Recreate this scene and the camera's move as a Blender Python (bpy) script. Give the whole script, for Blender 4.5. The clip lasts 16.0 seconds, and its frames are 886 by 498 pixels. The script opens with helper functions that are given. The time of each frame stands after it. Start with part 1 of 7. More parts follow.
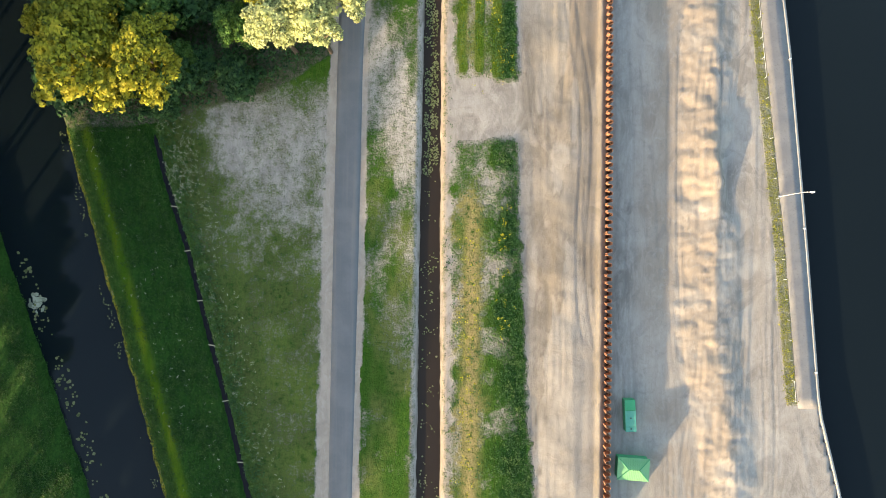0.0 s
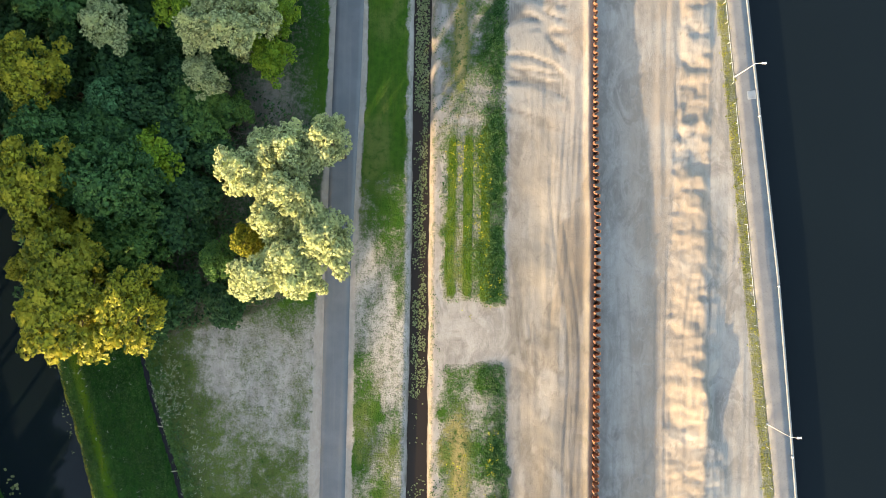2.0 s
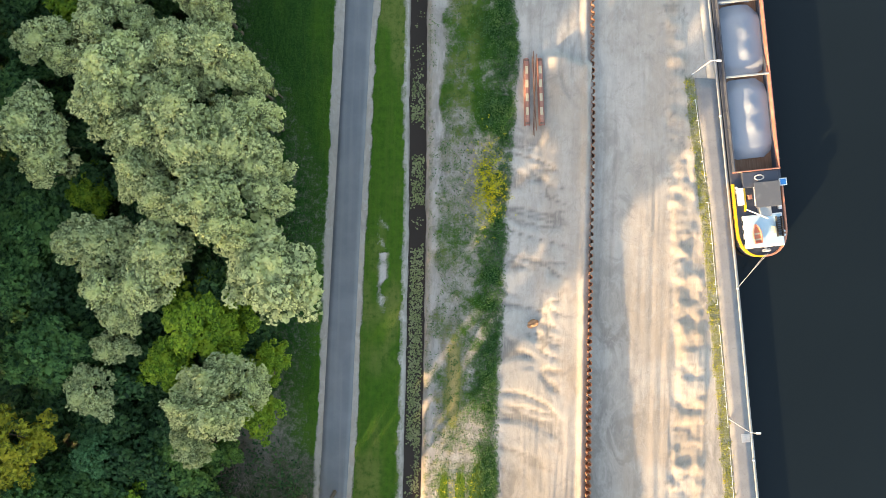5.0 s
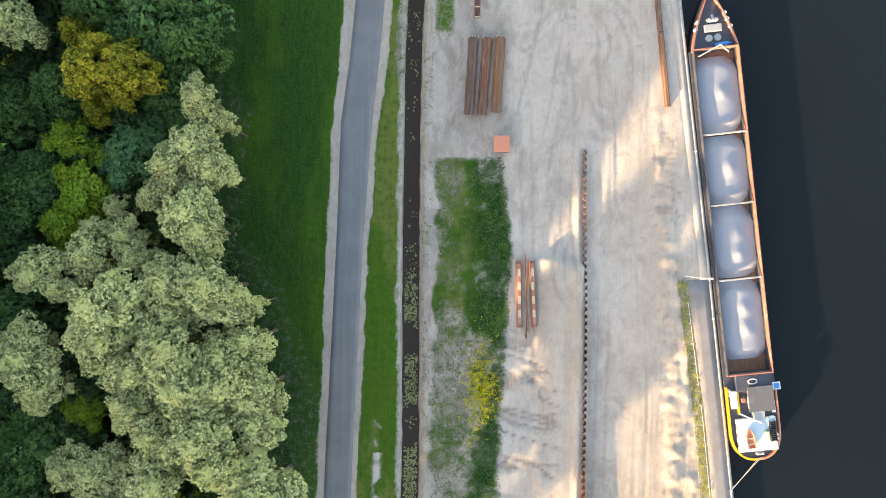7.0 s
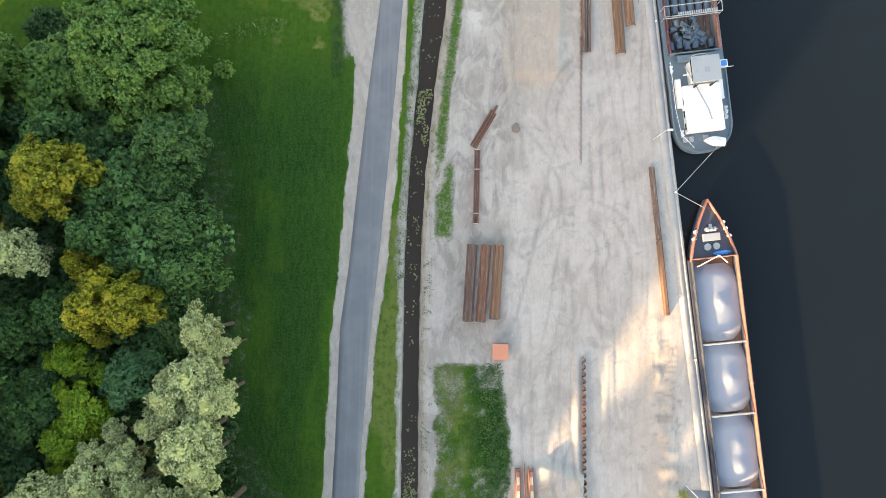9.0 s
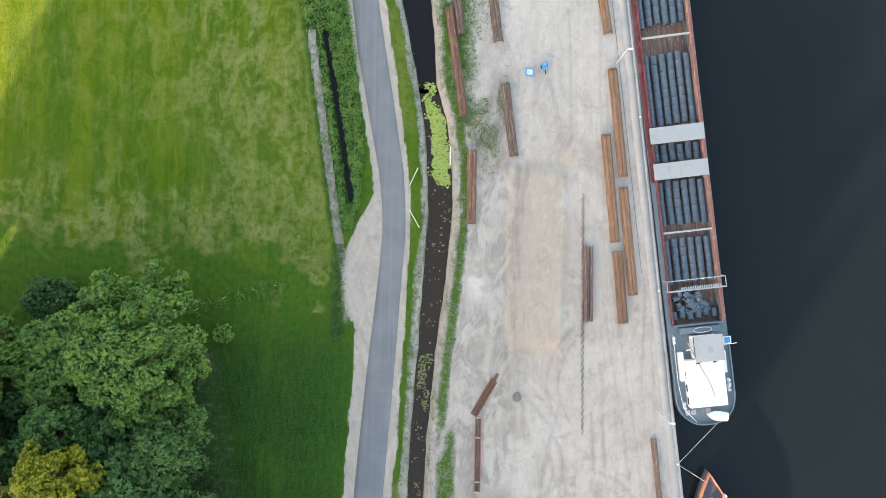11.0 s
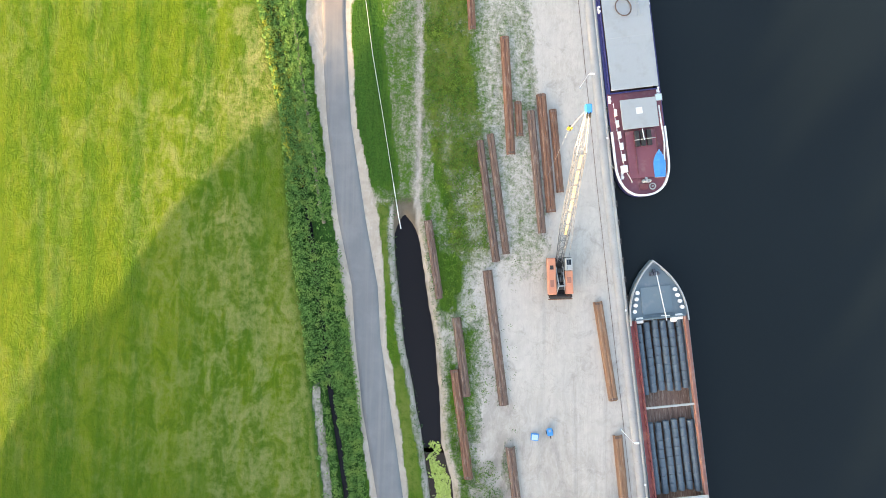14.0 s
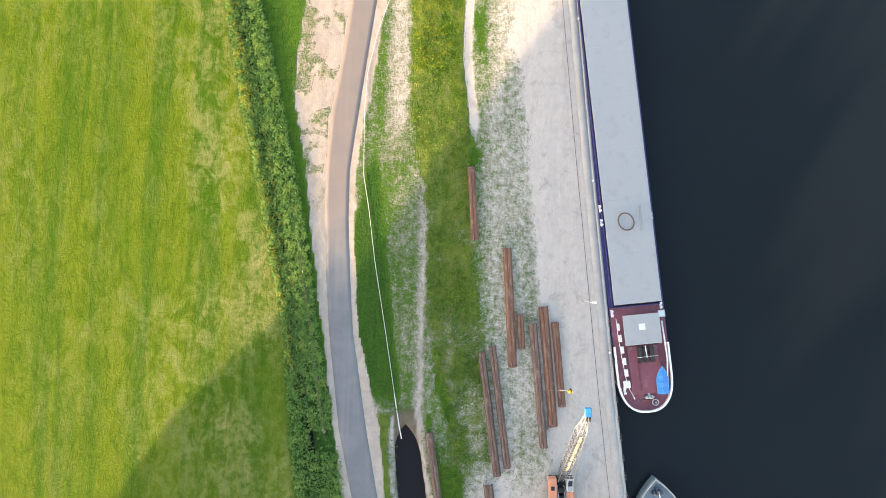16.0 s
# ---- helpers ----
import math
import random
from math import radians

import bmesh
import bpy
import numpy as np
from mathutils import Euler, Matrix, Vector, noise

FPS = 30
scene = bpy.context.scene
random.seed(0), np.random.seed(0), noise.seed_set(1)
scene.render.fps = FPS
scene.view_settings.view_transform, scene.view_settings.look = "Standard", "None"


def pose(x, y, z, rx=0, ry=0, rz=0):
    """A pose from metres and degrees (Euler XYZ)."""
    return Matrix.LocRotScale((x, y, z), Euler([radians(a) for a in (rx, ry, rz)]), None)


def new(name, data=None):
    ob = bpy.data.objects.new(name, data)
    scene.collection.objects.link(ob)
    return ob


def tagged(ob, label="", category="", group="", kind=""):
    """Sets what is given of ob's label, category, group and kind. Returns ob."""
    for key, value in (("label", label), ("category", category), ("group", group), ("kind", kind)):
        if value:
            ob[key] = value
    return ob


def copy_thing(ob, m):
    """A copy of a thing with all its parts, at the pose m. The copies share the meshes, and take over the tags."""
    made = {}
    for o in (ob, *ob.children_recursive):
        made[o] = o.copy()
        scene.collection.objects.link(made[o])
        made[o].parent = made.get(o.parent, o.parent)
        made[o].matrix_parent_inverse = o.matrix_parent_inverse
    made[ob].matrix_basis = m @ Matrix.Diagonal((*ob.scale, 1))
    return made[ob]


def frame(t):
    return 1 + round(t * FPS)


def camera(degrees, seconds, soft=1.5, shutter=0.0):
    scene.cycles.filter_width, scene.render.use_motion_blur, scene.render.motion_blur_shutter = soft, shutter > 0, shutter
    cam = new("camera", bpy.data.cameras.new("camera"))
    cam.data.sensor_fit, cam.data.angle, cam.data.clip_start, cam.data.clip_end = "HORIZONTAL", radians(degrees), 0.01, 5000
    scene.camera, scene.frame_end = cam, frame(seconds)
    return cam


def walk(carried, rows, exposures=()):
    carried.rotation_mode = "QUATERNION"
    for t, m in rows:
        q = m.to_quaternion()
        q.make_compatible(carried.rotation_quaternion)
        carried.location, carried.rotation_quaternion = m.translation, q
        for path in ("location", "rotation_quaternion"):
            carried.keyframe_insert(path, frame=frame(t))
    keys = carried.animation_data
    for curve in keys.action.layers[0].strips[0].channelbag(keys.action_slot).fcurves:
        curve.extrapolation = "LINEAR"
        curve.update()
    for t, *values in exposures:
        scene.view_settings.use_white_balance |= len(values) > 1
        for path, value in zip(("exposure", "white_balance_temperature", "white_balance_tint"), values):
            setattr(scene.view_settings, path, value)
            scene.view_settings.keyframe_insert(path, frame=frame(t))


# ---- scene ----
cam = camera(70, 16.0, soft=0.6)
PATH = [
    (0, pose(-0.000, 0.000, 112.936, 0.470, 1.309, 0.732)),
    (0.5, pose(0.384, 8.650, 113.053, 0.359, 1.196, 0.763)),
    (1, pose(0.911, 18.958, 113.160, 0.489, 1.219, 0.815)),
    (1.5, pose(1.540, 29.532, 113.026, 0.312, 1.384, 0.815)),
    (2, pose(1.853, 40.347, 112.856, 0.295, 1.376, 0.870)),
    (2.5, pose(1.487, 50.371, 112.620, 0.137, 1.087, 1.009)),
    (3, pose(0.682, 61.212, 112.495, 0.238, 0.762, 1.156)),
    (3.5, pose(0.862, 71.445, 112.476, 0.293, 0.912, 1.205)),
    (4, pose(1.154, 81.946, 112.539, 0.309, 1.073, 1.365)),
    (4.2, pose(1.298, 85.974, 112.226, 0.221, 1.106, 1.578)),
    (6.3, pose(2.010, 124.568, 111.378, -0.671, 1.105, 1.229)),
    (6.5, pose(2.258, 128.168, 111.553, -0.646, 1.268, 1.258)),
    (7, pose(3.105, 137.016, 111.548, -0.446, 1.686, 1.246)),
    (7.5, pose(3.628, 144.413, 111.622, 0.016, 1.977, 1.300)),
    (8, pose(3.985, 151.536, 111.569, 1.108, 2.168, 1.330)),
    (8.2, pose(3.989, 154.678, 111.604, 1.439, 2.216, 1.455)),
    (10.3, pose(4.087, 201.472, 111.955, 0.139, 2.648, 0.941)),
    (10.5, pose(3.925, 206.776, 112.185, -0.065, 2.669, 1.003)),
    (11, pose(3.415, 220.213, 111.362, -0.310, 2.692, 1.070)),
    (11.5, pose(2.845, 230.867, 111.384, -0.007, 2.643, 1.005)),
    (12, pose(1.994, 241.838, 111.196, 0.431, 2.419, 1.076)),
    (12.5, pose(0.915, 252.667, 111.540, 0.454, 1.989, 1.069)),
    (13, pose(0.215, 263.304, 111.711, 0.526, 1.787, 1.121)),
    (13.5, pose(0.004, 272.156, 111.663, 0.775, 1.831, 1.284)),
    (14, pose(-0.078, 280.828, 111.523, 1.132, 1.994, 1.380)),
    (14.5, pose(0.134, 288.432, 111.350, 1.650, 2.206, 1.338)),
    (15, pose(0.016, 297.258, 111.761, 1.841, 2.235, 1.550)),
    (15.5, pose(-0.072, 306.110, 111.839, 2.128, 2.421, 1.716)),
    (16, pose(-0.000, 315.540, 112.191, 2.437, 2.648, 1.892)),
]
EXPOSURES = [(0.0, 1.93, 6900, 11), (3.5, 2.18, 7200, 12), (7.0, 2.50, 7900, 18), (11.5, 2.75, 8000, 17), (13.5, 2.8, 7850, 17), (16.0, 2.52, 7600, 19)]
walk(cam, PATH, EXPOSURES)

# ---------------------------------------------------------------- light
SUN_EL, SUN_DIR = 9.5, Vector((-0.565, -0.825, 0)).normalized()
world = bpy.data.worlds.new("world")
scene.world = world
world.use_nodes = True
wn = world.node_tree
sky = wn.nodes.new("ShaderNodeTexSky")
sky.sky_type, sky.sun_disc = "NISHITA", False
sky.sun_elevation, sky.sun_rotation = radians(SUN_EL), math.atan2(SUN_DIR.x, SUN_DIR.y)
sky.air_density, sky.dust_density, sky.ozone_density = 1.0, 1.5, 1.0
wn.links.new(sky.outputs[0], wn.nodes["Background"].inputs[0])
wn.nodes["Background"].inputs[1].default_value = 0.15
sun_data = bpy.data.lights.new("sun", "SUN")
sun_data.energy, sun_data.angle, sun_data.color = 3.6, radians(0.8), (1.0, 0.76, 0.46)
sun = new("sun", sun_data)
sun_way = -(SUN_DIR * math.cos(radians(SUN_EL)) + Vector((0, 0, math.sin(radians(SUN_EL)))))
sun.rotation_mode = "QUATERNION"
sun.rotation_quaternion = sun_way.to_track_quat("-Z", "Y")
scene.view_settings.exposure = 0.0


# ---------------------------------------------------------------- materials
class Nodes:
    """Short hand for a node material."""

    def __init__(self, name, rough=0.8, metal=0.0):
        self.mat = bpy.data.materials.new(name)
        self.mat.use_nodes = True
        self.t = self.mat.node_tree
        self.b = self.t.nodes["Principled BSDF"]
        self.b.inputs["Roughness"].default_value = rough
        self.b.inputs["Metallic"].default_value = metal
        self.co = None

    def put(self, socket, v):
        if hasattr(v, "is_linked"):
            self.t.links.new(v, socket)
        elif isinstance(v, (tuple, list)):
            socket.default_value = (*v, 1.0) if len(v) == 3 and socket.type == "RGBA" else v
        else:
            socket.default_value = v

    def coords(self, scale=(1, 1, 1), kind="Object"):
        if self.co is None:
            self.co = self.t.nodes.new("ShaderNodeTexCoord")
        m = self.t.nodes.new("ShaderNodeMapping")
        m.inputs["Scale"].default_value = scale
        self.t.links.new(self.co.outputs[kind], m.inputs["Vector"])
        return m.outputs[0]

    def noise(self, scale, detail=4.0, rough=0.55, vector=None, dist=0.0):
        n = self.t.nodes.new("ShaderNodeTexNoise")
        n.inputs["Scale"].default_value, n.inputs["Detail"].default_value = scale, detail
        n.inputs["Roughness"].default_value, n.inputs["Distortion"].default_value = rough, dist
        self.t.links.new(vector or self.coords(), n.inputs["Vector"])
        return n.outputs["Fac"]

    def math(self, op, a, b=0.0, clamp=False):
        n = self.t.nodes.new("ShaderNodeMath")
        n.operation, n.use_clamp = op, clamp
        self.put(n.inputs[0], a), self.put(n.inputs[1], b)
        return n.outputs[0]

    def ramp(self, v, lo, hi):
        n = self.t.nodes.new("ShaderNodeMapRange")
        n.interpolation_type = "SMOOTHSTEP"
        self.put(n.inputs["Value"], v)
        n.inputs["From Min"].default_value, n.inputs["From Max"].default_value = lo, hi
        return n.outputs[0]

    def mix(self, f, a, b, blend="MIX"):
        n = self.t.nodes.new("ShaderNodeMix")
        n.data_type, n.blend_type = "RGBA", blend
        self.put(n.inputs["Factor"], f), self.put(n.inputs["A"], a), self.put(n.inputs["B"], b)
        return n.outputs["Result"]

    def attr(self, name):
        n = self.t.nodes.new("ShaderNodeAttribute")
        n.attribute_name = name
        s = self.t.nodes.new("ShaderNodeSeparateColor")
        self.t.links.new(n.outputs["Color"], s.inputs[0])
        return s.outputs[0], s.outputs[1], s.outputs[2]

    def random(self, kind="object"):
        if kind == "object":
            return self.t.nodes.new("ShaderNodeObjectInfo").outputs["Random"]
        return self.t.nodes.new("ShaderNodeNewGeometry").outputs["Random Per Island"]

    def colour(self, c):
        self.put(self.b.inputs["Base Color"], c)
        return self

    def rough(self, r):
        self.put(self.b.inputs["Roughness"], r)
        return self

    def bump(self, h, strength=0.5, distance=0.05):
        n = self.t.nodes.new("ShaderNodeBump")
        n.inputs["Strength"].default_value, n.inputs["Distance"].default_value = strength, distance
        self.t.links.new(h, n.inputs["Height"])
        self.t.links.new(n.outputs[0], self.b.inputs["Normal"])
        return self


def painted(name, colour, rough=0.45, wear=(0.25, 0.2, 0.17), amount=0.5, metal=0.0):
    """Painted or bare sheet with dirt in patches and fine grain."""
    n = Nodes(name, rough, metal)
    big, fine = n.noise(0.7, 5), n.noise(9.0, 4)
    c = n.mix(n.math("MULTIPLY", n.ramp(big, 0.5, 0.75), amount), colour, wear)
    c = n.mix(n.math("MULTIPLY", n.ramp(fine, 0.3, 0.8), 0.25), c, tuple(v * 0.6 for v in colour))
    return n.colour(c).bump(fine, 0.15, 0.01).mat


def rusty(name, a, b, c):
    n = Nodes(name, 0.8, 0.15)
    streak = n.noise(1.0, 5, vector=n.coords((4.0, 0.12, 4.0)))
    fine = n.noise(1.0, 6, 0.65, n.coords((6.0, 0.5, 6.0)))
    col = n.mix(n.ramp(streak, 0.35, 0.65), a, b)
    col = n.mix(n.ramp(fine, 0.5, 0.75), col, c)
    col = n.mix(n.math("MULTIPLY", n.random(), 0.45), col, tuple(v * 0.55 for v in a))
    return n.colour(col).bump(fine, 0.3, 0.02).mat


def leafy(name, dark, light, tip):
    n = Nodes(name, 0.6)
    n.b.inputs["Specular IOR Level"].default_value = 0.25
    r = n.random("island")
    c = n.mix(n.ramp(r, 0.1, 0.8), tuple(0.8 * v for v in dark), tuple(1.08 * v for v in light))
    c = n.mix(n.ramp(n.noise(0.45, 3), 0.45, 0.7), c, tip)
    c = n.mix(n.math("MULTIPLY", n.random(), 0.35), c, dark)
    n.colour(c)
    tr = n.t.nodes.new("ShaderNodeBsdfTranslucent")
    n.put(tr.inputs["Color"], c)
    ms = n.t.nodes.new("ShaderNodeMixShader")
    ms.inputs[0].default_value = 0.22
    out = n.t.nodes["Material Output"]
    n.t.links.new(n.b.outputs[0], ms.inputs[1])
    n.t.links.new(tr.outputs[0], ms.inputs[2])
    n.t.links.new(ms.outputs[0], out.inputs["Surface"])
    return n.mat


def make_ground():
    n = Nodes("ground_cover", 0.95)
    n.b.inputs["Specular IOR Level"].default_value = 0.12
    grass, lush, dry = n.attr("cover")
    warm, white, mud_shade = n.attr("soil")
    mow, track_crease, weed = n.attr("marks")
    fine = n.noise(2.6, 6, 0.65)
    tuft = n.noise(0.9, 5, 0.6)
    broad = n.noise(0.16, 4)
    grain = n.noise(11.0, 4, 0.6)
    along = n.noise(1.0, 6, 0.6, n.coords((1.6, 0.07, 1.0)))
    lines = n.noise(1.0, 6, 0.65, n.coords((2.4, 0.16, 1.0)), 1.3)
    streak = n.noise(1.0, 6, 0.66, n.coords((1.5, 0.32, 1.0)), 0.5)
    # bare sand and dirt
    swirl = n.noise(0.22, 7, 0.66, n.coords((1.0, 0.45, 1.0)), 1.9)
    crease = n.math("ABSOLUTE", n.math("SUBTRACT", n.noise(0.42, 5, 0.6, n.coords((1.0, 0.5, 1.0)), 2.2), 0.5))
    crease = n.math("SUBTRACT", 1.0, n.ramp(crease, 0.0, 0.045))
    lumps = n.noise(0.75, 6, 0.6, n.coords((1.0, 0.7, 1.0)), 1.0)
    sand = n.mix(n.ramp(swirl, 0.42, 0.6), (0.42, 0.387, 0.35), (0.26, 0.238, 0.213))
    sand = n.mix(n.math("MULTIPLY", n.ramp(along, 0.45, 0.66), 0.4), sand, (0.33, 0.305, 0.28))
    sand = n.mix(n.math("MULTIPLY", n.ramp(broad, 0.4, 0.65), 0.55), sand, (0.36, 0.325, 0.28))
    sand = n.mix(warm, sand, n.mix(streak, (0.47, 0.39, 0.305), (0.33, 0.268, 0.213)))
    sand = n.mix(white, sand, n.mix(tuft, (0.58, 0.55, 0.505), (0.44, 0.415, 0.38)))
    patchy = n.noise(0.35, 7, 0.68, None, 0.8)
    sand = n.mix(n.math("MULTIPLY", 0.55, n.ramp(patchy, 0.52, 0.7)), sand, (0.27, 0.25, 0.23))
    sand = n.mix(n.math("MULTIPLY", n.math("MULTIPLY", 0.25, n.ramp(broad, 0.4, 0.6)), n.ramp(lines, 0.5, 0.7)), sand, (0.26, 0.245, 0.23))
    # relief put into colour: creases darkened as if shaded, lumps lightened as if lit
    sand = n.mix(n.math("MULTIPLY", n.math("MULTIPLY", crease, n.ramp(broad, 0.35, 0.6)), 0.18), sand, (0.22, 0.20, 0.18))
    sand = n.mix(n.math("MULTIPLY", n.ramp(lumps, 0.5, 0.7), 0.35), sand, (0.50, 0.47, 0.43))
    sand = n.mix(n.math("MULTIPLY", track_crease, n.math("ADD", 0.25, n.math("MULTIPLY", n.ramp(n.math("ADD", lines, n.math("MULTIPLY", tuft, 0.5)), 0.5, 0.85), 0.6))), sand, (0.20, 0.183, 0.166))
    sand = n.mix(mud_shade, sand, n.mix(tuft, (0.075, 0.062, 0.045), (0.16, 0.135, 0.10)))
    sand = n.mix(n.math("MULTIPLY", n.ramp(grain, 0.55, 0.8), 0.15), sand, (0.2, 0.18, 0.16))
    # grass
    g = n.mix(n.ramp(tuft, 0.3, 0.7), (0.030, 0.098, 0.009), (0.060, 0.145, 0.013))
    g = n.mix(n.math("MULTIPLY", n.ramp(along, 0.4, 0.65), 0.6), g, (0.072, 0.13, 0.018))
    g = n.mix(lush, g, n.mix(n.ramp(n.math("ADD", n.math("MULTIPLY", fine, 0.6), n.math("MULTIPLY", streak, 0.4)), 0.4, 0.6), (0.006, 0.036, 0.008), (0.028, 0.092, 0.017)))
    g = n.mix(n.math("MULTIPLY", dry, n.ramp(n.math("ADD", tuft, n.math("MULTIPLY", fine, 0.4)), 0.45, 0.75)), g, (0.38, 0.30, 0.13))
    swath = n.noise(1.0, 4, 0.55, n.coords((0.20, 0.012, 1.0)), 0.6)
    fleck = n.noise(1.0, 6, 0.62, n.coords((0.34, 0.2, 1.0)), 0.8)
    blades = n.noise(1.0, 5, 0.65, n.coords((1.1, 0.22, 1.0)), 0.4)
    m_col = n.mix(n.ramp(swath, 0.36, 0.64), (0.045, 0.115, 0.005), (0.100, 0.158, 0.007))
    m_col = n.mix(n.math("MULTIPLY", n.ramp(blades, 0.46, 0.7), 0.42), m_col, (0.152, 0.172, 0.016))
    m_col = n.mix(n.math("MULTIPLY", n.ramp(fleck, 0.5, 0.3), 0.5), m_col, (0.034, 0.100, 0.005))
    m_col = n.mix(n.math("MULTIPLY", n.ramp(tuft, 0.5, 0.72), 0.35), m_col, (0.040, 0.110, 0.006))
    m_col = n.mix(n.math("MULTIPLY", dry, n.ramp(n.math("ADD", n.math("MULTIPLY", fleck, 0.65), n.math("MULTIPLY", tuft, 0.35)), 0.42, 0.66)), m_col, n.mix(blades, (0.21, 0.25, 0.07), (0.36, 0.33, 0.16)))
    g = n.mix(mow, g, m_col)
    g = n.mix(n.math("MULTIPLY", weed, n.ramp(fine, 0.58, 0.68)), g, (0.30, 0.31, 0.20))
    g = n.mix(n.math("MULTIPLY", n.ramp(grain, 0.4, 0.8), 0.35), g, (0.02, 0.05, 0.01))
    f = n.math("ADD", grass, n.math("MULTIPLY", n.math("SUBTRACT", n.math("ADD", n.math("MULTIPLY", fine, 0.5), n.math("ADD", n.math("MULTIPLY", tuft, 0.6), n.math("MULTIPLY", streak, 0.15))), 0.625), 2.0))
    n.colour(n.mix(n.ramp(f, 0.08, 0.92), sand, g))
    h = n.math("ADD", n.math("SUBTRACT", n.math("MULTIPLY", lumps, 3.2), n.math("MULTIPLY", crease, 0.5)), n.math("MULTIPLY", fine, 1.2))
    h = n.math("ADD", h, n.math("ADD", grain, n.math("MULTIPLY", n.math("MULTIPLY", lines, track_crease), 0.8)))
    h = n.math("MULTIPLY", h, n.math("ADD", 0.11, n.math("MULTIPLY", n.ramp(f, 0.12, 0.88), 0.6)))
    return n.bump(h, 0.85, 0.14).mat


M_GROUND = make_ground()


def make_asphalt():
    n = Nodes("asphalt", 0.85)
    speck, patch = n.noise(14, 4, 0.7), n.noise(0.25, 4)
    along = n.noise(1.0, 4, 0.5, n.coords((1.2, 0.03, 1)))
    c = n.mix(n.ramp(patch, 0.35, 0.7), (0.15, 0.162, 0.175), (0.185, 0.195, 0.205))
    c = n.mix(n.math("MULTIPLY", n.ramp(along, 0.45, 0.7), 0.4), c, (0.235, 0.232, 0.225))
    c = n.mix(n.math("MULTIPLY", n.ramp(speck, 0.5, 0.75), 0.4), c, (0.08, 0.08, 0.085))
    # warm tint on the north stretch: low sunlight put into the asphalt colour
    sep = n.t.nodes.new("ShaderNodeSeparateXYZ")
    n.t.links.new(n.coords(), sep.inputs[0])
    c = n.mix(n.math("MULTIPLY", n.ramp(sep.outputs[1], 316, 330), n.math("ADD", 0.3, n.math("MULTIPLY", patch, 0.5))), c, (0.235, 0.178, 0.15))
    return n.colour(c).bump(speck, 0.3, 0.02).mat


def make_concrete(name, a, b, dark):
    n = Nodes(name, 0.85)
    patch, fine = n.noise(0.3, 5), n.noise(3.0, 6, 0.65)
    c = n.mix(n.ramp(patch, 0.35, 0.7), a, b)
    c = n.mix(n.math("MULTIPLY", n.ramp(fine, 0.52, 0.72), 0.6), c, dark)
    return n.colour(c).bump(fine, 0.25, 0.02).mat


def make_water(name, colour, ripple):
    n = Nodes(name, 0.06)
    big = n.noise(0.03, 3)
    n.colour(n.mix(big, colour, tuple(v * 1.5 for v in colour)))
    n.b.inputs["IOR"].default_value = 1.33
    n.b.inputs["Specular IOR Level"].default_value = 0.42
    return n.bump(n.noise(1.3, 4, 0.6, n.coords((1, 0.6, 1))), ripple, 0.02).mat


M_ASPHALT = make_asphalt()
M_CONCRETE = make_concrete("concrete", (0.35, 0.342, 0.325), (0.41, 0.40, 0.38), (0.25, 0.24, 0.225))
M_WALK = make_concrete("walkway_concrete", (0.20, 0.20, 0.21), (0.25, 0.25, 0.25), (0.14, 0.14, 0.135))
M_WATER = make_water("canal_water", (0.0054, 0.0092, 0.0114), 0.05)
M_DITCH = make_water("ditch_water", (0.028, 0.021, 0.016), 0.03)
M_POND = make_water("pond_water", (0.008, 0.007, 0.008), 0.03)
M_RUST = rusty("rusted_steel", (0.15, 0.070, 0.048), (0.25, 0.125, 0.078), (0.44, 0.31, 0.24))
M_RUST_DARK = rusty("dark_rust", (0.12, 0.072, 0.056), (0.22, 0.14, 0.11), (0.42, 0.34, 0.29))
M_RUST_ORANGE = rusty("orange_rust", (0.215, 0.11, 0.065), (0.30, 0.17, 0.105), (0.37, 0.26, 0.19))
M_CLAY = make_concrete("orange_clay", (0.40, 0.20, 0.10), (0.48, 0.28, 0.15), (0.24, 0.13, 0.08))
M_WALLPILE = rusty("wall_pile_rust", (0.27, 0.125, 0.075), (0.36, 0.19, 0.12), (0.20, 0.09, 0.055))
M_BARK = painted("bark", (0.10, 0.075, 0.055), 0.9)
M_WILLOW = leafy("willow_leaves", (0.16, 0.20, 0.075), (0.66, 0.71, 0.34), (0.70, 0.73, 0.31))
M_OAK = leafy("oak_leaves", (0.035, 0.105, 0.022), (0.15, 0.29, 0.065), (0.19, 0.32, 0.055))
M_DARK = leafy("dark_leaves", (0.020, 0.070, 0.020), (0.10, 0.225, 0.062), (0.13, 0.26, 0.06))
# darker copy of the dark leaves: shade inside the wood put into the colour
M_SHADE = leafy("shaded_understorey_leaves", (0.014, 0.050, 0.018), (0.065, 0.155, 0.05), (0.085, 0.18, 0.05))
M_TEAL = leafy("teal_leaves", (0.032, 0.11, 0.040), (0.11, 0.26, 0.10), (0.12, 0.28, 0.10))
M_LIME = leafy("lime_leaves", (0.10, 0.13, 0.014), (0.36, 0.36, 0.028), (0.47, 0.41, 0.034))
M_FRESH = leafy("fresh_leaves", (0.085, 0.19, 0.014), (0.27, 0.43, 0.03), (0.37, 0.49, 0.035))
M_WEED = leafy("weed_leaves", (0.024, 0.086, 0.026), (0.065, 0.155, 0.042), (0.115, 0.20, 0.045))
M_MEADOW = leafy("meadow_leaves", (0.045, 0.12, 0.012), (0.12, 0.24, 0.028), (0.18, 0.28, 0.03))
M_REED = leafy("reed_leaves", (0.042, 0.135, 0.026), (0.115, 0.25, 0.055), (0.17, 0.29, 0.06))
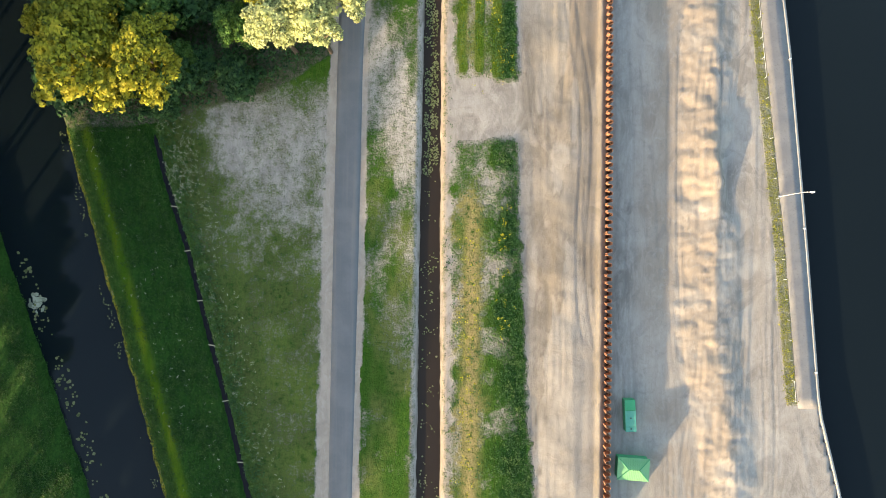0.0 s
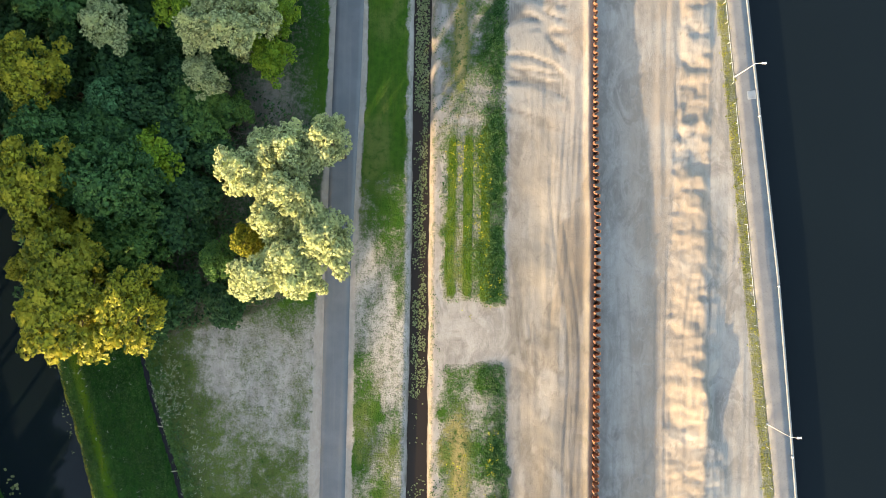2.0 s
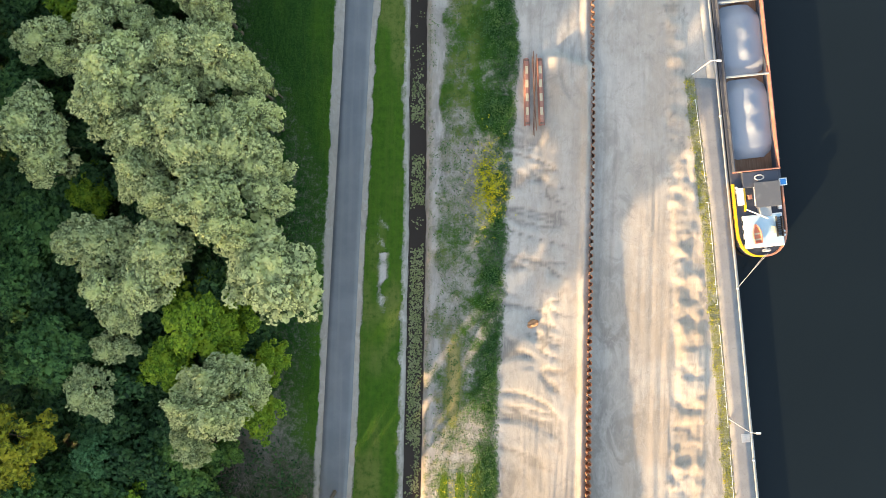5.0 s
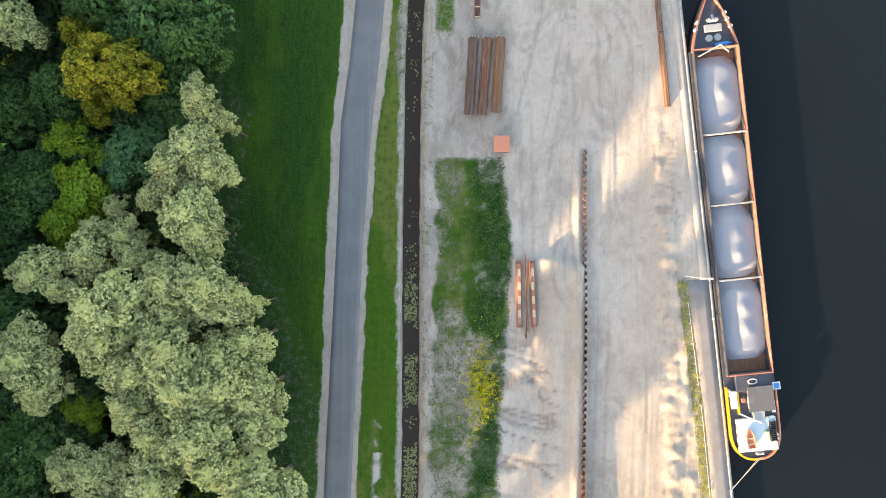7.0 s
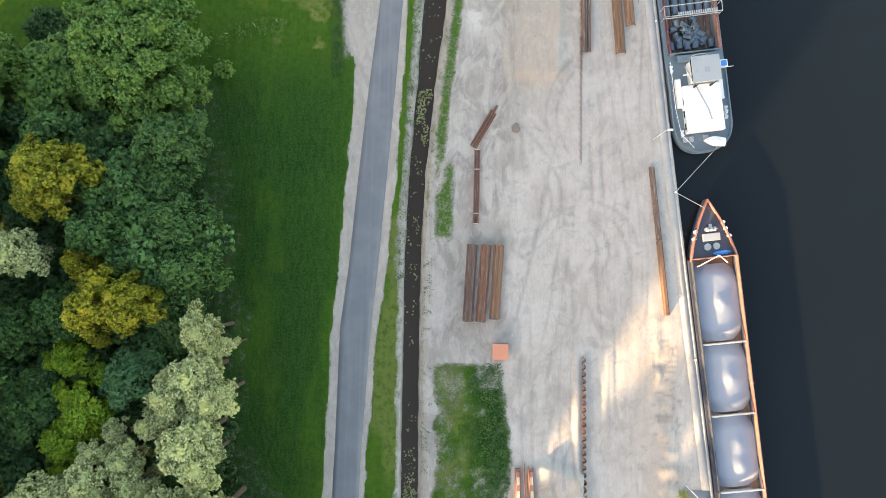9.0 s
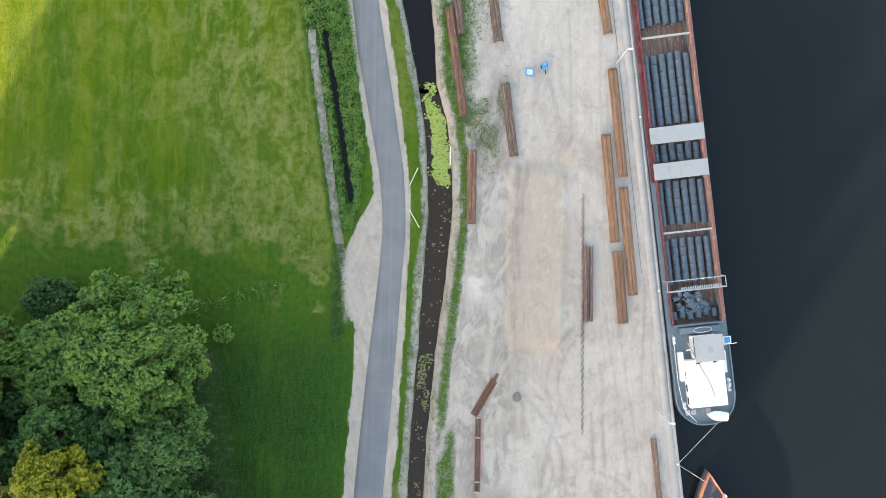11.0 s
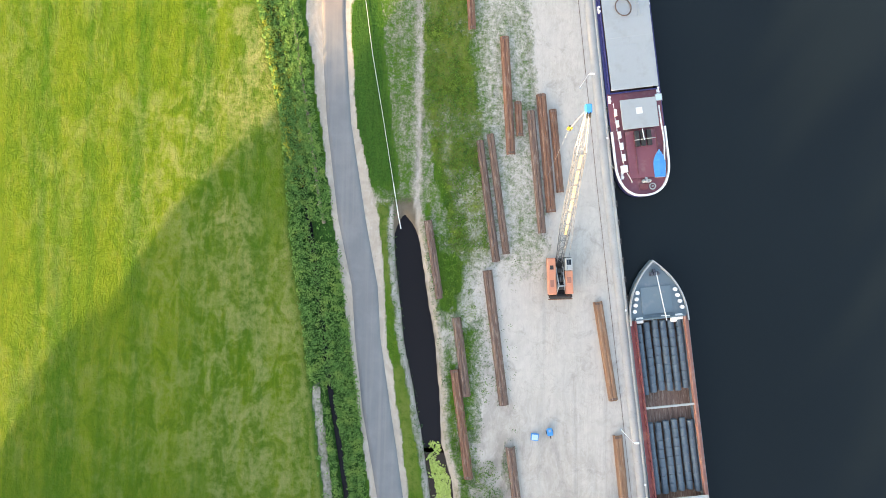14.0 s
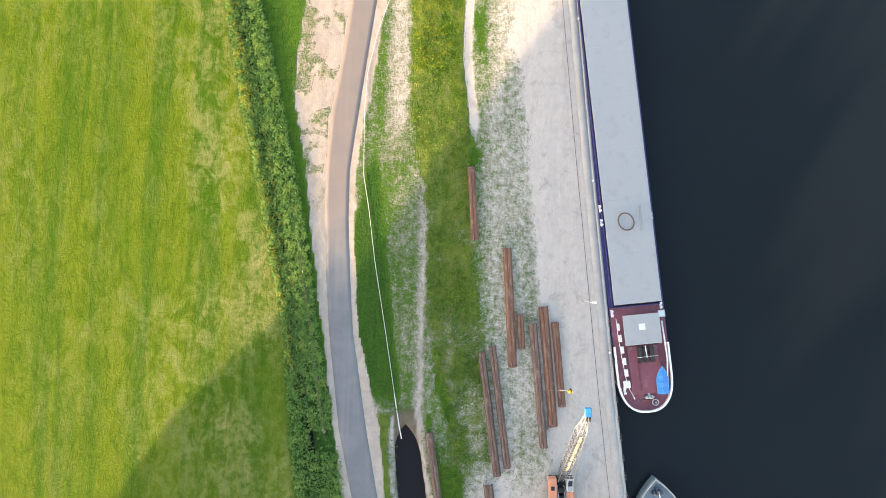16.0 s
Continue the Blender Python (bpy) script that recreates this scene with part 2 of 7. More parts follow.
M_DIKE = leafy("dike_grass_leaves", (0.014, 0.058, 0.010), (0.036, 0.105, 0.018), (0.05, 0.12, 0.02))
M_BLOOM = leafy("white_umbels", (0.26, 0.29, 0.20), (0.48, 0.50, 0.40), (0.42, 0.45, 0.33))
M_YELLOW = leafy("yellow_flowers", (0.36, 0.36, 0.01), (0.58, 0.52, 0.02), (0.45, 0.47, 0.03))
M_LILY = leafy("lily_leaves", (0.12, 0.155, 0.055), (0.20, 0.22, 0.09), (0.23, 0.24, 0.12))
M_DUCKWEED = leafy("duckweed", (0.28, 0.38, 0.07), (0.40, 0.50, 0.14), (0.36, 0.44, 0.14))
M_TWIG = painted("dead_wood", (0.20, 0.16, 0.14), 0.9)
M_WHITE = painted("white_paint", (0.78, 0.78, 0.77), 0.4, (0.5, 0.47, 0.42), 0.3)
M_SLATE = painted("slate_paint", (0.11, 0.115, 0.125), 0.5, (0.2, 0.2, 0.2))
M_GREY = painted("grey_paint", (0.33, 0.36, 0.39), 0.5)
M_BLUEGREY = painted("blue_grey_paint", (0.125, 0.18, 0.215), 0.5, (0.25, 0.26, 0.27))
M_NAVY = painted("navy_paint", (0.028, 0.03, 0.13), 0.4, (0.1, 0.1, 0.16), 0.3)
M_DARKDECK = painted("dark_deck", (0.05, 0.06, 0.085), 0.6, (0.12, 0.12, 0.13))
M_RED = painted("red_paint", (0.15, 0.04, 0.045), 0.5, (0.30, 0.15, 0.12))
M_MAROON = painted("maroon_deck", (0.20, 0.06, 0.08), 0.55, (0.27, 0.16, 0.16))
M_PINK = painted("faded_red_paint", (0.33, 0.145, 0.11), 0.6, (0.5, 0.32, 0.25), 0.6)
M_ORANGE = painted("orange_paint", (0.60, 0.24, 0.145), 0.5, (0.5, 0.3, 0.22), 0.5)
M_YELLOWP = painted("yellow_paint", (0.75, 0.46, 0.02), 0.4, (0.5, 0.35, 0.12), 0.3)
M_CREAM = painted("pale_yellow_paint", (0.52, 0.45, 0.30), 0.5, (0.5, 0.42, 0.3), 0.4)
M_WALKBOARD = painted("boom_board", (0.36, 0.30, 0.19), 0.6, (0.3, 0.26, 0.2), 0.5)
M_BLUE = painted("blue_sheet", (0.02, 0.25, 0.62), 0.45, (0.1, 0.32, 0.6), 0.3)
M_PALEBLUE = painted("pale_blue_deck", (0.42, 0.60, 0.70), 0.5, (0.6, 0.66, 0.7), 0.5)
M_GREEN = painted("green_paint", (0.045, 0.36, 0.16), 0.45, (0.1, 0.4, 0.24), 0.4)
M_PALEGREEN = painted("pale_green_sheet", (0.20, 0.48, 0.22), 0.55, (0.32, 0.55, 0.34), 0.4)
M_BLACK = painted("black_rubber", (0.02, 0.02, 0.022), 0.7, (0.06, 0.06, 0.06))
M_HATCH = painted("hatch_aluminium", (0.41, 0.43, 0.43), 0.45, (0.34, 0.34, 0.32), 0.5, 0.3)
M_COIL = painted("coil_steel", (0.085, 0.125, 0.16), 0.5, (0.17, 0.215, 0.255), 0.6, 0.15)
M_GLASS = painted("window_glass", (0.02, 0.03, 0.04), 0.08)
M_ROPE = painted("rope", (0.6, 0.57, 0.52), 0.9)


def make_gravel():
    n = Nodes("pale_gravel", 0.95)
    fine, broad = n.noise(9, 5, 0.7), n.noise(0.25, 3)
    c = n.mix(n.ramp(fine, 0.3, 0.75), (0.22, 0.255, 0.31), (0.37, 0.41, 0.47))
    c = n.mix(n.math("MULTIPLY", broad, 0.5), c, (0.22, 0.24, 0.28))
    return n.colour(c).bump(fine, 0.6, 0.06).mat


M_GRAVEL = make_gravel()


# ---------------------------------------------------------------- mesh helpers
def part(name, bm, material, parent=None, label="", smooth=False):
    me = bpy.data.meshes.new(name)
    bm.to_mesh(me)
    bm.free()
    me.materials.append(material)
    if smooth:
        me.polygons.foreach_set("use_smooth", [True] * len(me.polygons))
    ob = new(name, me)
    if parent is not None:
        ob.parent = parent
    if label:
        tagged(ob, label)
    return ob


def thing(name, m, label, category, group="", kind=""):
    ob = new(name)
    ob.empty_display_size = 0.3
    ob.matrix_basis = m
    return tagged(ob, label, category, group, kind)


def mesh_from(name, verts, faces, material, parent=None, smooth=False):
    """verts (n,3) array, faces (m,3 or 4) array."""
    me = bpy.data.meshes.new(name)
    verts, faces = np.asarray(verts, np.float32), np.asarray(faces, np.int32)
    k = faces.shape[1]
    me.vertices.add(len(verts))
    me.vertices.foreach_set("co", verts.ravel())
    me.loops.add(faces.size)
    me.loops.foreach_set("vertex_index", faces.ravel())
    me.polygons.add(len(faces))
    me.polygons.foreach_set("loop_start", np.arange(0, faces.size, k, dtype=np.int32))
    if smooth:
        me.polygons.foreach_set("use_smooth", np.ones(len(faces), bool))
    me.materials.append(material)
    me.update(calc_edges=True)
    ob = new(name, me)
    if parent is not None:
        ob.parent = parent
    return ob


def box(bm, x0, y0, z0, x1, y1, z1, bevel=0.0, m=None):
    made = bmesh.ops.create_cube(bm, size=1.0)["verts"]
    for v in made:
        v.co = Vector(((x0 + x1) / 2 + v.co.x * (x1 - x0), (y0 + y1) / 2 + v.co.y * (y1 - y0), (z0 + z1) / 2 + v.co.z * (z1 - z0)))
    if bevel:
        edges = {e for v in made for e in v.link_edges}
        made = list({v for f in bmesh.ops.bevel(bm, geom=list(edges), offset=bevel, segments=1, affect="EDGES")["faces"] for v in f.verts})
    if m is not None:
        bmesh.ops.transform(bm, matrix=m, verts=list({*made}))
    return bm


def boxed(x0, y0, z0, x1, y1, z1, bevel=0.0):
    return box(bmesh.new(), x0, y0, z0, x1, y1, z1, bevel)


def tube(bm, a, b, r0, r1=None, sides=8):
    """A round bar from a to b."""
    a, b = Vector(a), Vector(b)
    r1 = r0 if r1 is None else r1
    q = (b - a).to_track_quat("Z", "Y")
    rings = [[bm.verts.new(p + q @ Vector((math.cos(k * 2 * math.pi / sides) * r, math.sin(k * 2 * math.pi / sides) * r, 0))) for k in range(sides)] for p, r in ((a, r0), (b, r1))]
    for k in range(sides):
        bm.faces.new((rings[0][k], rings[0][(k + 1) % sides], rings[1][(k + 1) % sides], rings[1][k]))
    bm.faces.new(rings[0][::-1]), bm.faces.new(rings[1])
    return bm


def pipe(points, r, sides=6):
    bm = bmesh.new()
    for a, b in zip(points, points[1:]):
        tube(bm, a, b, r, r, sides)
    return bm


def prism(outline, z0, z1, bm=None):
    """Upright prism over a plan outline (counter-clockwise)."""
    bm = bm or bmesh.new()
    low = [bm.verts.new((x, y, z0)) for x, y in outline]
    top = [bm.verts.new((x, y, z1)) for x, y in outline]
    bm.faces.new(low[::-1]), bm.faces.new(top)
    for k in range(len(outline)):
        j = (k + 1) % len(outline)
        bm.faces.new((low[k], low[j], top[j], top[k]))
    return bm


# ---------------------------------------------------------------- the plan: lines along y
def line(text):
    """'y:x y:x ...' as a function of y, drawn smoothly."""
    rows = sorted(tuple(float(v) for v in p.split(":")) for p in text.split())
    ys, xs = np.array(rows).T
    return lambda y: np.interp(y, ys, xs)


road_l = line("-60:-22.5 -40:-22.5 0:-22.3 35:-21.95 72:-21 104:-20.1 136:-19.1 158:-18.7 169:-17.4 185:-16.1 201:-14.6 215:-13.1 222:-12.6 227:-12.7 233:-13.4 246:-15.9 254:-17.5 267:-19.2 276:-20 288:-22.8 305:-25.2 315:-26.1 325:-26.7 334:-26.9 344:-26.4 354:-24.9 365:-23.6 380:-22")
road_r = line("-60:-18.4 -40:-18.3 0:-17.7 35:-17.4 72:-16 104:-15.3 136:-14.4 158:-13.2 169:-12.2 185:-11 201:-9.85 215:-9 222:-8.5 227:-8.6 233:-9 246:-11.1 254:-12.5 267:-14.7 276:-15.4 288:-17.9 305:-20.9 315:-21.8 325:-22.5 334:-22.6 344:-21.4 354:-20.2 365:-18.8 380:-17")
verge_l = line("-60:-24.9 -34:-24.8 0:-24.3 36:-23.3 72:-22 104:-21.4 136:-20.8 158:-20.2 168:-19.3 185:-18.1 201:-17.1 206:-17.5 209:-19 214:-19.6 219:-19 224:-17 229:-14.2 233:-14.6 246:-17 267:-20.3 288:-23.9 305:-26.4 315:-28 325:-29.5 334:-30.5 344:-33 350:-33.4 360:-32.6 372:-31")
verge_r = line("-60:-17.2 -34:-17.1 0:-16.6 36:-16.4 72:-15 104:-14.3 136:-13.4 158:-12 169:-10.7 185:-9.4 201:-8.6 215:-7.9 227:-7.6 233:-8 246:-10 254:-11.3 267:-13.5 276:-14.2 288:-15.5 305:-19.8 315:-20.7 325:-21.4 334:-21.6 344:-20.2 354:-18.5 365:-17 380:-15")
ditch_l = line("-60:-6.8 0:-6.8 36:-6.5 72:-6.6 104:-6.7 136:-7.3 169:-7.5 185:-7.1 201:-6 215:-5.2 226:-4.5 236:-5 242:-5.6 249:-6.8 258:-8.6 267:-10.6 280:-12.4 288:-13 292:-12.6")
ditch_r = line("-60:-2.6 -34:-2.8 0:-3.2 36:-3.5 72:-3.6 104:-3.8 136:-4.5 169:-4.8 185:-4.3 201:-3 215:-1.3 226:-0.3 236:-0.8 242:-1.6 249:-3.7 258:-4.2 267:-5.1 280:-7.6 288:-9 292:-9.6")
wall_x = line("-60:26.4 -25:26.3 15:26.15 46:26 57:25.6 93:25.2 117:25 154:24.2 188:23.1 230:22.4")
quay_x = line("-60:71.5 -42:68 -26.5:64.2 2:61.75 36:58.6 73:54 96:51.25 139:45.8 177:40.8 190:39.05 250:31.5 277:28 293:25.9 336:20.8 366:17.5 400:13.5")
walk_l = line("-60:67 -26.1:60.2 1.75:57.8 36:54.1 73:50.2 107:46.3 131:42.7 134:42.3")
side_l = line("-60:-60.3 -44:-66.2 -34:-69.9 0:-82.5 40:-97")
side_r = line("-60:-48.7 -44:-53.3 -34:-56 0:-65.9 26:-73.6 60:-83.5 120:-101")
brook = line("-60:-33 -41:-37.9 -28:-41.2 -12:-45.6 0:-48.8 13:-53.1 22:-55.5")
patch_l = line("-60:-1.4 -25:-0.95 15:-1.1 36:-1 72:-1.8 106:-2 135:-1.2 152:-1.6")
patch_r = line("-60:14.5 -43:14.1 -25:12.5 15:10.5 36:10.1 72:9.7 106:10.5 135:11.9 152:10.1")
forest_e = line("18:-80 24:-52 29:-36 36:-24 62:-23 68:-31 92:-27.5 106:-25.6 112:-27 120:-30.5 127:-33.6 139:-40.5 159:-40.5 177:-43.5 187:-46 200:-45 211:-52 216:-70")
hedge_l = line("205:-19.6 214:-20.2 222:-21.6 240:-24.4 255:-26.6 264:-27.7 282:-30.8 297:-32.4 305:-33.4 318:-36.3 336:-40.3 344:-42.6 365:-46.8 380:-50")
hedge_r = line("205:-18.8 214:-18.6 222:-18.2 228:-16.9 237:-16.1 255:-18 264:-19.6 282:-22.3 297:-25.3 305:-27.2 318:-29 336:-33 344:-35 365:-40 380:-43")
FIELD_DITCH = line("205:-17 212:-17.3 229:-18.5 244:-21 258:-23.6 282:-27.3 305:-31.2 344:-39.5 380:-47")
mound_l = line("-60:45.5 -45:45 -29:41.8 -14:39.2 2:39 36:39.2 57:39.9 77:41 97:39.7 120:38.2 140:37.2 165:36.2")
mound_r = line("-60:50.5 -39:49.3 -14:45.6 2:46 36:45 57:46 77:46.6 97:45.2 120:43 140:41 165:38.6")
strip_l, strip_r = line("278:-1 293:-3.3 305:-7 320:-7.6 331:-8.9 342:-11.3 352:-11.1 365:-10.1"), line("280:4.2 293:2.8 303:2 316:0.3 326:-1.2 341:-1.3 355:-2.9 365:-2.7")
WATER_Z, DITCH_Z = -1.5, -0.75

_lat = np.random.RandomState(7).rand(512, 512).astype(np.float32)


def vnoise(x, y, scale, seed=0):
    """Smooth lattice noise, 0 to 1, for arrays."""
    x, y = np.asarray(x) / scale + 37.7 * seed + 1000, np.asarray(y) / scale + 91.3 * seed + 1000
    i, j = np.floor(x).astype(int), np.floor(y).astype(int)
    u, v = x - i, y - j
    u, v = u * u * (3 - 2 * u), v * v * (3 - 2 * v)
    p = lambda a, b: _lat[a % 512, b % 512]
    return (p(i, j) * (1 - u) + p(i + 1, j) * u) * (1 - v) + (p(i, j + 1) * (1 - u) + p(i + 1, j + 1) * u) * v


def fbm(x, y, scale, seed=0, octaves=4):
    out, amp, tot = 0, 1.0, 0
    for k in range(octaves):
        out = out + amp * vnoise(x, y, scale / 2**k, seed + k)
        tot, amp = tot + amp, amp * 0.55
    return out / tot


def step(v, lo, hi):
    t = np.clip((v - lo) / (hi - lo), 0, 1)
    return t * t * (3 - 2 * t)


def band(v, lo, hi, soft):
    return step(v, lo - soft, lo + soft) * (1 - step(v, hi - soft, hi + soft))


def ruts(x, y):
    """Wheel tracks over the bare yard, 0 to 1."""
    out = np.zeros(np.broadcast(x, y).shape)
    free = (x > 9) & (x < np.where(y < 131, walk_l(np.minimum(y, 131)) - 2.2, quay_x(y) - 2.5)) & (np.abs(x - wall_x(y)) > 1.2)
    for k in range(19):
        a, b, c, d = 12.5 + k * 2.4, 25 + 13 * (k % 4), 1.1 + 0.7 * (k % 3), 17.0 * k
        cx = a + c * np.sin((y + d) / b) + 1.3 * np.sin((y - d) / (b * 0.37)) - (y > 120) * (y - 120) * 0.06
        seen = step(vnoise(x * 0.3, y * 0.08, 2.2, 120 + k), 0.52, 0.72)
        for off in (-0.95, 0.95):
            out = np.maximum(out, np.exp(-((x - cx - off) / 0.5) ** 2) * seen * (0.35 + 0.5 * vnoise(x * 0.2, y * 0.05, 2.0, 150 + k)))
    # turning circles and tracks across the yard
    for cx, cy, r, a0, a1 in ((21.8, 172.3, 4.6, -1.2, 2.6), (21.8, 172.3, 6.5, -0.9, 2.9), (22.5, 170.5, 9.4, -0.4, 2.2), (22.5, 170.5, 11.3, -0.2, 1.9), (9.0, 181.0, 9.0, -1.4, 0.9), (9.0, 181.0, 10.9, -1.4, 0.9), (31.0, 196.0, 12.0, 2.0, 4.0), (31.0, 196.0, 13.9, 2.0, 4.0), (30.0, 134.0, 9.0, 2.2, 4.4), (30.0, 134.0, 10.9, 2.2, 4.4)):
        ang = (np.arctan2(y - cy, x - cx) - a0) % 6.2832
        out = np.maximum(out, np.exp(-((np.hypot(x - cx, y - cy) - r + 0.5 * (vnoise(x, y, 6, 171) - 0.5)) / 0.55) ** 2) * (0.55 + 0.6 * vnoise(x, y, 4, 175)) * band(ang, 0.2, a1 - a0 - 0.2, 0.2))
    for x0, y0, x1, y1 in ((8.5, 198.5, 21.0, 185.5), (9.8, 199.8, 22.3, 187.0), (16, 150, 22, 190), (18, 150, 24, 190), (12, 160, 19, 192), (28, 150, 24, 200), (30, 150, 26, 200)):
        w = np.clip(((x - x0) * (x1 - x0) + (y - y0) * (y1 - y0)) / ((x1 - x0) ** 2 + (y1 - y0) ** 2), 0, 1)
        d = np.hypot(x - x0 - w * (x1 - x0) + 0.8 * (vnoise(x, y, 7, 173) - 0.5), y - y0 - w * (y1 - y0))
        out = np.maximum(out, np.exp(-(d / 0.6) ** 2) * (0.25 + 0.75 * vnoise(x, y, 5, 177)))
    return out * free


def height(x, y):
    """The lie of the land."""
    x, y = np.broadcast_arrays(np.asarray(x, float), np.asarray(y, float))
    wig = (fbm(x, y, 3.0, 3) - 0.5) * 0.9
    z = (fbm(x, y, 9.0, 1) - 0.5) * 0.12
    # the ditch beside the road
    inside = np.minimum(x - ditch_l(y), ditch_r(y) - x) + wig * 0.5
    inside = inside - 5.0 * step(y, 282, 294) ** 2
    z = z - 1.5 * step(inside, -1.0, 0.9)
    # the side canal, its dike and the brook behind it
    inside = np.minimum(x - side_l(y), side_r(y) - x) + wig
    south = 1 - step(y, 150, 190)
    z = z - 3.2 * step(inside, -2.2, 1.2) * south
    d = x - side_r(y)
    z = z + band(d, 2.5, 8.5, 2.0) * 0.9 * (1 - step(y, 25, 40))
    z = z - 1.0 * band(x - brook(y), -0.6, 0.6, 0.5) * (1 - step(y, 18, 26))
    # overgrown ditch beside the field
    z = z - 1.3 * band(x - FIELD_DITCH(y), -0.7, 0.7, 0.9) * step(y, 225, 229)
    # spoil ridge beside the quay track
    u = (x - mound_l(y)) / np.maximum(mound_r(y) - mound_l(y), 0.5) + 0.16 * (fbm(x, y, 3.0, 29) - 0.5)
    lump = 0.75 + 0.5 * fbm(x, y, 5.0, 11)
    cracks = np.abs(fbm(x * 0.25, y + 2 * fbm(x, y, 6, 13), 2.6, 15, 3) - 0.5) * 2
    lump = lump * (0.86 + 0.14 * step(cracks, 0.02, 0.12)) + 0.14 * (fbm(x, y, 1.6, 17) - 0.5)
    edge = 0.35 * (fbm(x, y, 5.0, 19) - 0.5)
    ramp = np.clip((u + edge) / 0.95, 0, 1) * (1 - step(u + edge, 0.9, 1.9 - 0.7 * np.exp(-((y - 16) / 7) ** 2))) * (0.62 + 0.75 * np.exp(-((y - 16) / 7) ** 2))
    ramp = ramp + 0.16 * band(u, 0.05, 0.95, 0.1) * (fbm(x * 0.7, y, 2.2, 33) - 0.35)
    clods = step(fbm(x * 0.5, y * 1.15, 1.9, 35, 2), 0.3, 0.7) - 0.5 + 0.8 * (fbm(x, y, 1.0, 36, 2) - 0.5)
    z = z + (0.2 + 0.06 * step(y, 36, 58)) * clods * band(u, -0.05, 0.95, 0.12) * (1 - step(y, 155, 172))
    two = 0.35 * band(u, 0.06, 0.94, 0.12) * step(fbm(x * 0.8, y * 0.5, 3.4, 48, 3), 0.36, 0.66)
    north = step(y, 36, 58)
    z = z + lump * (ramp * 1.4 * (1 - north) + two * 0.95 * north) * (1 - step(y, 155, 172))
    # raised, dug-over sand behind the sheet piles
    plateau = band(x, 17.0 + (fbm(x, y, 8, 21) - 0.5) * 4, 99, np.where(y < 80, 4.5, 1.6)) * (x < wall_x(y) + 0.1) * (1 - step(y + 0.8 * np.sin(x * 0.6), 133.8, 135.2))
    z = z + plateau * (0.45 + 0.6 * (1 - step(y, 30, 90)) + 0.45 * step(y, 100, 118) + 0.25 * fbm(x, y, 5, 23)) + band(x, 9.5, 20, 1.5) * step(y, 62, 72) * (1 - step(y, 118, 124)) * (step(np.abs(fbm(x * 0.28 + 2.0 * fbm(x, y, 9, 131), y + 0.25 * x, 2.5, 133, 2) - 0.5), 0.0, 0.12) - 0.6) * 0.2
    bank = np.exp(-((x - wall_x(y) + 1.1) / 0.55) ** 2) * (1 - step(y, 150, 158))
    z = z + bank * (0.35 + 0.5 * fbm(x, y, 2.0, 27))
    z = z + band(x, 9.8, 19.5, 0.8) * band(y, 203, 234, 1.2) * (0.3 + 0.35 * fbm(x * 1.6, y * 0.16, 3.0, 37))
    pit = np.exp(-(((x - 16.0) / 2.3) ** 2 + ((y - 89.3) / 2.8) ** 2))
    z = z - pit * 1.0
    rut = (fbm(x * 3, y * 0.12, 3.0, 41) - 0.5) * 0.22
    z = z + rut * band(x, 13, 56, 1.5)
    wheel = ruts(x, y)
    z = z + 0.05 * step(wheel, 0.05, 0.25) * (1 - step(wheel, 0.25, 0.6)) - 0.06 * step(wheel, 0.3, 0.8)
    # canal bed beyond the quay wall
    z = np.where(x > quay_x(y) - 0.35, -4.0, z)
    under_road = np.minimum(x - road_l(y), road_r(y) - x)
    z = z * (1 - step(under_road, -2.0, -0.6))
    z = np.where(under_road > 0.1, -0.04, z)
    w = np.minimum(x - walk_l(y), quay_x(y) - x)
    z = np.where((w > -0.2) & (y < 132.5) & (x < quay_x(y) - 0.35), -0.06, z)
    cop = (x > quay_x(y) - 2.0) & (x < quay_x(y) - 0.35) & (y >= 131)
    near = step(x - quay_x(y), -7.0, -3.5) * step(y, 131, 134) * (x < quay_x(y) - 0.35)
    z = z * (1 - near)
    return np.where(cop, -0.06, z)


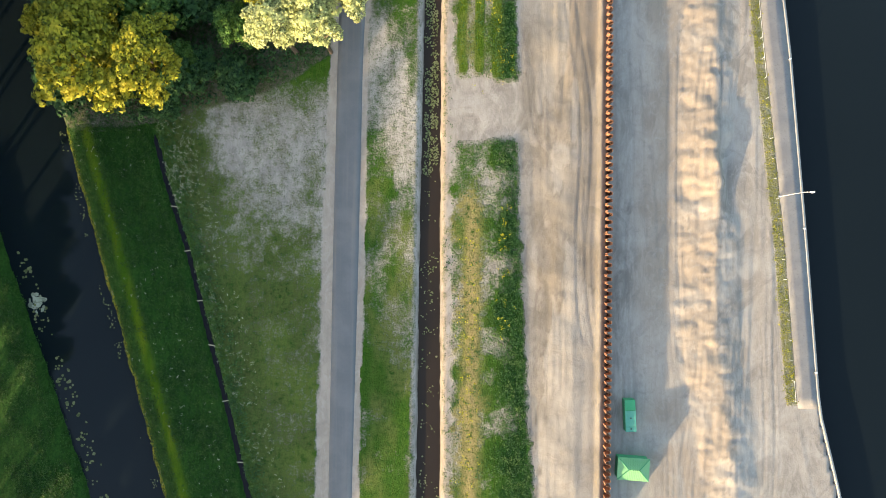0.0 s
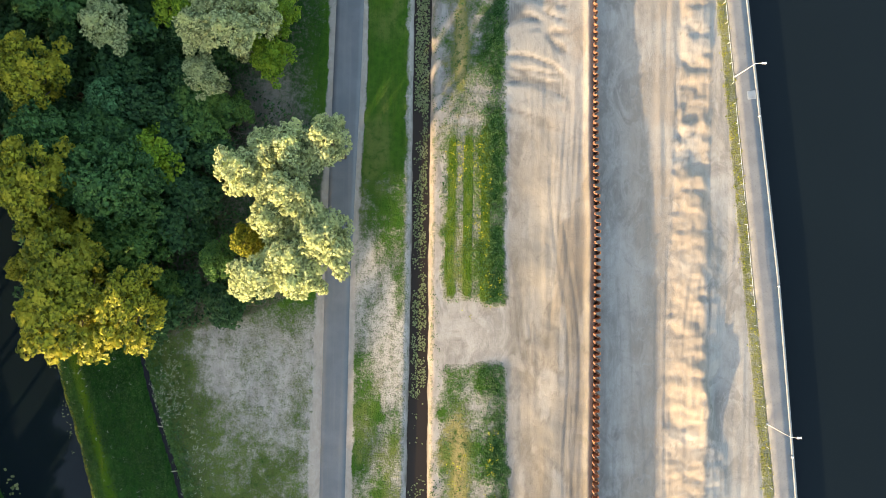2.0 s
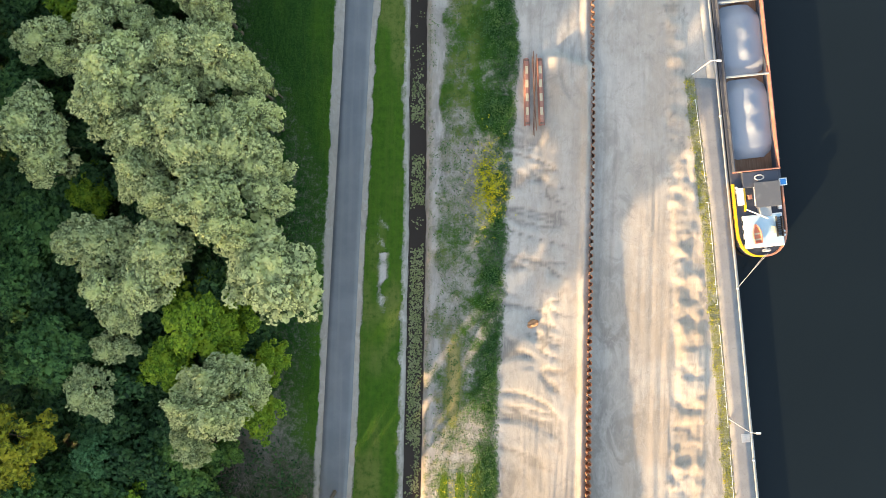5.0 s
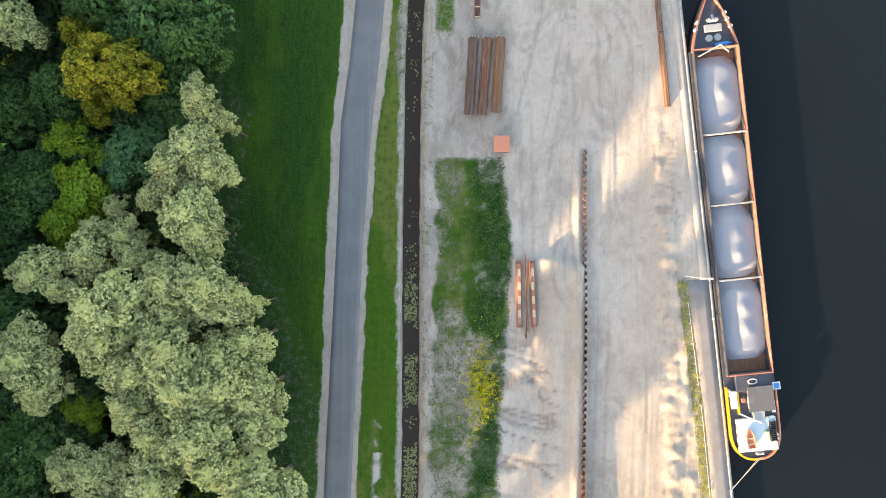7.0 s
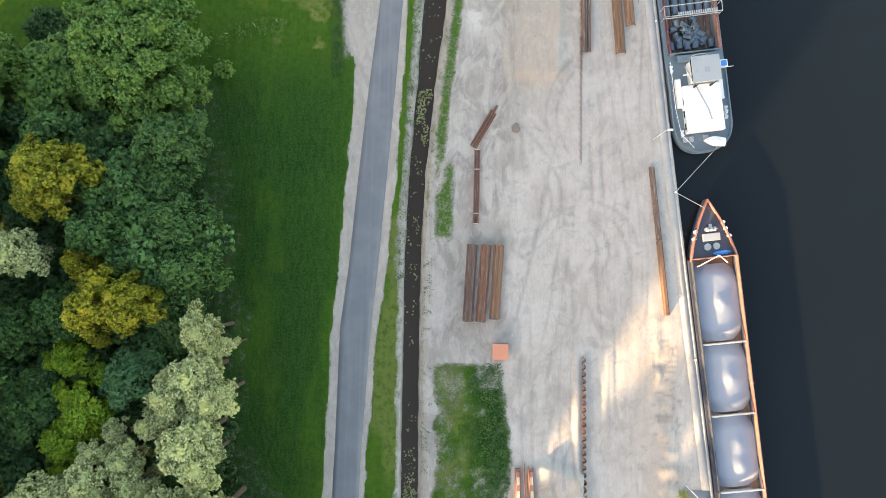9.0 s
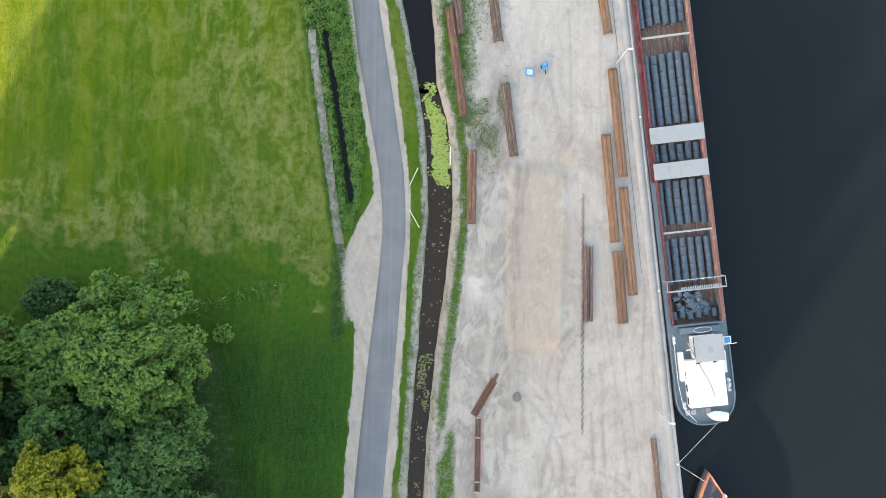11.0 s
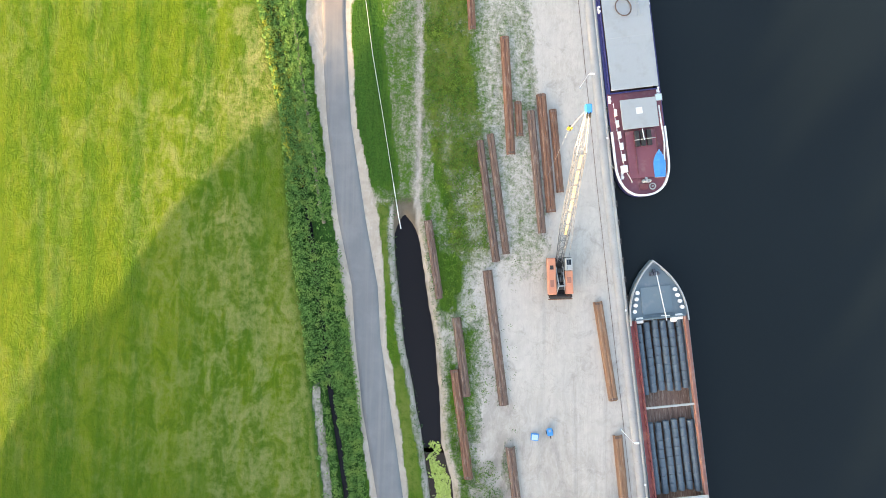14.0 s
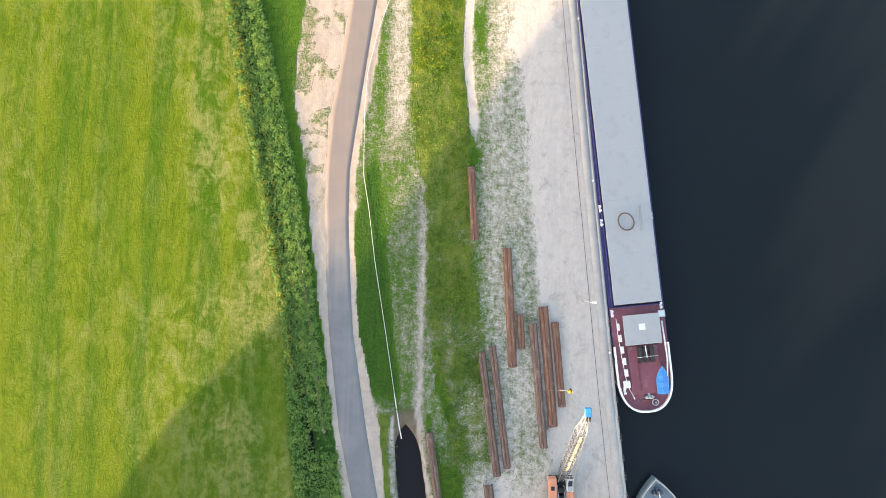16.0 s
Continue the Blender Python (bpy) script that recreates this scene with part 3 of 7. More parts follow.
def covers(x, y):
    """What grows and lies where: three colours of masks."""
    x, y = np.broadcast_arrays(x, y)
    n1, n2, n3 = fbm(x, y, 7, 51), fbm(x, y, 2.5, 55), fbm(x, y, 16, 59)
    grass, lush, dry = np.zeros_like(x), np.zeros_like(x), np.zeros_like(x)
    warm, white, mud_shade = np.zeros_like(x), np.zeros_like(x), np.zeros_like(x)
    mow, track_crease, weed = np.zeros_like(x), np.zeros_like(x), np.zeros_like(x)

    def lay(arr, m, v):
        arr[...] = arr * (1 - m) + v * m

    rag = (fbm(x, y, 2.6, 57, 4) - 0.5) * 0.9
    rl, rr, vl, vr = road_l(y), road_r(y), verge_l(y) + rag, verge_r(y) - rag
    dl, dr = ditch_l(y) + 0.7 * rag, ditch_r(y) - 0.7 * rag
    # left of the road: lawn, meadow, forest floor, field
    left = step(vl - x, -0.25, 0.35)
    lay(grass, left, 0.95)
    meadow = left * (1 - step(y, 24, 34)) * step(x - brook(y), 0.5, 3.5)
    bare = step(fbm(x, y, 11, 61) + 0.4 * band(y, 4, 36, 9) * band(x, -44, -27, 8) - 0.42 * step(-y, -8, 26) + 0.2 * band(vl - x, -1, 1.5, 1.2) + 0.5 * (fbm(x, y, 3, 63) - 0.5), 0.3, 0.85)
    lay(grass, meadow, 0.86 - 0.62 * bare + 0.5 * (n2 - 0.5)), lay(lush, meadow, np.clip(0.65 * (1 - bare) - 0.5 * step(n1, 0.48, 0.6), 0.05, 1))
    lay(dry, meadow, 0.16)
    damp = 0.7 * np.exp(-((x - brook(y) - 5) / 4) ** 2)
    lay(lush, meadow * damp, 0.9), lay(grass, meadow * damp, 0.93)
    lay(white, meadow * bare, 0.25)
    bank = step(brook(y) + 3.0 - x, 0, 3) * (1 - step(y, 20, 27))
    lay(mow, bank, 1.0 * band(x - side_r(y), 4.3, 5.9, 0.6) + 0.35 * band(x - side_r(y), 0.0, 1.4, 0.4))
    lay(lush, bank, 0.78 - 0.7 * band(x - side_r(y), 4.3, 5.9, 0.6) - 0.25 * band(x - side_r(y), 0.2, 2.4, 0.6))
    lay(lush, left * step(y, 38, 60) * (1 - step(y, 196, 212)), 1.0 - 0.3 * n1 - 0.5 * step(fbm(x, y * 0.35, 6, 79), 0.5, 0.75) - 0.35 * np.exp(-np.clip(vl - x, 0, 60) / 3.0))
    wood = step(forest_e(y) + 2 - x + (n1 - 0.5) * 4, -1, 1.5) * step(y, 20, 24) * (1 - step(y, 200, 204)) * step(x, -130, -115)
    lay(grass, wood, 0.55), lay(lush, wood, 0.95), lay(mud_shade, wood, 0.8)
    # lawn along the wood browned and darkened: tree shade put into the colour
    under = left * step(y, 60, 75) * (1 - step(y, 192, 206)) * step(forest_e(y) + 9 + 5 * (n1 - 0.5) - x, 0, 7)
    lay(mud_shade, under, 0.35), lay(grass, under, 0.8)
    brush = np.exp(-(((x + 33) / 6) ** 2 + ((y - 67) / 7) ** 2))
    lay(grass, brush, 0.2), lay(mud_shade, brush, 0.55)
    field = left * step(hedge_l(y) - 0.5 - x + (n2 - 0.5), -0.5, 0.8) * step(y + (x + 30) * 0.1 + 26 * (n2 - 0.5) + 16 * (n1 - 0.5), 213, 222)
    lay(mow, field, 0.88 + 0.12 * step(n3 + 0.0022 * (y - 260) - 0.006 * (x + 60), 0.35, 0.6))
    lay(dry, field, np.clip((0.25 + 0.75 * step(fbm(x, y * 0.6, 13, 71), 0.35, 0.6)) * (0.3 + 0.7 * step(x, -68, -36)), 0, 1) * (0.62 + 0.2 * step(y, 270, 300)))
    lay(dry, field * (1 - step(y, 224, 240)) * step(n1, 0.35, 0.55), 0.75)
    lay(lush, field, 0.0)
    hedge = band(x, hedge_l(y), hedge_r(y), 0.5) * step(y, 221, 225)
    lay(lush, hedge, 0.9), lay(grass, hedge, 1.0), lay(mow, hedge, 0), lay(dry, hedge, 0)
    slab = band(x - hedge_l(y), 0.2, 1.9, 0.35) * step(y, 205, 208) * (1 - step(y, 257, 260))
    lay(grass, slab, 0.28), lay(white, slab, 0.0), lay(mud_shade, slab, 0.15)
    weed[...] = np.exp(-((x - brook(y) - 1.6) / 1.6) ** 2) * (1 - step(y, 22, 28)) * 0.8
    # between road and ditch
    mid = step(x - vr, -0.25, 0.35) * step(dl - 0.5 - x, -0.3, 0.5)
    mid = np.where(y > 291, 0.0, mid)
    lay(grass, mid, 0.95)
    lay(grass, mid * (1 - step(y, 44, 64)), 0.74 + 0.2 * (1 - step(y, -8, 6)) + 0.7 * (n2 - 0.5) + 0.5 * (n1 - 0.5)), lay(lush, mid * (1 - step(y, 44, 64)), 0.3)
    south_bare = mid * step(fbm(x * 1.5, y * 0.4, 6, 75) + 0.25 * band(y, 8, 40, 6) * band(x, -14, -8, 3), 0.42, 0.74) * (1 - step(y, 40, 48)) * (0.25 + 0.75 * step(y, -8, 6))
    lay(grass, south_bare, 0.25), lay(white, south_bare, 0.45)
    scar = np.exp(-((x + 11.1) / 0.8) ** 2) * band(y, 90, 106, 2) * step(n2, 0.3, 0.5)
    lay(grass, scar, 0.0), lay(white, scar, 0.9)
    lay(dry, mid * step(fbm(x, y * 0.4, 5, 77), 0.5, 0.7), 0.22)
    rough_strip = mid * step(y, 165, 172) * (1 - step(y, 214, 222)) * step(x - vr, 0.5, 1.5)
    lay(grass, rough_strip, 0.5)
    fresh = mid * step(y, 214, 222)
    lay(mow, fresh, 0.35)
    # banks of the ditch
    lip_l, lip_r = band(dl - x, 0.1, 0.5 + 1.3 * n2, 0.4) * (1 - step(y, 287, 291)), band(x - dr, 0.1, 1.3, 0.35) * (1 - step(y, 287, 291))
    lay(grass, np.maximum(lip_l, lip_r), 0.12 + 0.3 * n2), lay(white, lip_l, 0.15), lay(warm, lip_r, 0.6)
    wet = np.minimum(np.minimum(x - dl, dr - x), 0.8 * (292.2 + 2 * (n2 - 0.5) - y))
    lay(mud_shade, step(wet, -0.35, 0.15), 0.95), lay(grass, step(wet, -0.5, 0.0), 0.0)
    # strip of rough growth right of the ditch
    patch = band(x + (n2 - 0.5) * 2.4, patch_l(y), patch_r(y), 0.9) * (1 - step(y, 151.5, 152.8)) * (1 - band(y + (n1 - 0.5) * 3, 20.5, 31, 1.2))
    w = (x - patch_l(y)) / (patch_r(y) - patch_l(y))
    lay(grass, patch, 0.46 + 0.14 * (1 - step(y, 8, 20)) + 0.42 * step(w + (n1 - 0.5) * 0.9, 0.35, 0.8) + 0.9 * (n1 - 0.5) + 0.8 * (n2 - 0.5))
    lay(lush, patch, 0.7 * step(w + (n1 - 0.5) * 0.5, 0.5, 0.8) + 0.2 + 0.4 * (n2 - 0.5))
    lay(dry, patch, 0.6 * (1 - step(w, 0.3, 0.6)) * step(fbm(x, y, 5, 81), 0.45, 0.6) * (1 - 0.7 * step(y, 80, 90)))
    lay(mud_shade, patch * (1 - step(w, 0.4, 0.7)) * step(y, 62, 80), 0.2)
    straw = np.exp(-((x - 2.6) / 1.6) ** 2) * (1 - step(y, 4, 16)) + np.exp(-((x - 1.8) / 1.2) ** 2) * band(y, 70, 84, 3)
    lay(grass, np.clip(1.3 * straw, 0, 1) * patch, 1.0), lay(dry, np.clip(straw, 0, 1) * patch, 1.0), lay(lush, np.clip(straw, 0, 1) * patch, 0)
    stripes = patch * band(y, 31, 62, 3) * (0.35 + 0.65 * step(np.sin((x + 0.6 * n1) * 2.1), -0.3, 0.5)) * (1 - step(w, 0.72, 0.85))
    lay(grass, stripes, 0.98), lay(mow, stripes, 0.9), lay(lush, stripes, 0.0), lay(dry, stripes, 0.25)
    far = step(x - dr, 0.8, 1.6) * step(y, 152, 156)
    gmix = fbm(x * 1.4, y * 0.6, 6, 91)
    north = step(y, 172, 176) * (1 - step(y, 186, 189)) * band(x, -2.4, 0.9, 0.8) * (0.15 + 0.6 * step(gmix + 0.4 * (n2 - 0.5), 0.42, 0.6))
    north = np.maximum(north, step(y, 184, 190) * band(x - dr, 1.4, 3.2, 0.6) * 0.75 * (1 - step(y, 262, 272)))
    north = np.maximum(north, step(y, 226, 236) * band(x - dr, 1.2, 11.5, 1.5) * (0.22 + 0.7 * step(gmix, 0.44, 0.62)) * (1 - 0.35 * step(x, 4, 8)) * (1 - 0.8 * np.exp(-((x - 4.5) / 2.6) ** 2) * (1 - step(y, 268, 280))))
    north = np.maximum(north, step(y, 272, 284) * band(x, -19.5, 13.8 - 0.11 * (y - 290) + (gmix - 0.5) * 5, 1.4) * (0.42 + 0.4 * gmix - 0.26 * step(x, 0.5, 4.0)) * (x > vr))
    lay(grass, far, np.clip(north, 0, 1))
    gap = step(y, 289.5, 292.5) * step(x - vr, -0.2, 0.4) * (1 - step(x, -10.5, -8.0))
    lay(grass, gap, np.clip(0.5 + 0.4 * gmix + 0.3 * (n2 - 0.5), 0, 0.85))
    green = step(y, 278, 290) * np.exp(-((x + 1.5 + (y - 300) * 0.09) / 3.6) ** 2)
    lay(grass, green * (0.6 + 0.4 * step(gmix, 0.35, 0.55)), 0.98), lay(mow, green, 0.25), lay(lush, green, 0.2)
    gold = step(y, 341, 352) * np.exp(-((x + 8.5 + (y - 350) * 0.05) / 3.2) ** 4)
    lay(grass, gold, 1.0), lay(mow, gold, 1.0), lay(dry, gold, 0.3)
    tall = band(x + (n2 - 0.5) * 3.0, strip_l(y), strip_r(y), 0.8) * step(y, 278, 288)
    lay(grass, tall, 0.72 + 0.5 * step(y + 40 * (n1 - 0.5), 300, 335) + 0.9 * (n2 - 0.5)), lay(mow, tall, 0.7), lay(dry, tall, 0.4), lay(lush, tall, 0.35 * step(n2, 0.45, 0.6))
    lay(mow, tall * step(y, 340, 356), 1.0), lay(dry, tall * step(y, 340, 356), 0.5)
    path = np.exp(-((x - np.interp(y, (342, 355, 365), (-0.4, -2.2, -1.9))) / 0.9) ** 4) * step(y, 339, 343)
    lay(grass, path, 0.05), lay(white, path, 0.6)
    pale = band(x, -18.5, -12.5 + (n2 - 0.5) * 2, 0.8) * step(y + 8 * (n1 - 0.5), 336, 344)
    lay(grass, pale, 0.3 + 0.5 * step(x, -14.5, -17.5)), lay(white, pale, 0.35)
    dark_l, dark_r = line("295:-18.4 310:-20.7 323:-20.9 336:-18.8"), line("295:-12.2 310:-14.5 323:-16 336:-17.5")
    verge_green = step(y, 291, 296) * (1 - step(y, 333, 338)) * band(x + (n2 - 0.5) * 1.2, dark_l(y), dark_r(y), 0.6)
    lay(grass, verge_green, 1.05), lay(lush, verge_green, 0.62), lay(mow, verge_green, 0.0)
    # bare work ground
    yard = step(x, 8, 14) * (1 - step(y, 284, 300))
    lay(warm, yard * band(x, 18, 25, 2.0) * (1 - step(y, 125, 140)), 0.3 + 0.6 * step(fbm(x, y * 0.3, 7, 95), 0.3, 0.55))
    lay(warm, band(x, 31.5, 38.5, 1.5) * (1 - step(y, 172, 186)), 0.45)
    # spoil ridge all in the warm tone: part of its sunlight is put into colour
    lay(warm, band(x, mound_l(y), mound_r(y), 0.8) * (1 - step(y, 165, 175)), 1.0)
    lay(warm, band(x + (n2 - 0.5) * 2, 9.8, 19.5, 1.0) * band(y + (n1 - 0.5) * 4, 203, 234, 2), 0.6)
    lay(warm, yard * band(y, 170, 240, 12), 0.22)
    lay(white, yard * step(fbm(x, y, 10, 97) + 0.1 * step(y, 110, 160), 0.45, 0.7), 0.5)
    lay(white, step(x - quay_x(y) + 14, 0, 5) * step(y, 180, 215), 0.25 + 0.5 * step(n1, 0.4, 0.62))
    lay(white, step(x, 7, 12) * step(y, 228, 255), 0.3 + 0.5 * step(n1, 0.35, 0.62) - 0.3 * step(y, 330, 350))
    lay(white, far * step(y, 240, 270) * step(x, -9, 0), 0.75)
    lay(white, yard * step(y, 85, 120) * (1 - step(y, 225, 240)), 0.3 + 0.35 * step(n1, 0.42, 0.6))
    # ground left of the sheet piles toned slightly darker
    lay(mud_shade, band(x, 10, 25.5, 2.0) * (1 - step(y, 45, 70)), 0.05)
    heap = band(x + (n2 - 0.5) * 3 + (n1 - 0.5) * 5, 9.8, 19.5, 0.9) * band(y + (n1 - 0.5) * 14, 200, 234, 2.5)
    lay(white, heap, 0.15), lay(warm, heap, 0.85), lay(track_crease, heap, 0.25 + 0.5 * step(fbm(x * 1.6, y * 0.12, 3.0, 37), 0.5, 0.62))
    around = band(x + 3 * (n2 - 0.5), 0.5, 10.5, 1.2) * band(y + 3 * (n1 - 0.5), 156, 178, 1.5)
    lay(mud_shade, around, 0.2), lay(white, around, 0.0)
    lay(mud_shade, band(x + 3 * (n2 - 0.5), 8.5, 14, 1.2) * band(y + 4 * (n1 - 0.5), 186, 203, 2.0), 0.16)
    lay(mud_shade, band(x + 4 * (n2 - 0.5), 4.5, 10.5, 1.5) * band(y + 6 * (n1 - 0.5), 234, 250, 2.0), 0.2)
    spill = np.exp(-(((x - 4.5) / 2.2) ** 2 + ((y - 214) / 3.6) ** 2)) * step(n2, 0.35, 0.55)
    lay(white, np.clip(1.4 * spill, 0, 1), 1.0), lay(mud_shade, spill, 0.0)
    lay(mud_shade, band(x, mound_l(y) - 3.6, mound_l(y) - 0.6, 0.5) * (1 - step(y, 118, 130)) * step(fbm(x * 0.6, y * 0.1, 4, 145), 0.3, 0.5), 0.06), lay(warm, band(x, mound_l(y) - 3.6, mound_l(y) - 0.6, 0.5) * (1 - step(y, 150, 165)), 0.7)
    lay(mud_shade, band(x, 12.0, 18.5, 2.2) * step(fbm(x * 2, y * 0.5, 7, 99), 0.5, 0.7) * (1 - step(y, 130, 140)), 0.28)
    lay(track_crease, step(x, 12, 15) * (x < quay_x(y)), 0.12)
    track_crease[...] = np.maximum(track_crease, step(ruts(x, y), 0.2, 0.95) * 0.6)
    plates = fbm(x * 1.1 + 2.0 * fbm(x, y, 12, 141), y * 0.22, 4.5, 143, 4)
    area = band(x, 13.5, 25, 1.2) * (1 - step(y, 118, 132)) * (0.35 + 0.65 * (1 - step(y, 45, 60)))
    lay(white, area * step(plates, 0.5, 0.53), 0.75), lay(mud_shade, area * (1 - step(plates, 0.46, 0.5)), 0.2)
    lay(mud_shade, band(x + 3 * (n1 - 0.5), 10.5, 18.5, 1.2) * band(y, 28, 88, 6), 0.2)
    lay(mud_shade, band(x, 23.4 + 0.8 * n2, wall_x(y) + 0.3, 0.3) * (1 - step(y, 50, 66)), 0.2)
    # faint darkening right of the sheet piles: their shadow put into the colour
    lay(mud_shade, band(x, wall_x(y), 38 + 2 * (n1 - 0.5), 2.0) * (1 - step(y, 96, 118)), 0.07)
    track_crease[...] = np.maximum(track_crease, area * band(plates, 0.488, 0.502, 0.006) * 0.9)
    # strip left of the sheet piles: lack of sun put into the colour
    shade_strip = band(x + 2 * (n2 - 0.5), 10.8, wall_x(y) + 0.5, 0.6) * (1 - step(y, 52, 78))
    lay(warm, shade_strip * (1 - 0.8 * step(x, 17, 20) * step(y, 22, 40)), 0.0)
    mud_shade[...] = np.clip(mud_shade + shade_strip * (0.3 - 0.16 * step(y, 30, 60)) * (0.8 + 0.4 * step(n1, 0.4, 0.6)), 0, 1)
    # dug ground: dips darkened and ridges paled, relief shade put into the colour
    dig = band(x, 9.5, 21, 1.5) * step(y, 55, 68) * (1 - step(y, 118, 123))
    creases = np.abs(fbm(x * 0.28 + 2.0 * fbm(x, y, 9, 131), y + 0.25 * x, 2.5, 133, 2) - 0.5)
    track_crease[...] = np.maximum(track_crease, dig * (1 - step(creases, 0.012, 0.05)) * 1.0)
    lay(white, dig * step(creases, 0.05, 0.14), 0.6), lay(warm, dig * step(x, 16.5, 19), 0.7)
    # spoil ridge: dark crack lines in the colour stand for shaded crevices
    heap = band(x, mound_l(y) - 1, mound_r(y) + 1, 0.8) * (1 - step(y, 155, 172))
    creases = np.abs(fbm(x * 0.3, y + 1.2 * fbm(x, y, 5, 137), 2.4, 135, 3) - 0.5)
    track_crease[...] = np.maximum(track_crease, heap * (1 - step(creases, 0.006, 0.028)) * 0.8)
    rail = band(x - walk_l(y), -2.0, 0.0, 0.35) * (1 - step(y, 131, 133)) * step(y, -26.5, -25.5)
    lay(grass, rail, 0.62), lay(dry, rail, 0.6), lay(mow, rail, 0.3)
    # verges of the road are plain pale sand
    v = np.maximum(band(x, vl, rl, 0.25), band(x, rr, vr, 0.25))
    lay(grass, v, 0.12 + 0.4 * step(y, 325, 335) * step(n2, 0.45, 0.6) * (x < rl)), lay(white, v, 0.12 * (1 - step(y, 320, 330))), lay(warm, v, 0.5), lay(mow, v, 0), lay(mud_shade, v, 0)
    return (grass, lush, dry), (warm, white, mud_shade), (mow, track_crease, weed)


# ---------------------------------------------------------------- ground, road, water, quay
def make_land():
    xs = np.concatenate([[-2500, -1200, -600, -320, -200, -150, -125, -110, -102, -97], np.arange(-93, -24, 0.6), np.arange(-24, 8, 0.45), np.arange(8, 64, 0.3), np.arange(64, 71, 0.6), [74, 80, 95, 150, 400, 1200, 2500]])
    ys = np.concatenate([[-2500, -1200, -500, -250, -150, -100, -75, -60], np.arange(-53, 374, 0.45), [380, 395, 420, 480, 600, 1200, 2500]])
    gx, gy = np.meshgrid(xs, ys)
    gz = height(gx, gy)
    nx, ny = len(xs), len(ys)
    v = np.stack([gx, gy, gz], -1).reshape(-1, 3)
    i = (np.arange(ny - 1)[:, None] * nx + np.arange(nx - 1)).ravel()
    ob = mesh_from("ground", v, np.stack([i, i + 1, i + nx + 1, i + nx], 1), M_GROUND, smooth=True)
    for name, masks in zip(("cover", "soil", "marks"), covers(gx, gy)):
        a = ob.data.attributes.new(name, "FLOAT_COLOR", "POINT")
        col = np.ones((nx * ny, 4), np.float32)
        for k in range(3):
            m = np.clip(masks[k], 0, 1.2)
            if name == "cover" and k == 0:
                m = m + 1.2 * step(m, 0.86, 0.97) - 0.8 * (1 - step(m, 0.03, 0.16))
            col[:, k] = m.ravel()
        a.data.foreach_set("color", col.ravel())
    return tagged(ob, "sandy ground with meadow, mown field and dug-over yard", "ground", kind="structure")


make_land()


def strip(name, left, right, y0, y1, z, dy, material, cells=4, parent=None, thick=0.0):
    ys = np.arange(y0, y1 + dy / 2, dy)
    u = np.linspace(0, 1, cells + 1)
    x = left(ys)[:, None] * (1 - u) + right(ys)[:, None] * u
    v = np.stack([x, np.repeat(ys[:, None], cells + 1, 1), np.full_like(x, z)], -1).reshape(-1, 3)
    n = cells + 1
    i = (np.arange(len(ys) - 1)[:, None] * n + np.arange(cells)).ravel()
    f = np.stack([i, i + 1, i + n + 1, i + n], 1)
    if thick:
        low = v - [0, 0, thick]
        k = len(v)
        e = np.arange(len(ys) - 1) * n
        f = np.concatenate([f, np.stack([e + k, e, e + n, e + n + k], 1), np.stack([e + n - 1, e + n - 1 + k, e + 2 * n - 1 + k, e + 2 * n - 1], 1)])
        c = np.arange(cells)
        f = np.concatenate([f, np.stack([c + k, c + 1 + k, c + 1, c], 1), np.stack([c + k - n, c + 1 + k - n, c + 1 + 2 * k - n, c + 2 * k - n], 1)])
        v = np.concatenate([v, low])
    return mesh_from(name, v, f, material, parent)


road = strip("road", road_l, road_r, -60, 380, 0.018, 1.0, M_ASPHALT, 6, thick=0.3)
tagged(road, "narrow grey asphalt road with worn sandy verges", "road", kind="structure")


def sheet(name, x0, y0, x1, y1, z, material, label):
    bm = bmesh.new()
    bm.faces.new([bm.verts.new(p) for p in ((x0, y0, z), (x1, y0, z), (x1, y1, z), (x0, y1, z))])
    return tagged(part(name, bm, material), label, "water", kind="structure")


bm = bmesh.new()
ysq = list(range(-60, 401, 4))
left_v = [bm.verts.new((float(quay_x(y)) - 0.3, y, WATER_Z)) for y in ysq]
right_v = [bm.verts.new((400, y, WATER_Z)) for y in ysq]
for k in range(len(ysq) - 1):
    bm.faces.new((left_v[k], right_v[k], right_v[k + 1], left_v[k + 1]))
tagged(part("canal_water", bm, M_WATER), "calm dark blue canal water", "water", kind="structure")
sheet("side_canal_water", -125, -60, -42, 70, WATER_Z, M_WATER, "still dark water of a side canal")
water_strips = (
    ("ditch_water", lambda y: ditch_l(y) - 1.2, lambda y: ditch_r(y) + 1.2, -60, 247, DITCH_Z, "shallow brown ditch water"),
    ("pond_water", lambda y: ditch_l(y) - 1.2, lambda y: ditch_r(y) + 1.2, 247, 292, DITCH_Z, "black still water at the ditch end"),
    ("brook_water", lambda y: brook(y) - 1.2, lambda y: brook(y) + 1.2, -60, 24, -0.62, "narrow trickle of dark water"),
    ("field_ditch_water", lambda y: FIELD_DITCH(y) - 1.6, lambda y: FIELD_DITCH(y) + 1.6, 226, 378, -0.85, "black water in an overgrown field ditch"),
)
for name, left, right, y0, y1, z, label in water_strips:
    tagged(strip(name, left, right, y0, y1, z, 4.0, M_DITCH if name == "ditch_water" else M_POND, 1), label, "water", kind="structure")

quay_wall = strip("quay_wall", lambda y: quay_x(y) - 0.5, quay_x, -60, 400, 0.02, 4.0, M_CONCRETE, 1, thick=4.2)
tagged(quay_wall, "concrete quay wall above dark water", "wall", kind="structure")
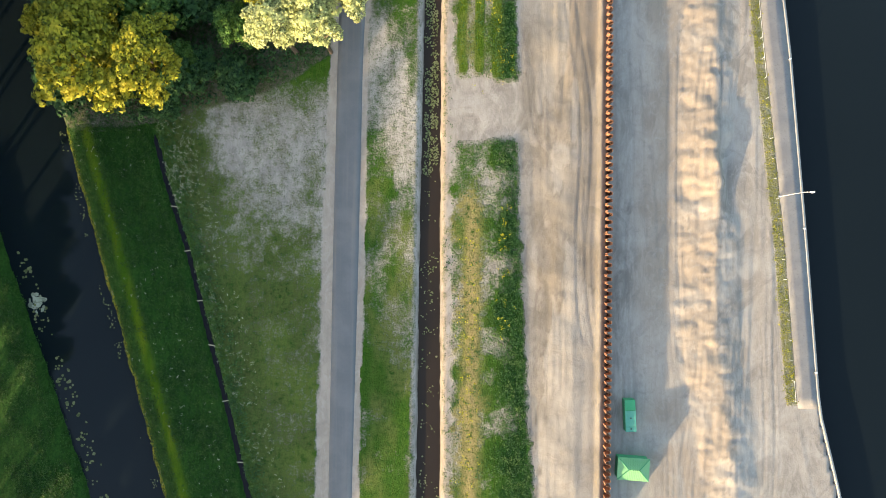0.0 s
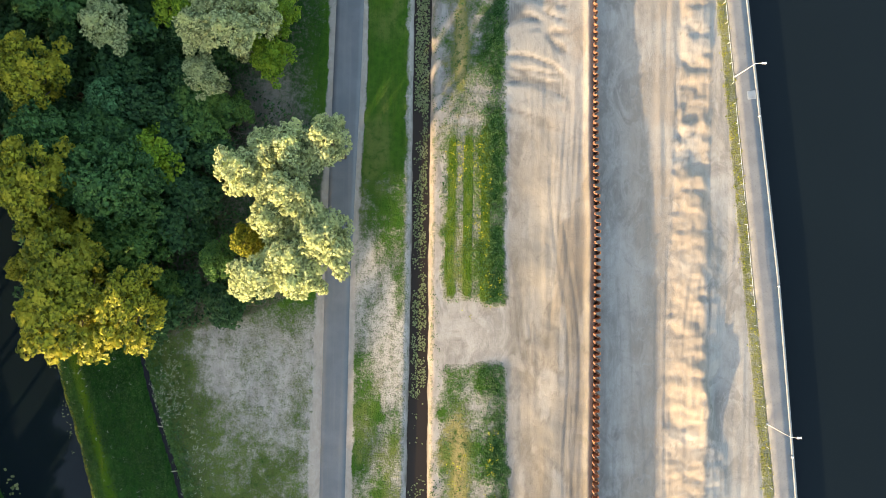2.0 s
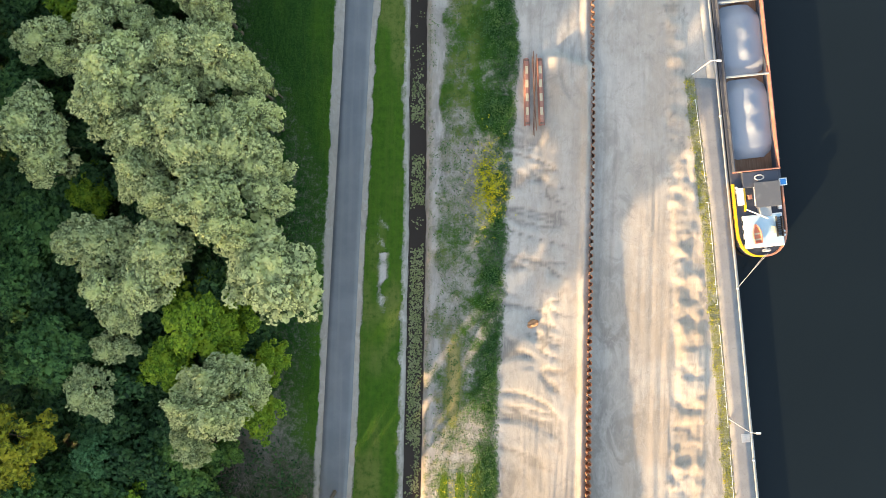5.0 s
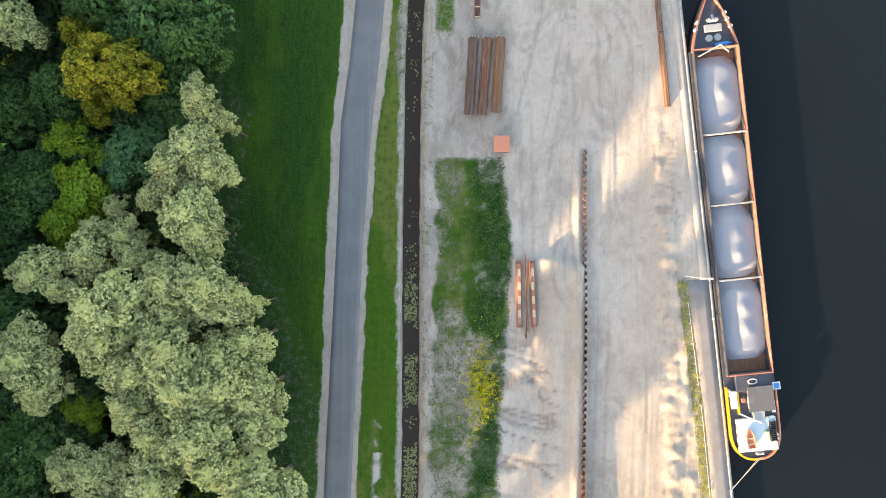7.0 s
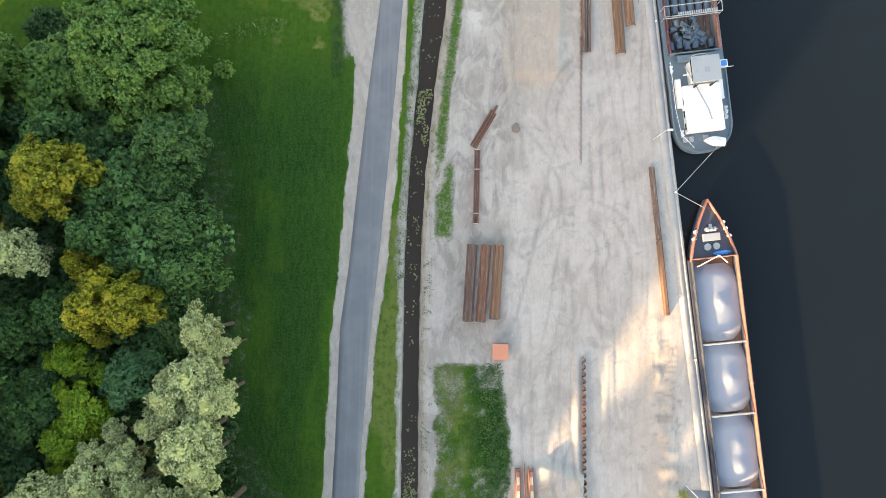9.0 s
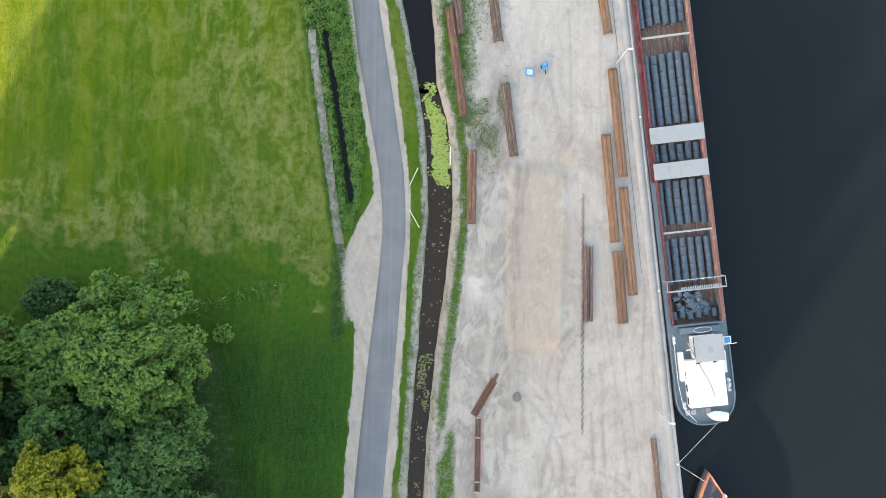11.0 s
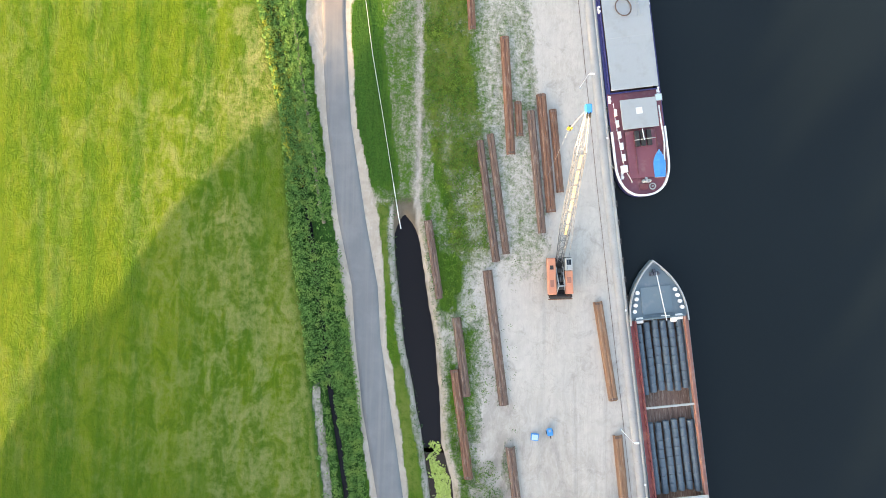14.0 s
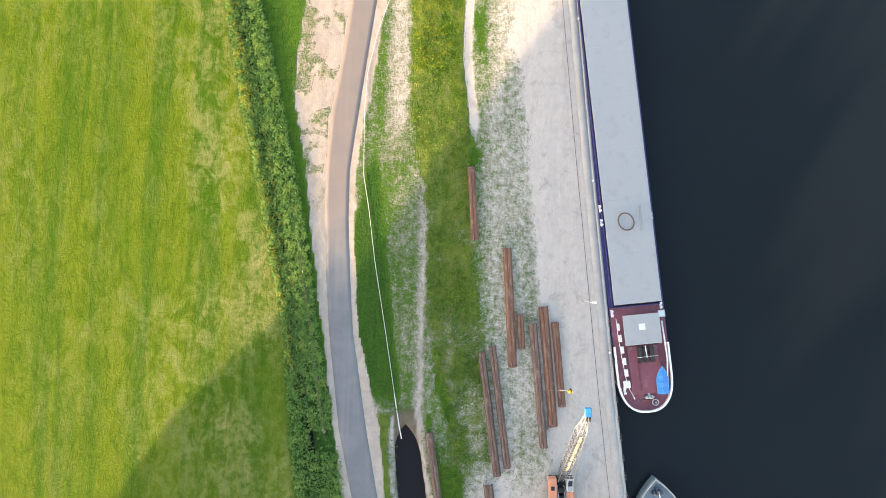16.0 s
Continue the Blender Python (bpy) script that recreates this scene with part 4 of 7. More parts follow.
walkway = strip("pavement", walk_l, lambda y: quay_x(y) - 0.505, -26.4, 131.5, 0.03, 2.0, M_WALK, 3, thick=0.2)
tagged(walkway, "grey concrete quayside walkway", "pavement", kind="structure")
coping = strip("quay_edge", lambda y: quay_x(y) - 1.9, lambda y: quay_x(y) - 0.505, 131.55, 398, 0.03, 4.0, M_CONCRETE, 2, thick=0.2)
tagged(coping, "pale concrete strip along the quay", "pavement", kind="structure")


# ---------------------------------------------------------------- trees
def leaf_cloud(centres, radii, knob, leaves, size, rng, dense=1.0):
    """Small leaves in tufts that cover rounded lobes, over a leafy core in each lobe."""
    pts, nrm, sizes = [], [], []
    for c, r in zip(centres, radii):
        k = max(9, int(dense * 7.4 * (r / (knob * 1.55)) ** 2))
        d = rng.normal(size=(k, 3))
        d[:, 2] = np.abs(d[:, 2]) * 1.1 - 0.35
        d /= np.linalg.norm(d, axis=1)[:, None]
        sub = d * (r * (0.74 + 0.34 * rng.rand(k)))[:, None] * [1, 1, 0.85] + c
        sr = knob * (0.6 + 0.7 * rng.rand(k))
        e = rng.normal(size=(k, leaves, 3)) + d[:, None, :] * 0.9 + np.array([0, 0, 0.5])
        e /= np.linalg.norm(e, axis=2)[..., None]
        pts.append((sub[:, None, :] + e * (sr[:, None] * (0.6 + 0.5 * rng.rand(k, leaves)))[..., None]).reshape(-1, 3))
        nrm.append(e.reshape(-1, 3))
        sizes.append(np.full(k * leaves, size))
        q = rng.normal(size=(18, 3))
        q /= np.linalg.norm(q, axis=1)[:, None]
        pts.append(q * r * 0.6 + c), nrm.append(q), sizes.append(np.full(18, r * 0.45))
    p, n, s = np.concatenate(pts), np.concatenate(nrm), np.concatenate(sizes)
    n = n + rng.normal(size=n.shape) * 0.38 + np.array([0, 0, 0.55])
    n /= np.linalg.norm(n, axis=1)[:, None]
    t = np.cross(n, rng.normal(size=n.shape))
    t /= np.linalg.norm(t, axis=1)[:, None] + 1e-9
    b = np.cross(n, t)
    s = s[:, None] * (0.65 + 0.7 * rng.rand(len(p)))[:, None]
    v = np.stack([p - t * s, p + t * s * 0.6 - b * s * 0.7, p + t * s * 0.7 + b * s * 0.6], 1).reshape(-1, 3)
    return v, np.arange(len(v)).reshape(-1, 3)


def make_tree(seed, radius, tall, lobes, lobe, knob, leaves, leaf, material, label, ragged=0.3, dense=1.0, deep=0.9):
    """Tapered trunk, limbs and a crown of rounded leafy lobes; the base is at the origin."""
    rng = np.random.RandomState(seed)
    ob = thing("tree", pose(0, 0, 0), label, "tree", "trees of the wood")
    bm = bmesh.new()
    tube(bm, (0, 0, -0.4), (0.1, 0.1, tall * 0.6), 0.02 * tall, 0.01 * tall, 9)
    cs, rs = [], []
    for k in range(lobes):
        f = math.sqrt((k + 0.5) / lobes)
        a = k * 2.39996 + rng.rand() * 0.9
        r = radius * lobe * (0.7 + 0.6 * rng.rand())
        rad = (radius - r * 0.8) * f * (1.05 + (rng.rand() - 0.5) * ragged) * (1 + 0.35 * ragged * math.sin(2 * a + seed) + 0.15 * ragged * math.sin(3 * a + 2 * seed))
        z = tall - r - radius * deep * f**2.4 - rng.rand() * radius * 0.42
        cs.append((math.cos(a) * rad, math.sin(a) * rad, z)), rs.append(r)
    for k in range(lobes // 5):
        a, f = rng.rand() * 6.28, 0.45 + 0.4 * rng.rand()
        cs.append((math.cos(a) * radius * f, math.sin(a) * radius * f, tall - radius * (1.05 + 0.8 * rng.rand()))), rs.append(radius * lobe)
    for k in range(5):
        a = k * 1.2566 + rng.rand()
        cs.append((math.cos(a) * radius * 0.2, math.sin(a) * radius * 0.2, tall * (0.28 + 0.3 * rng.rand()))), rs.append(radius * 0.27)
    for k in range(0, len(cs), 3):
        c = cs[k]
        h = tall * (0.3 + 0.25 * rng.rand())
        tube(bm, (0.05, 0.05, h), (c[0] * 0.85, c[1] * 0.85, c[2] - 0.2), 0.008 * tall, 0.003 * tall, 5)
    part("trunk", bm, M_BARK, ob, "grey-brown bark")
    v, f = leaf_cloud(np.array(cs), np.array(rs), knob, leaves, leaf, rng, dense)
    mesh_from("crown", v, f, material, ob)
    return ob


SIZE = {"F": (8.0, 25.0), "B": (13.0, 22.0), "W": (4.0, 20.0), "D": (6.0, 17.0), "T": (5.0, 15.0), "O": (6.0, 15.0), "Y": (5.0, 18.0), "G": (5.0, 15.0), "L": (4.0, 7.0), "U": (5.0, 14.0)}


def trees_of(kind, seeds, *rest, **more):
    return [make_tree(k, *SIZE[kind], *rest, **more) for k in seeds]


KINDS = {
    "W": trees_of("W", (11, 12, 13), 25, 0.25, 0.29, 7, 0.2, M_WILLOW, "willow with dense grey-green billowing crown", ragged=0.45),
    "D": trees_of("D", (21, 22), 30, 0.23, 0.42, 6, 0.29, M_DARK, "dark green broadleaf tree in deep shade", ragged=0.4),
    "T": trees_of("T", (25,), 30, 0.21, 0.36, 6, 0.27, M_TEAL, "blue-green broadleaf tree inside the wood", ragged=0.4),
    "O": trees_of("O", (31, 32), 32, 0.22, 0.42, 6, 0.29, M_OAK, "spreading green oak with a lumpy crown", ragged=0.35),
    "Y": trees_of("Y", (41, 42), 34, 0.20, 0.34, 6, 0.25, M_LIME, "yellow-green leafy tree at the wood's edge", ragged=0.45),
    "G": trees_of("G", (45, 46), 34, 0.20, 0.34, 6, 0.25, M_FRESH, "fresh green leafy tree between willows", ragged=0.45),
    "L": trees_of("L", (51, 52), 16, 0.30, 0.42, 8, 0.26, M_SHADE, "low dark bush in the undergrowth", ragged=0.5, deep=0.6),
    "B": trees_of("B", (71,), 110, 0.135, 0.46, 9, 0.28, M_OAK, "large spreading oak beside the meadow", deep=0.55),
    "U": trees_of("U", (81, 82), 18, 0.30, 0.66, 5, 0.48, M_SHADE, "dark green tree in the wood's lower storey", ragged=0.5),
    "F": trees_of("F", (61,), 16, 0.33, 1.1, 6, 0.95, M_OAK, "tall leafy tree in the row beyond"),
}
WOOD = (
    "W-18.7,57.1,3.7,21 W-24.0,56.0,3.6,20.5 W-28.2,55.6,3.4,20 W-32.2,52.3,3.8,20 W-24.8,48.9,4.2,21 W-27.2,44.8,3.6,20 W-18.4,42.3,4.7,21 W-23.7,38.9,4.3,20",
    "W-29.4,35.9,4.7,19 W-23.1,36.0,3.6,18.5 Y-32.4,41.4,2.5,15 O-38.7,38.4,3.3,12 L-39.0,30.8,4.3,6 L-43.7,42.0,2.9,7 L-47.3,32.6,3.9,6 W-35.4,79.5,4.5,18",
    "W-34.5,74.4,4.7,20 W-40.1,75.3,3.3,17 W-29.6,78.2,2.8,15 W-39.9,68.4,3.7,15 W-55.8,76.5,4.0,15 D-63.9,81.9,7.4,16 T-56.6,65.4,3.8,14 G-49.8,56.2,4.5,11.5",
    "O-43.3,63.8,6.5,10 O-36.8,64.8,4.3,7 Y-66.7,67.7,5.3,20 Y-63.7,44.0,5.9,21 Y-65.0,50.0,4.7,20 Y-67.4,36.9,4.7,20 D-52.9,49.4,6.1,20 D-58.9,51.8,5.1,18",
    "O-54.3,41.6,5.6,19.5 Y-59.4,30.2,5.3,20.5 Y-64.4,29.8,3.6,19 Y-50.3,30.7,4.2,18 Y-56.5,26.6,3.7,18 O-47.9,33.6,4.6,12 L-52.6,25.4,4.0,7 Y-59.0,36.6,4.7,20",
    "D-65.6,57.9,5.7,16 D-59.1,58.5,5.3,15 D-52.4,53.3,5.0,13 L-47.7,46.3,5.7,8 L-54.2,62.4,5.7,8 L-52.9,70.1,5.7,8 L-49.2,75.0,4.7,8 G-30.3,72.5,3.3,11.5",
    "L-66.8,72.6,5.6,9 W-26.5,96.4,7.4,20 W-28.0,108.5,4.4,19 W-31.1,115.6,5.0,20.5 W-38.5,114.9,5.9,22 W-35.6,107.1,5.3,23.5 W-33.0,102.5,3.7,22.5 W-43.2,107.4,4.0,20.5",
    "W-47.1,115.5,4.6,20 W-43.7,99.6,5.3,19 W-46.6,94.1,4.5,18 W-53.5,100.8,5.3,18.5 W-52.8,93.6,4.0,17 W-51.0,88.9,3.3,16 W-58.8,99.6,3.6,17 W-52.9,83.6,3.0,14",
    "W-63.9,117.3,5.0,20 W-61.8,112.5,4.1,19 G-39.9,87.4,5.7,18.5 G-44.6,80.7,5.2,17.5 G-35.8,87.1,4.0,16.5 G-59.2,108.5,4.3,14.5 D-68.7,101.0,6.1,13 D-70.1,92.8,5.6,12",
    "L-63.0,92.4,5.6,9 L-43.9,93.8,4.7,9 L-52.9,105.9,4.7,9 L-35.5,84.6,5.7,8 L-61.9,121.8,6.6,9 G-29.3,80.9,2.8,10.5 W-38.0,158.2,3.4,18 W-35.5,155.4,2.1,16",
    "W-38.9,151.4,4.4,19 W-41.8,147.9,3.9,18 W-35.8,147.7,3.7,18 W-38.9,141.1,4.8,20 W-37.2,137.9,4.0,19 W-44.9,143.7,2.9,17 W-51.9,141.3,2.5,15 W-55.0,138.2,2.4,15",
    "W-49.9,136.8,3.1,16 W-54.6,133.9,4.4,18 W-62.7,131.7,4.2,18 W-59.8,128.9,3.1,17 W-47.3,133.8,3.6,18 W-50.3,125.4,6.0,22 W-50.2,121.3,4.6,22 W-41.5,129.7,4.8,21",
    "W-35.1,129.0,5.1,21 W-31.6,126.4,3.2,18 W-29.7,126.7,1.7,16 W-40.6,119.5,5.4,22 W-45.6,116.7,4.6,21 W-32.6,118.7,4.5,21 W-29.5,121.0,3.4,18 W-28.2,112.7,4.4,19",
    "W-34.9,114.3,4.4,22.5 W-46.5,111.1,4.0,20 W-64.0,119.0,4.6,19 W-40.4,125.6,4.2,20 G-61.5,138.8,5.3,18 G-58.3,145.0,4.5,18.5 G-61.1,152.8,4.3,18.5 T-50.0,150.4,7.2,17",
    "Y-52.6,160.9,4.9,21 Y-48.4,162.6,2.9,20 D-68.9,144.5,5.3,14 D-68.4,124.7,5.4,13 L-62.4,116.2,5.6,9 L-49.5,141.9,5.6,9 L-40.3,134.6,3.8,8 L-61.7,127.5,5.6,9",
    "L-39.2,138.6,2.9,6 Y-65.1,179.0,6.2,22 Y-61.0,182.4,4.0,21 Y-57.6,168.8,4.3,22 Y-53.0,162.4,3.2,22 Y-55.6,157.4,3.4,19 Y-49.6,161.3,2.4,19 D-45.6,171.3,7.4,19",
    "D-40.3,168.0,4.5,16 D-51.4,181.1,6.6,18 D-44.1,188.1,5.7,17 D-64.9,188.4,5.1,17 W-67.5,169.9,3.9,18 D-62.7,160.7,4.4,14 D-45.1,159.7,5.0,13 D-54.4,173.4,5.1,17",
    "D-50.9,151.4,4.5,12 L-71.5,163.3,4.6,9 D-71.0,157.4,4.5,12 L-51.5,162.9,5.6,8 B-50.7,202.6,13.1,22 O-66.5,198.6,7.7,20 O-48.2,189.6,6.7,15 O-60.6,182.0,5.0,17",
    "D-57.5,186.5,5.3,14 D-42.4,174.7,5.2,16 O-67.3,189.1,6.2,15 L-71.0,209.3,5.6,9 L-49.7,180.9,5.6,9",
)
used = {k: 0 for k in KINDS}
first = set()


def stand(kind, x, y, r, tall):
    rng = random.Random(int(x * 71 + y * 131))
    protos = KINDS[kind]
    ob = protos[used[kind] % len(protos)]
    used[kind] += 1
    r0, h0 = SIZE[kind]
    s = r * {"B": 0.9, "F": 1.0, "W": 1.06, "Y": 1.18, "G": 1.18}.get(kind, 1.02) / r0
    a = 0.92 + 0.17 * rng.random()
    m = pose(x, y, float(height(x, y)) - 0.1, 0, 0, rng.random() * 360) @ Matrix.Diagonal((s * a, s / a, tall / h0, 1))
    if ob.name in first:
        return copy_thing(ob, m)
    first.add(ob.name)
    ob.matrix_basis = m
    return ob


for group_text in WOOD:
    for item in group_text.split():
        stand(item[0], *(float(v) for v in item[1:].split(",")))

# lower storey between the tall crowns
rng = random.Random(8)
for k in range(26):
    for i in range(9):
        x, y = -79 + 6.6 * i + rng.uniform(-2, 2), 30 + 6.7 * k + rng.uniform(-2, 2)
        clearing = math.hypot(x + 32, (y - 67) * 0.8) < 9 or (y < 62 and x > -36) or (y < 46 and x > -46) or x < float(side_r(y)) + 4
        if x < float(forest_e(y)) - 8.5 and not clearing and y < 194:
            stand("U", x, y, 3.6 + 1.4 * rng.random(), 10 + 4.5 * rng.random() - 3.0 * (x > float(forest_e(y)) - 9))

# unseen trees added west of the wood and side canal, to cast shade
rng = random.Random(5)
for k in range(46):
    y = 60 + 145 * ((k * 0.618) % 1.0)
    x = -80 - rng.random() * min(45.0, 26 + (205 - y) * 0.5)
    x = max(x, -101 + 0.685 * (y - 201))
    stand("F", x, y, 7 + 2 * rng.random(), (17 if y > 170 else 31 if y < 125 else 27) + 3 * rng.random())
for k in range(1, 8):
    stand("F" if k < 6 else "O", -108 + k * 5.0, 201 - 1.5 * (k % 2) - 1.2 * (7 - k) * 0.5, 6.5, 16.5 + 1.25 * k)
# extra-tall unseen trees, added to shade the willows, the oak and the quay
stand("F", -86, 81, 7.0, 38.0)
for k in range(13):
    stand("F", -104 - 3 * (k % 2), -26 + 7.2 * k, 6.5, 41.0 + k % 3)
for k in range(3):
    stand("F", -124 + 7 * k, 152 - 4.5 * k, 7.0, 43.0)
for k in range(-1, 3):
    stand("F", -88 + 6.6 * k, 158 - 4.5 * k, 7.0, 33.0 + k % 2)
for k in range(20):
    x, y = -99 - rng.random() * 9, -158 + k * 6.2
    stand("F", x, y, 6 + 2 * rng.random(), 17 + 7 * rng.random())


# ---------------------------------------------------------------- sheet pile wall
def make_sheet_wall():
    ob = thing("sheet_pile_wall", pose(0, 0, 0), "rusty zigzag sheet pile wall standing in sand", "retaining wall")
    z_shape = [(-0.62, -0.4), (-0.32, -0.4), (-0.12, 0.4), (0.32, 0.4), (0.52, -0.4), (0.62, -0.4)]
    bm = bmesh.new()
    lo0 = [bm.verts.new((x, y, -4.2)) for y, x in z_shape]
    lo1 = [bm.verts.new((x + 0.12, y, -4.2)) for y, x in z_shape]
    hi0 = [bm.verts.new((x, y, 0)) for y, x in z_shape]
    hi1 = [bm.verts.new((x + 0.12, y, 0)) for y, x in z_shape]
    for k in range(len(z_shape) - 1):
        bm.faces.new((lo0[k + 1], lo0[k], hi0[k], hi0[k + 1]))
        bm.faces.new((lo1[k], lo1[k + 1], hi1[k + 1], hi1[k]))
        bm.faces.new((hi0[k + 1], hi0[k], hi1[k], hi1[k + 1]))
    me = bpy.data.meshes.new("pile")
    bm.to_mesh(me)
    bm.free()
    me.materials.append(M_WALLPILE)
    rng = random.Random(9)
    y = -50.0
    while y < 230:
        gap = 153.5 < y < 187.5
        if not gap:
            low = y > 187
            if rng.random() < (0.98 if y > 128 else 2):
                o = new("pile", me)
                o.parent = ob
                top = float(np.interp(y, (-50, 25, 60, 100, 128, 135), (3.2, 3.2, 2.3, 1.5, 1.5, 0.8)))
                o.matrix_basis = pose(float(wall_x(y)), y, (0.25 if low else top) + rng.uniform(-0.08, 0.1), 0, rng.uniform(-1.5, 1.5), rng.uniform(-2, 2)) @ Matrix.Diagonal((0.4 if low else float(np.interp(y, (50, 90), (1, 0.62))), 1, 1, 1))
        y += 1.24
    return ob


make_sheet_wall()


# ---------------------------------------------------------------- vessels
def outline(length, width, stern, bow, power=2.0, steps=14, inset=0.0):
    """Plan of a barge hull, stern at y=0: counter-clockwise from the stern's middle."""
    h = width / 2 - inset
    right = []
    for k in range(steps + 1):
        a = k / steps * math.pi / 2
        right.append((h * math.sin(a) ** 0.8, stern - (stern - inset) * math.cos(a) ** 0.9))
    for k in range(1, 24):
        right.append((h, stern + (length - bow - stern) * k / 24))
    for k in range(steps + 1):
        f = k / steps
        right.append((h * (1 - f**power), length - bow + (bow - inset * 1.6) * f))
    left = [(-x, y) for x, y in right[-2:0:-1]]
    return right + left


def clip_y(poly, lo, hi):
    """Keep the part of a convex-in-y outline between two y values."""
    out = []
    n = len(poly)
    for k in range(n):
        a, b = poly[k], poly[(k + 1) % n]
        for limit in (lo, hi):
            pass
        cuts = sorted({t for t in ((lo - a[1]) / (b[1] - a[1]) if b[1] != a[1] else -1, (hi - a[1]) / (b[1] - a[1]) if b[1] != a[1] else -1) if 0 < t < 1})
        if lo <= a[1] <= hi:
            out.append(a)
        for t in cuts:
            out.append((a[0] + (b[0] - a[0]) * t, a[1] + (b[1] - a[1]) * t))
    return out


def make_hull(ob, length, width, stern, bow, hold0, hold1, side, deck, power, hull_mat, deck_mat, side_left, side_right, floor_mat, coam_left, coam_right, coam_end, coam=0.9):
    """Hull with an open hold: bow and stern blocks, side decks, floor, coamings."""
    full = outline(length, width, stern, bow, power)
    h = width / 2
    bm = prism(clip_y(full, -1, hold0), -0.7, deck - 0.03)
    prism(clip_y(full, hold1, length + 1), -0.7, deck - 0.03, bm)
    box(bm, -h, hold0, -0.7, -h + side, hold1, deck - 0.03)
    box(bm, h - side, hold0, -0.7, h, hold1, deck - 0.03)
    part("hull", bm, hull_mat, ob)
    fore = outline(length, width, stern, bow, power, inset=0.12)
    part("fore_deck", prism(clip_y(fore, hold1 + 0.1, length + 1), deck - 0.03, deck), deck_mat, ob)
    part("aft_deck", prism(clip_y(fore, -1, hold0 - 0.1), deck - 0.03, deck), deck_mat, ob)
    part("side_deck", boxed(-h + 0.06, hold0, deck - 0.03, -h + side, hold1, deck + 0.01), side_left, ob)
    part("side_deck", boxed(h - side, hold0, deck - 0.03, h - 0.06, hold1, deck + 0.01), side_right, ob)
    part("hold_floor", boxed(-h + side, hold0, -0.6, h - side, hold1, 0.35), floor_mat, ob)
    t = 0.22
    for x0, x1, mat in ((-h + side - t, -h + side, coam_left), (h - side, h - side + t, coam_right)):
        bm = boxed(x0, hold0, deck, x1, hold1, deck + coam, 0.04)
        for k in range(int((hold1 - hold0) / 3)):
            y = hold0 + 1.5 + 3 * k
            xo = x0 - 0.14 if x0 < 0 else x1
            box(bm, xo, y - 0.06, deck, xo + 0.14, y + 0.06, deck + coam - 0.1)
        part("hold_coaming", bm, mat, ob)
    for y in (hold0 - t, hold1):
        part("hold_coaming", boxed(-h + side - t, y, deck, h - side + t, y + t, deck + coam, 0.04), coam_end, ob)


def bulwark(ob, length, width, stern, bow, power, lo, hi, z0, z1, mat, thick=0.22, label="", side=0):
    o = outline(length, width, stern, bow, power)
    i = outline(length, width, stern, bow, power, inset=thick)
    bm = bmesh.new()
    n = len(o)
    keep = [k for k in range(n) if lo <= o[k][1] <= hi and (side == 0 or o[k][0] * side >= -0.01)]
    for k in keep:
        j = (k + 1) % n
        if j not in keep:
            continue
        a = [bm.verts.new(p) for p in ((*o[k], z0), (*o[j], z0), (*o[j], z1), (*o[k], z1), (*i[k], z0), (*i[j], z0), (*i[j], z1), (*i[k], z1))]
        bm.faces.new((a[0], a[1], a[2], a[3])), bm.faces.new((a[3], a[2], a[6], a[7])), bm.faces.new((a[7], a[6], a[5], a[4]))
    bmesh.ops.remove_doubles(bm, verts=bm.verts, dist=0.002)
    return part("bulwark", bm, mat, ob, label)


def railing(ob, pts, z, high, mat, gap=1.5):
    bm = pipe([(x, y, z + high) for x, y in pts], 0.05)
    for (x0, y0), (x1, y1) in zip(pts, pts[1:]):
        d = math.hypot(x1 - x0, y1 - y0)
        for k in range(max(1, int(d / gap)) + 1):
            f = k / max(1, int(d / gap))
            tube(bm, (x0 + (x1 - x0) * f, y0 + (y1 - y0) * f, z), (x0 + (x1 - x0) * f, y0 + (y1 - y0) * f, z + high), 0.03, 0.03, 5)
    return part("railing", bm, mat, ob)


def bitts(ob, x, y, z, mat):
    bm = bmesh.new()
    for d in (-0.35, 0.35):
        tube(bm, (x, y + d, z), (x, y + d, z + 0.5), 0.16, 0.16, 10)
        tube(bm, (x, y + d, z + 0.5), (x, y + d, z + 0.58), 0.22, 0.2, 10)
    box(bm, x - 0.22, y - 0.65, z, x + 0.22, y + 0.65, z + 0.08)
    return part("bitts", bm, mat, ob)


def winch(ob, x, y, z, mat, s=1.0):
    bm = boxed(x - 0.9 * s, y - 0.35 * s, z, x + 0.9 * s, y + 0.35 * s, z + 0.18)
    for k in (-0.6, 0, 0.6):
        tube(bm, (x + (k - 0.2) * s, y, z + 0.5 * s), (x + (k + 0.2) * s, y, z + 0.5 * s), 0.38 * s, 0.38 * s, 12)
    tube(bm, (x - 1.1 * s, y, z + 0.5 * s), (x + 1.1 * s, y, z + 0.5 * s), 0.1, 0.1, 8)
    box(bm, x - 0.25 * s, y + 0.3 * s, z, x + 0.25 * s, y + 0.9 * s, z + 0.6 * s, 0.04)
    return part("winch", bm, mat, ob)


def disc(bm, x, y, z, r, high, sides=16):
    return tube(bm, (x, y, z), (x, y, z + high), r, r, sides)


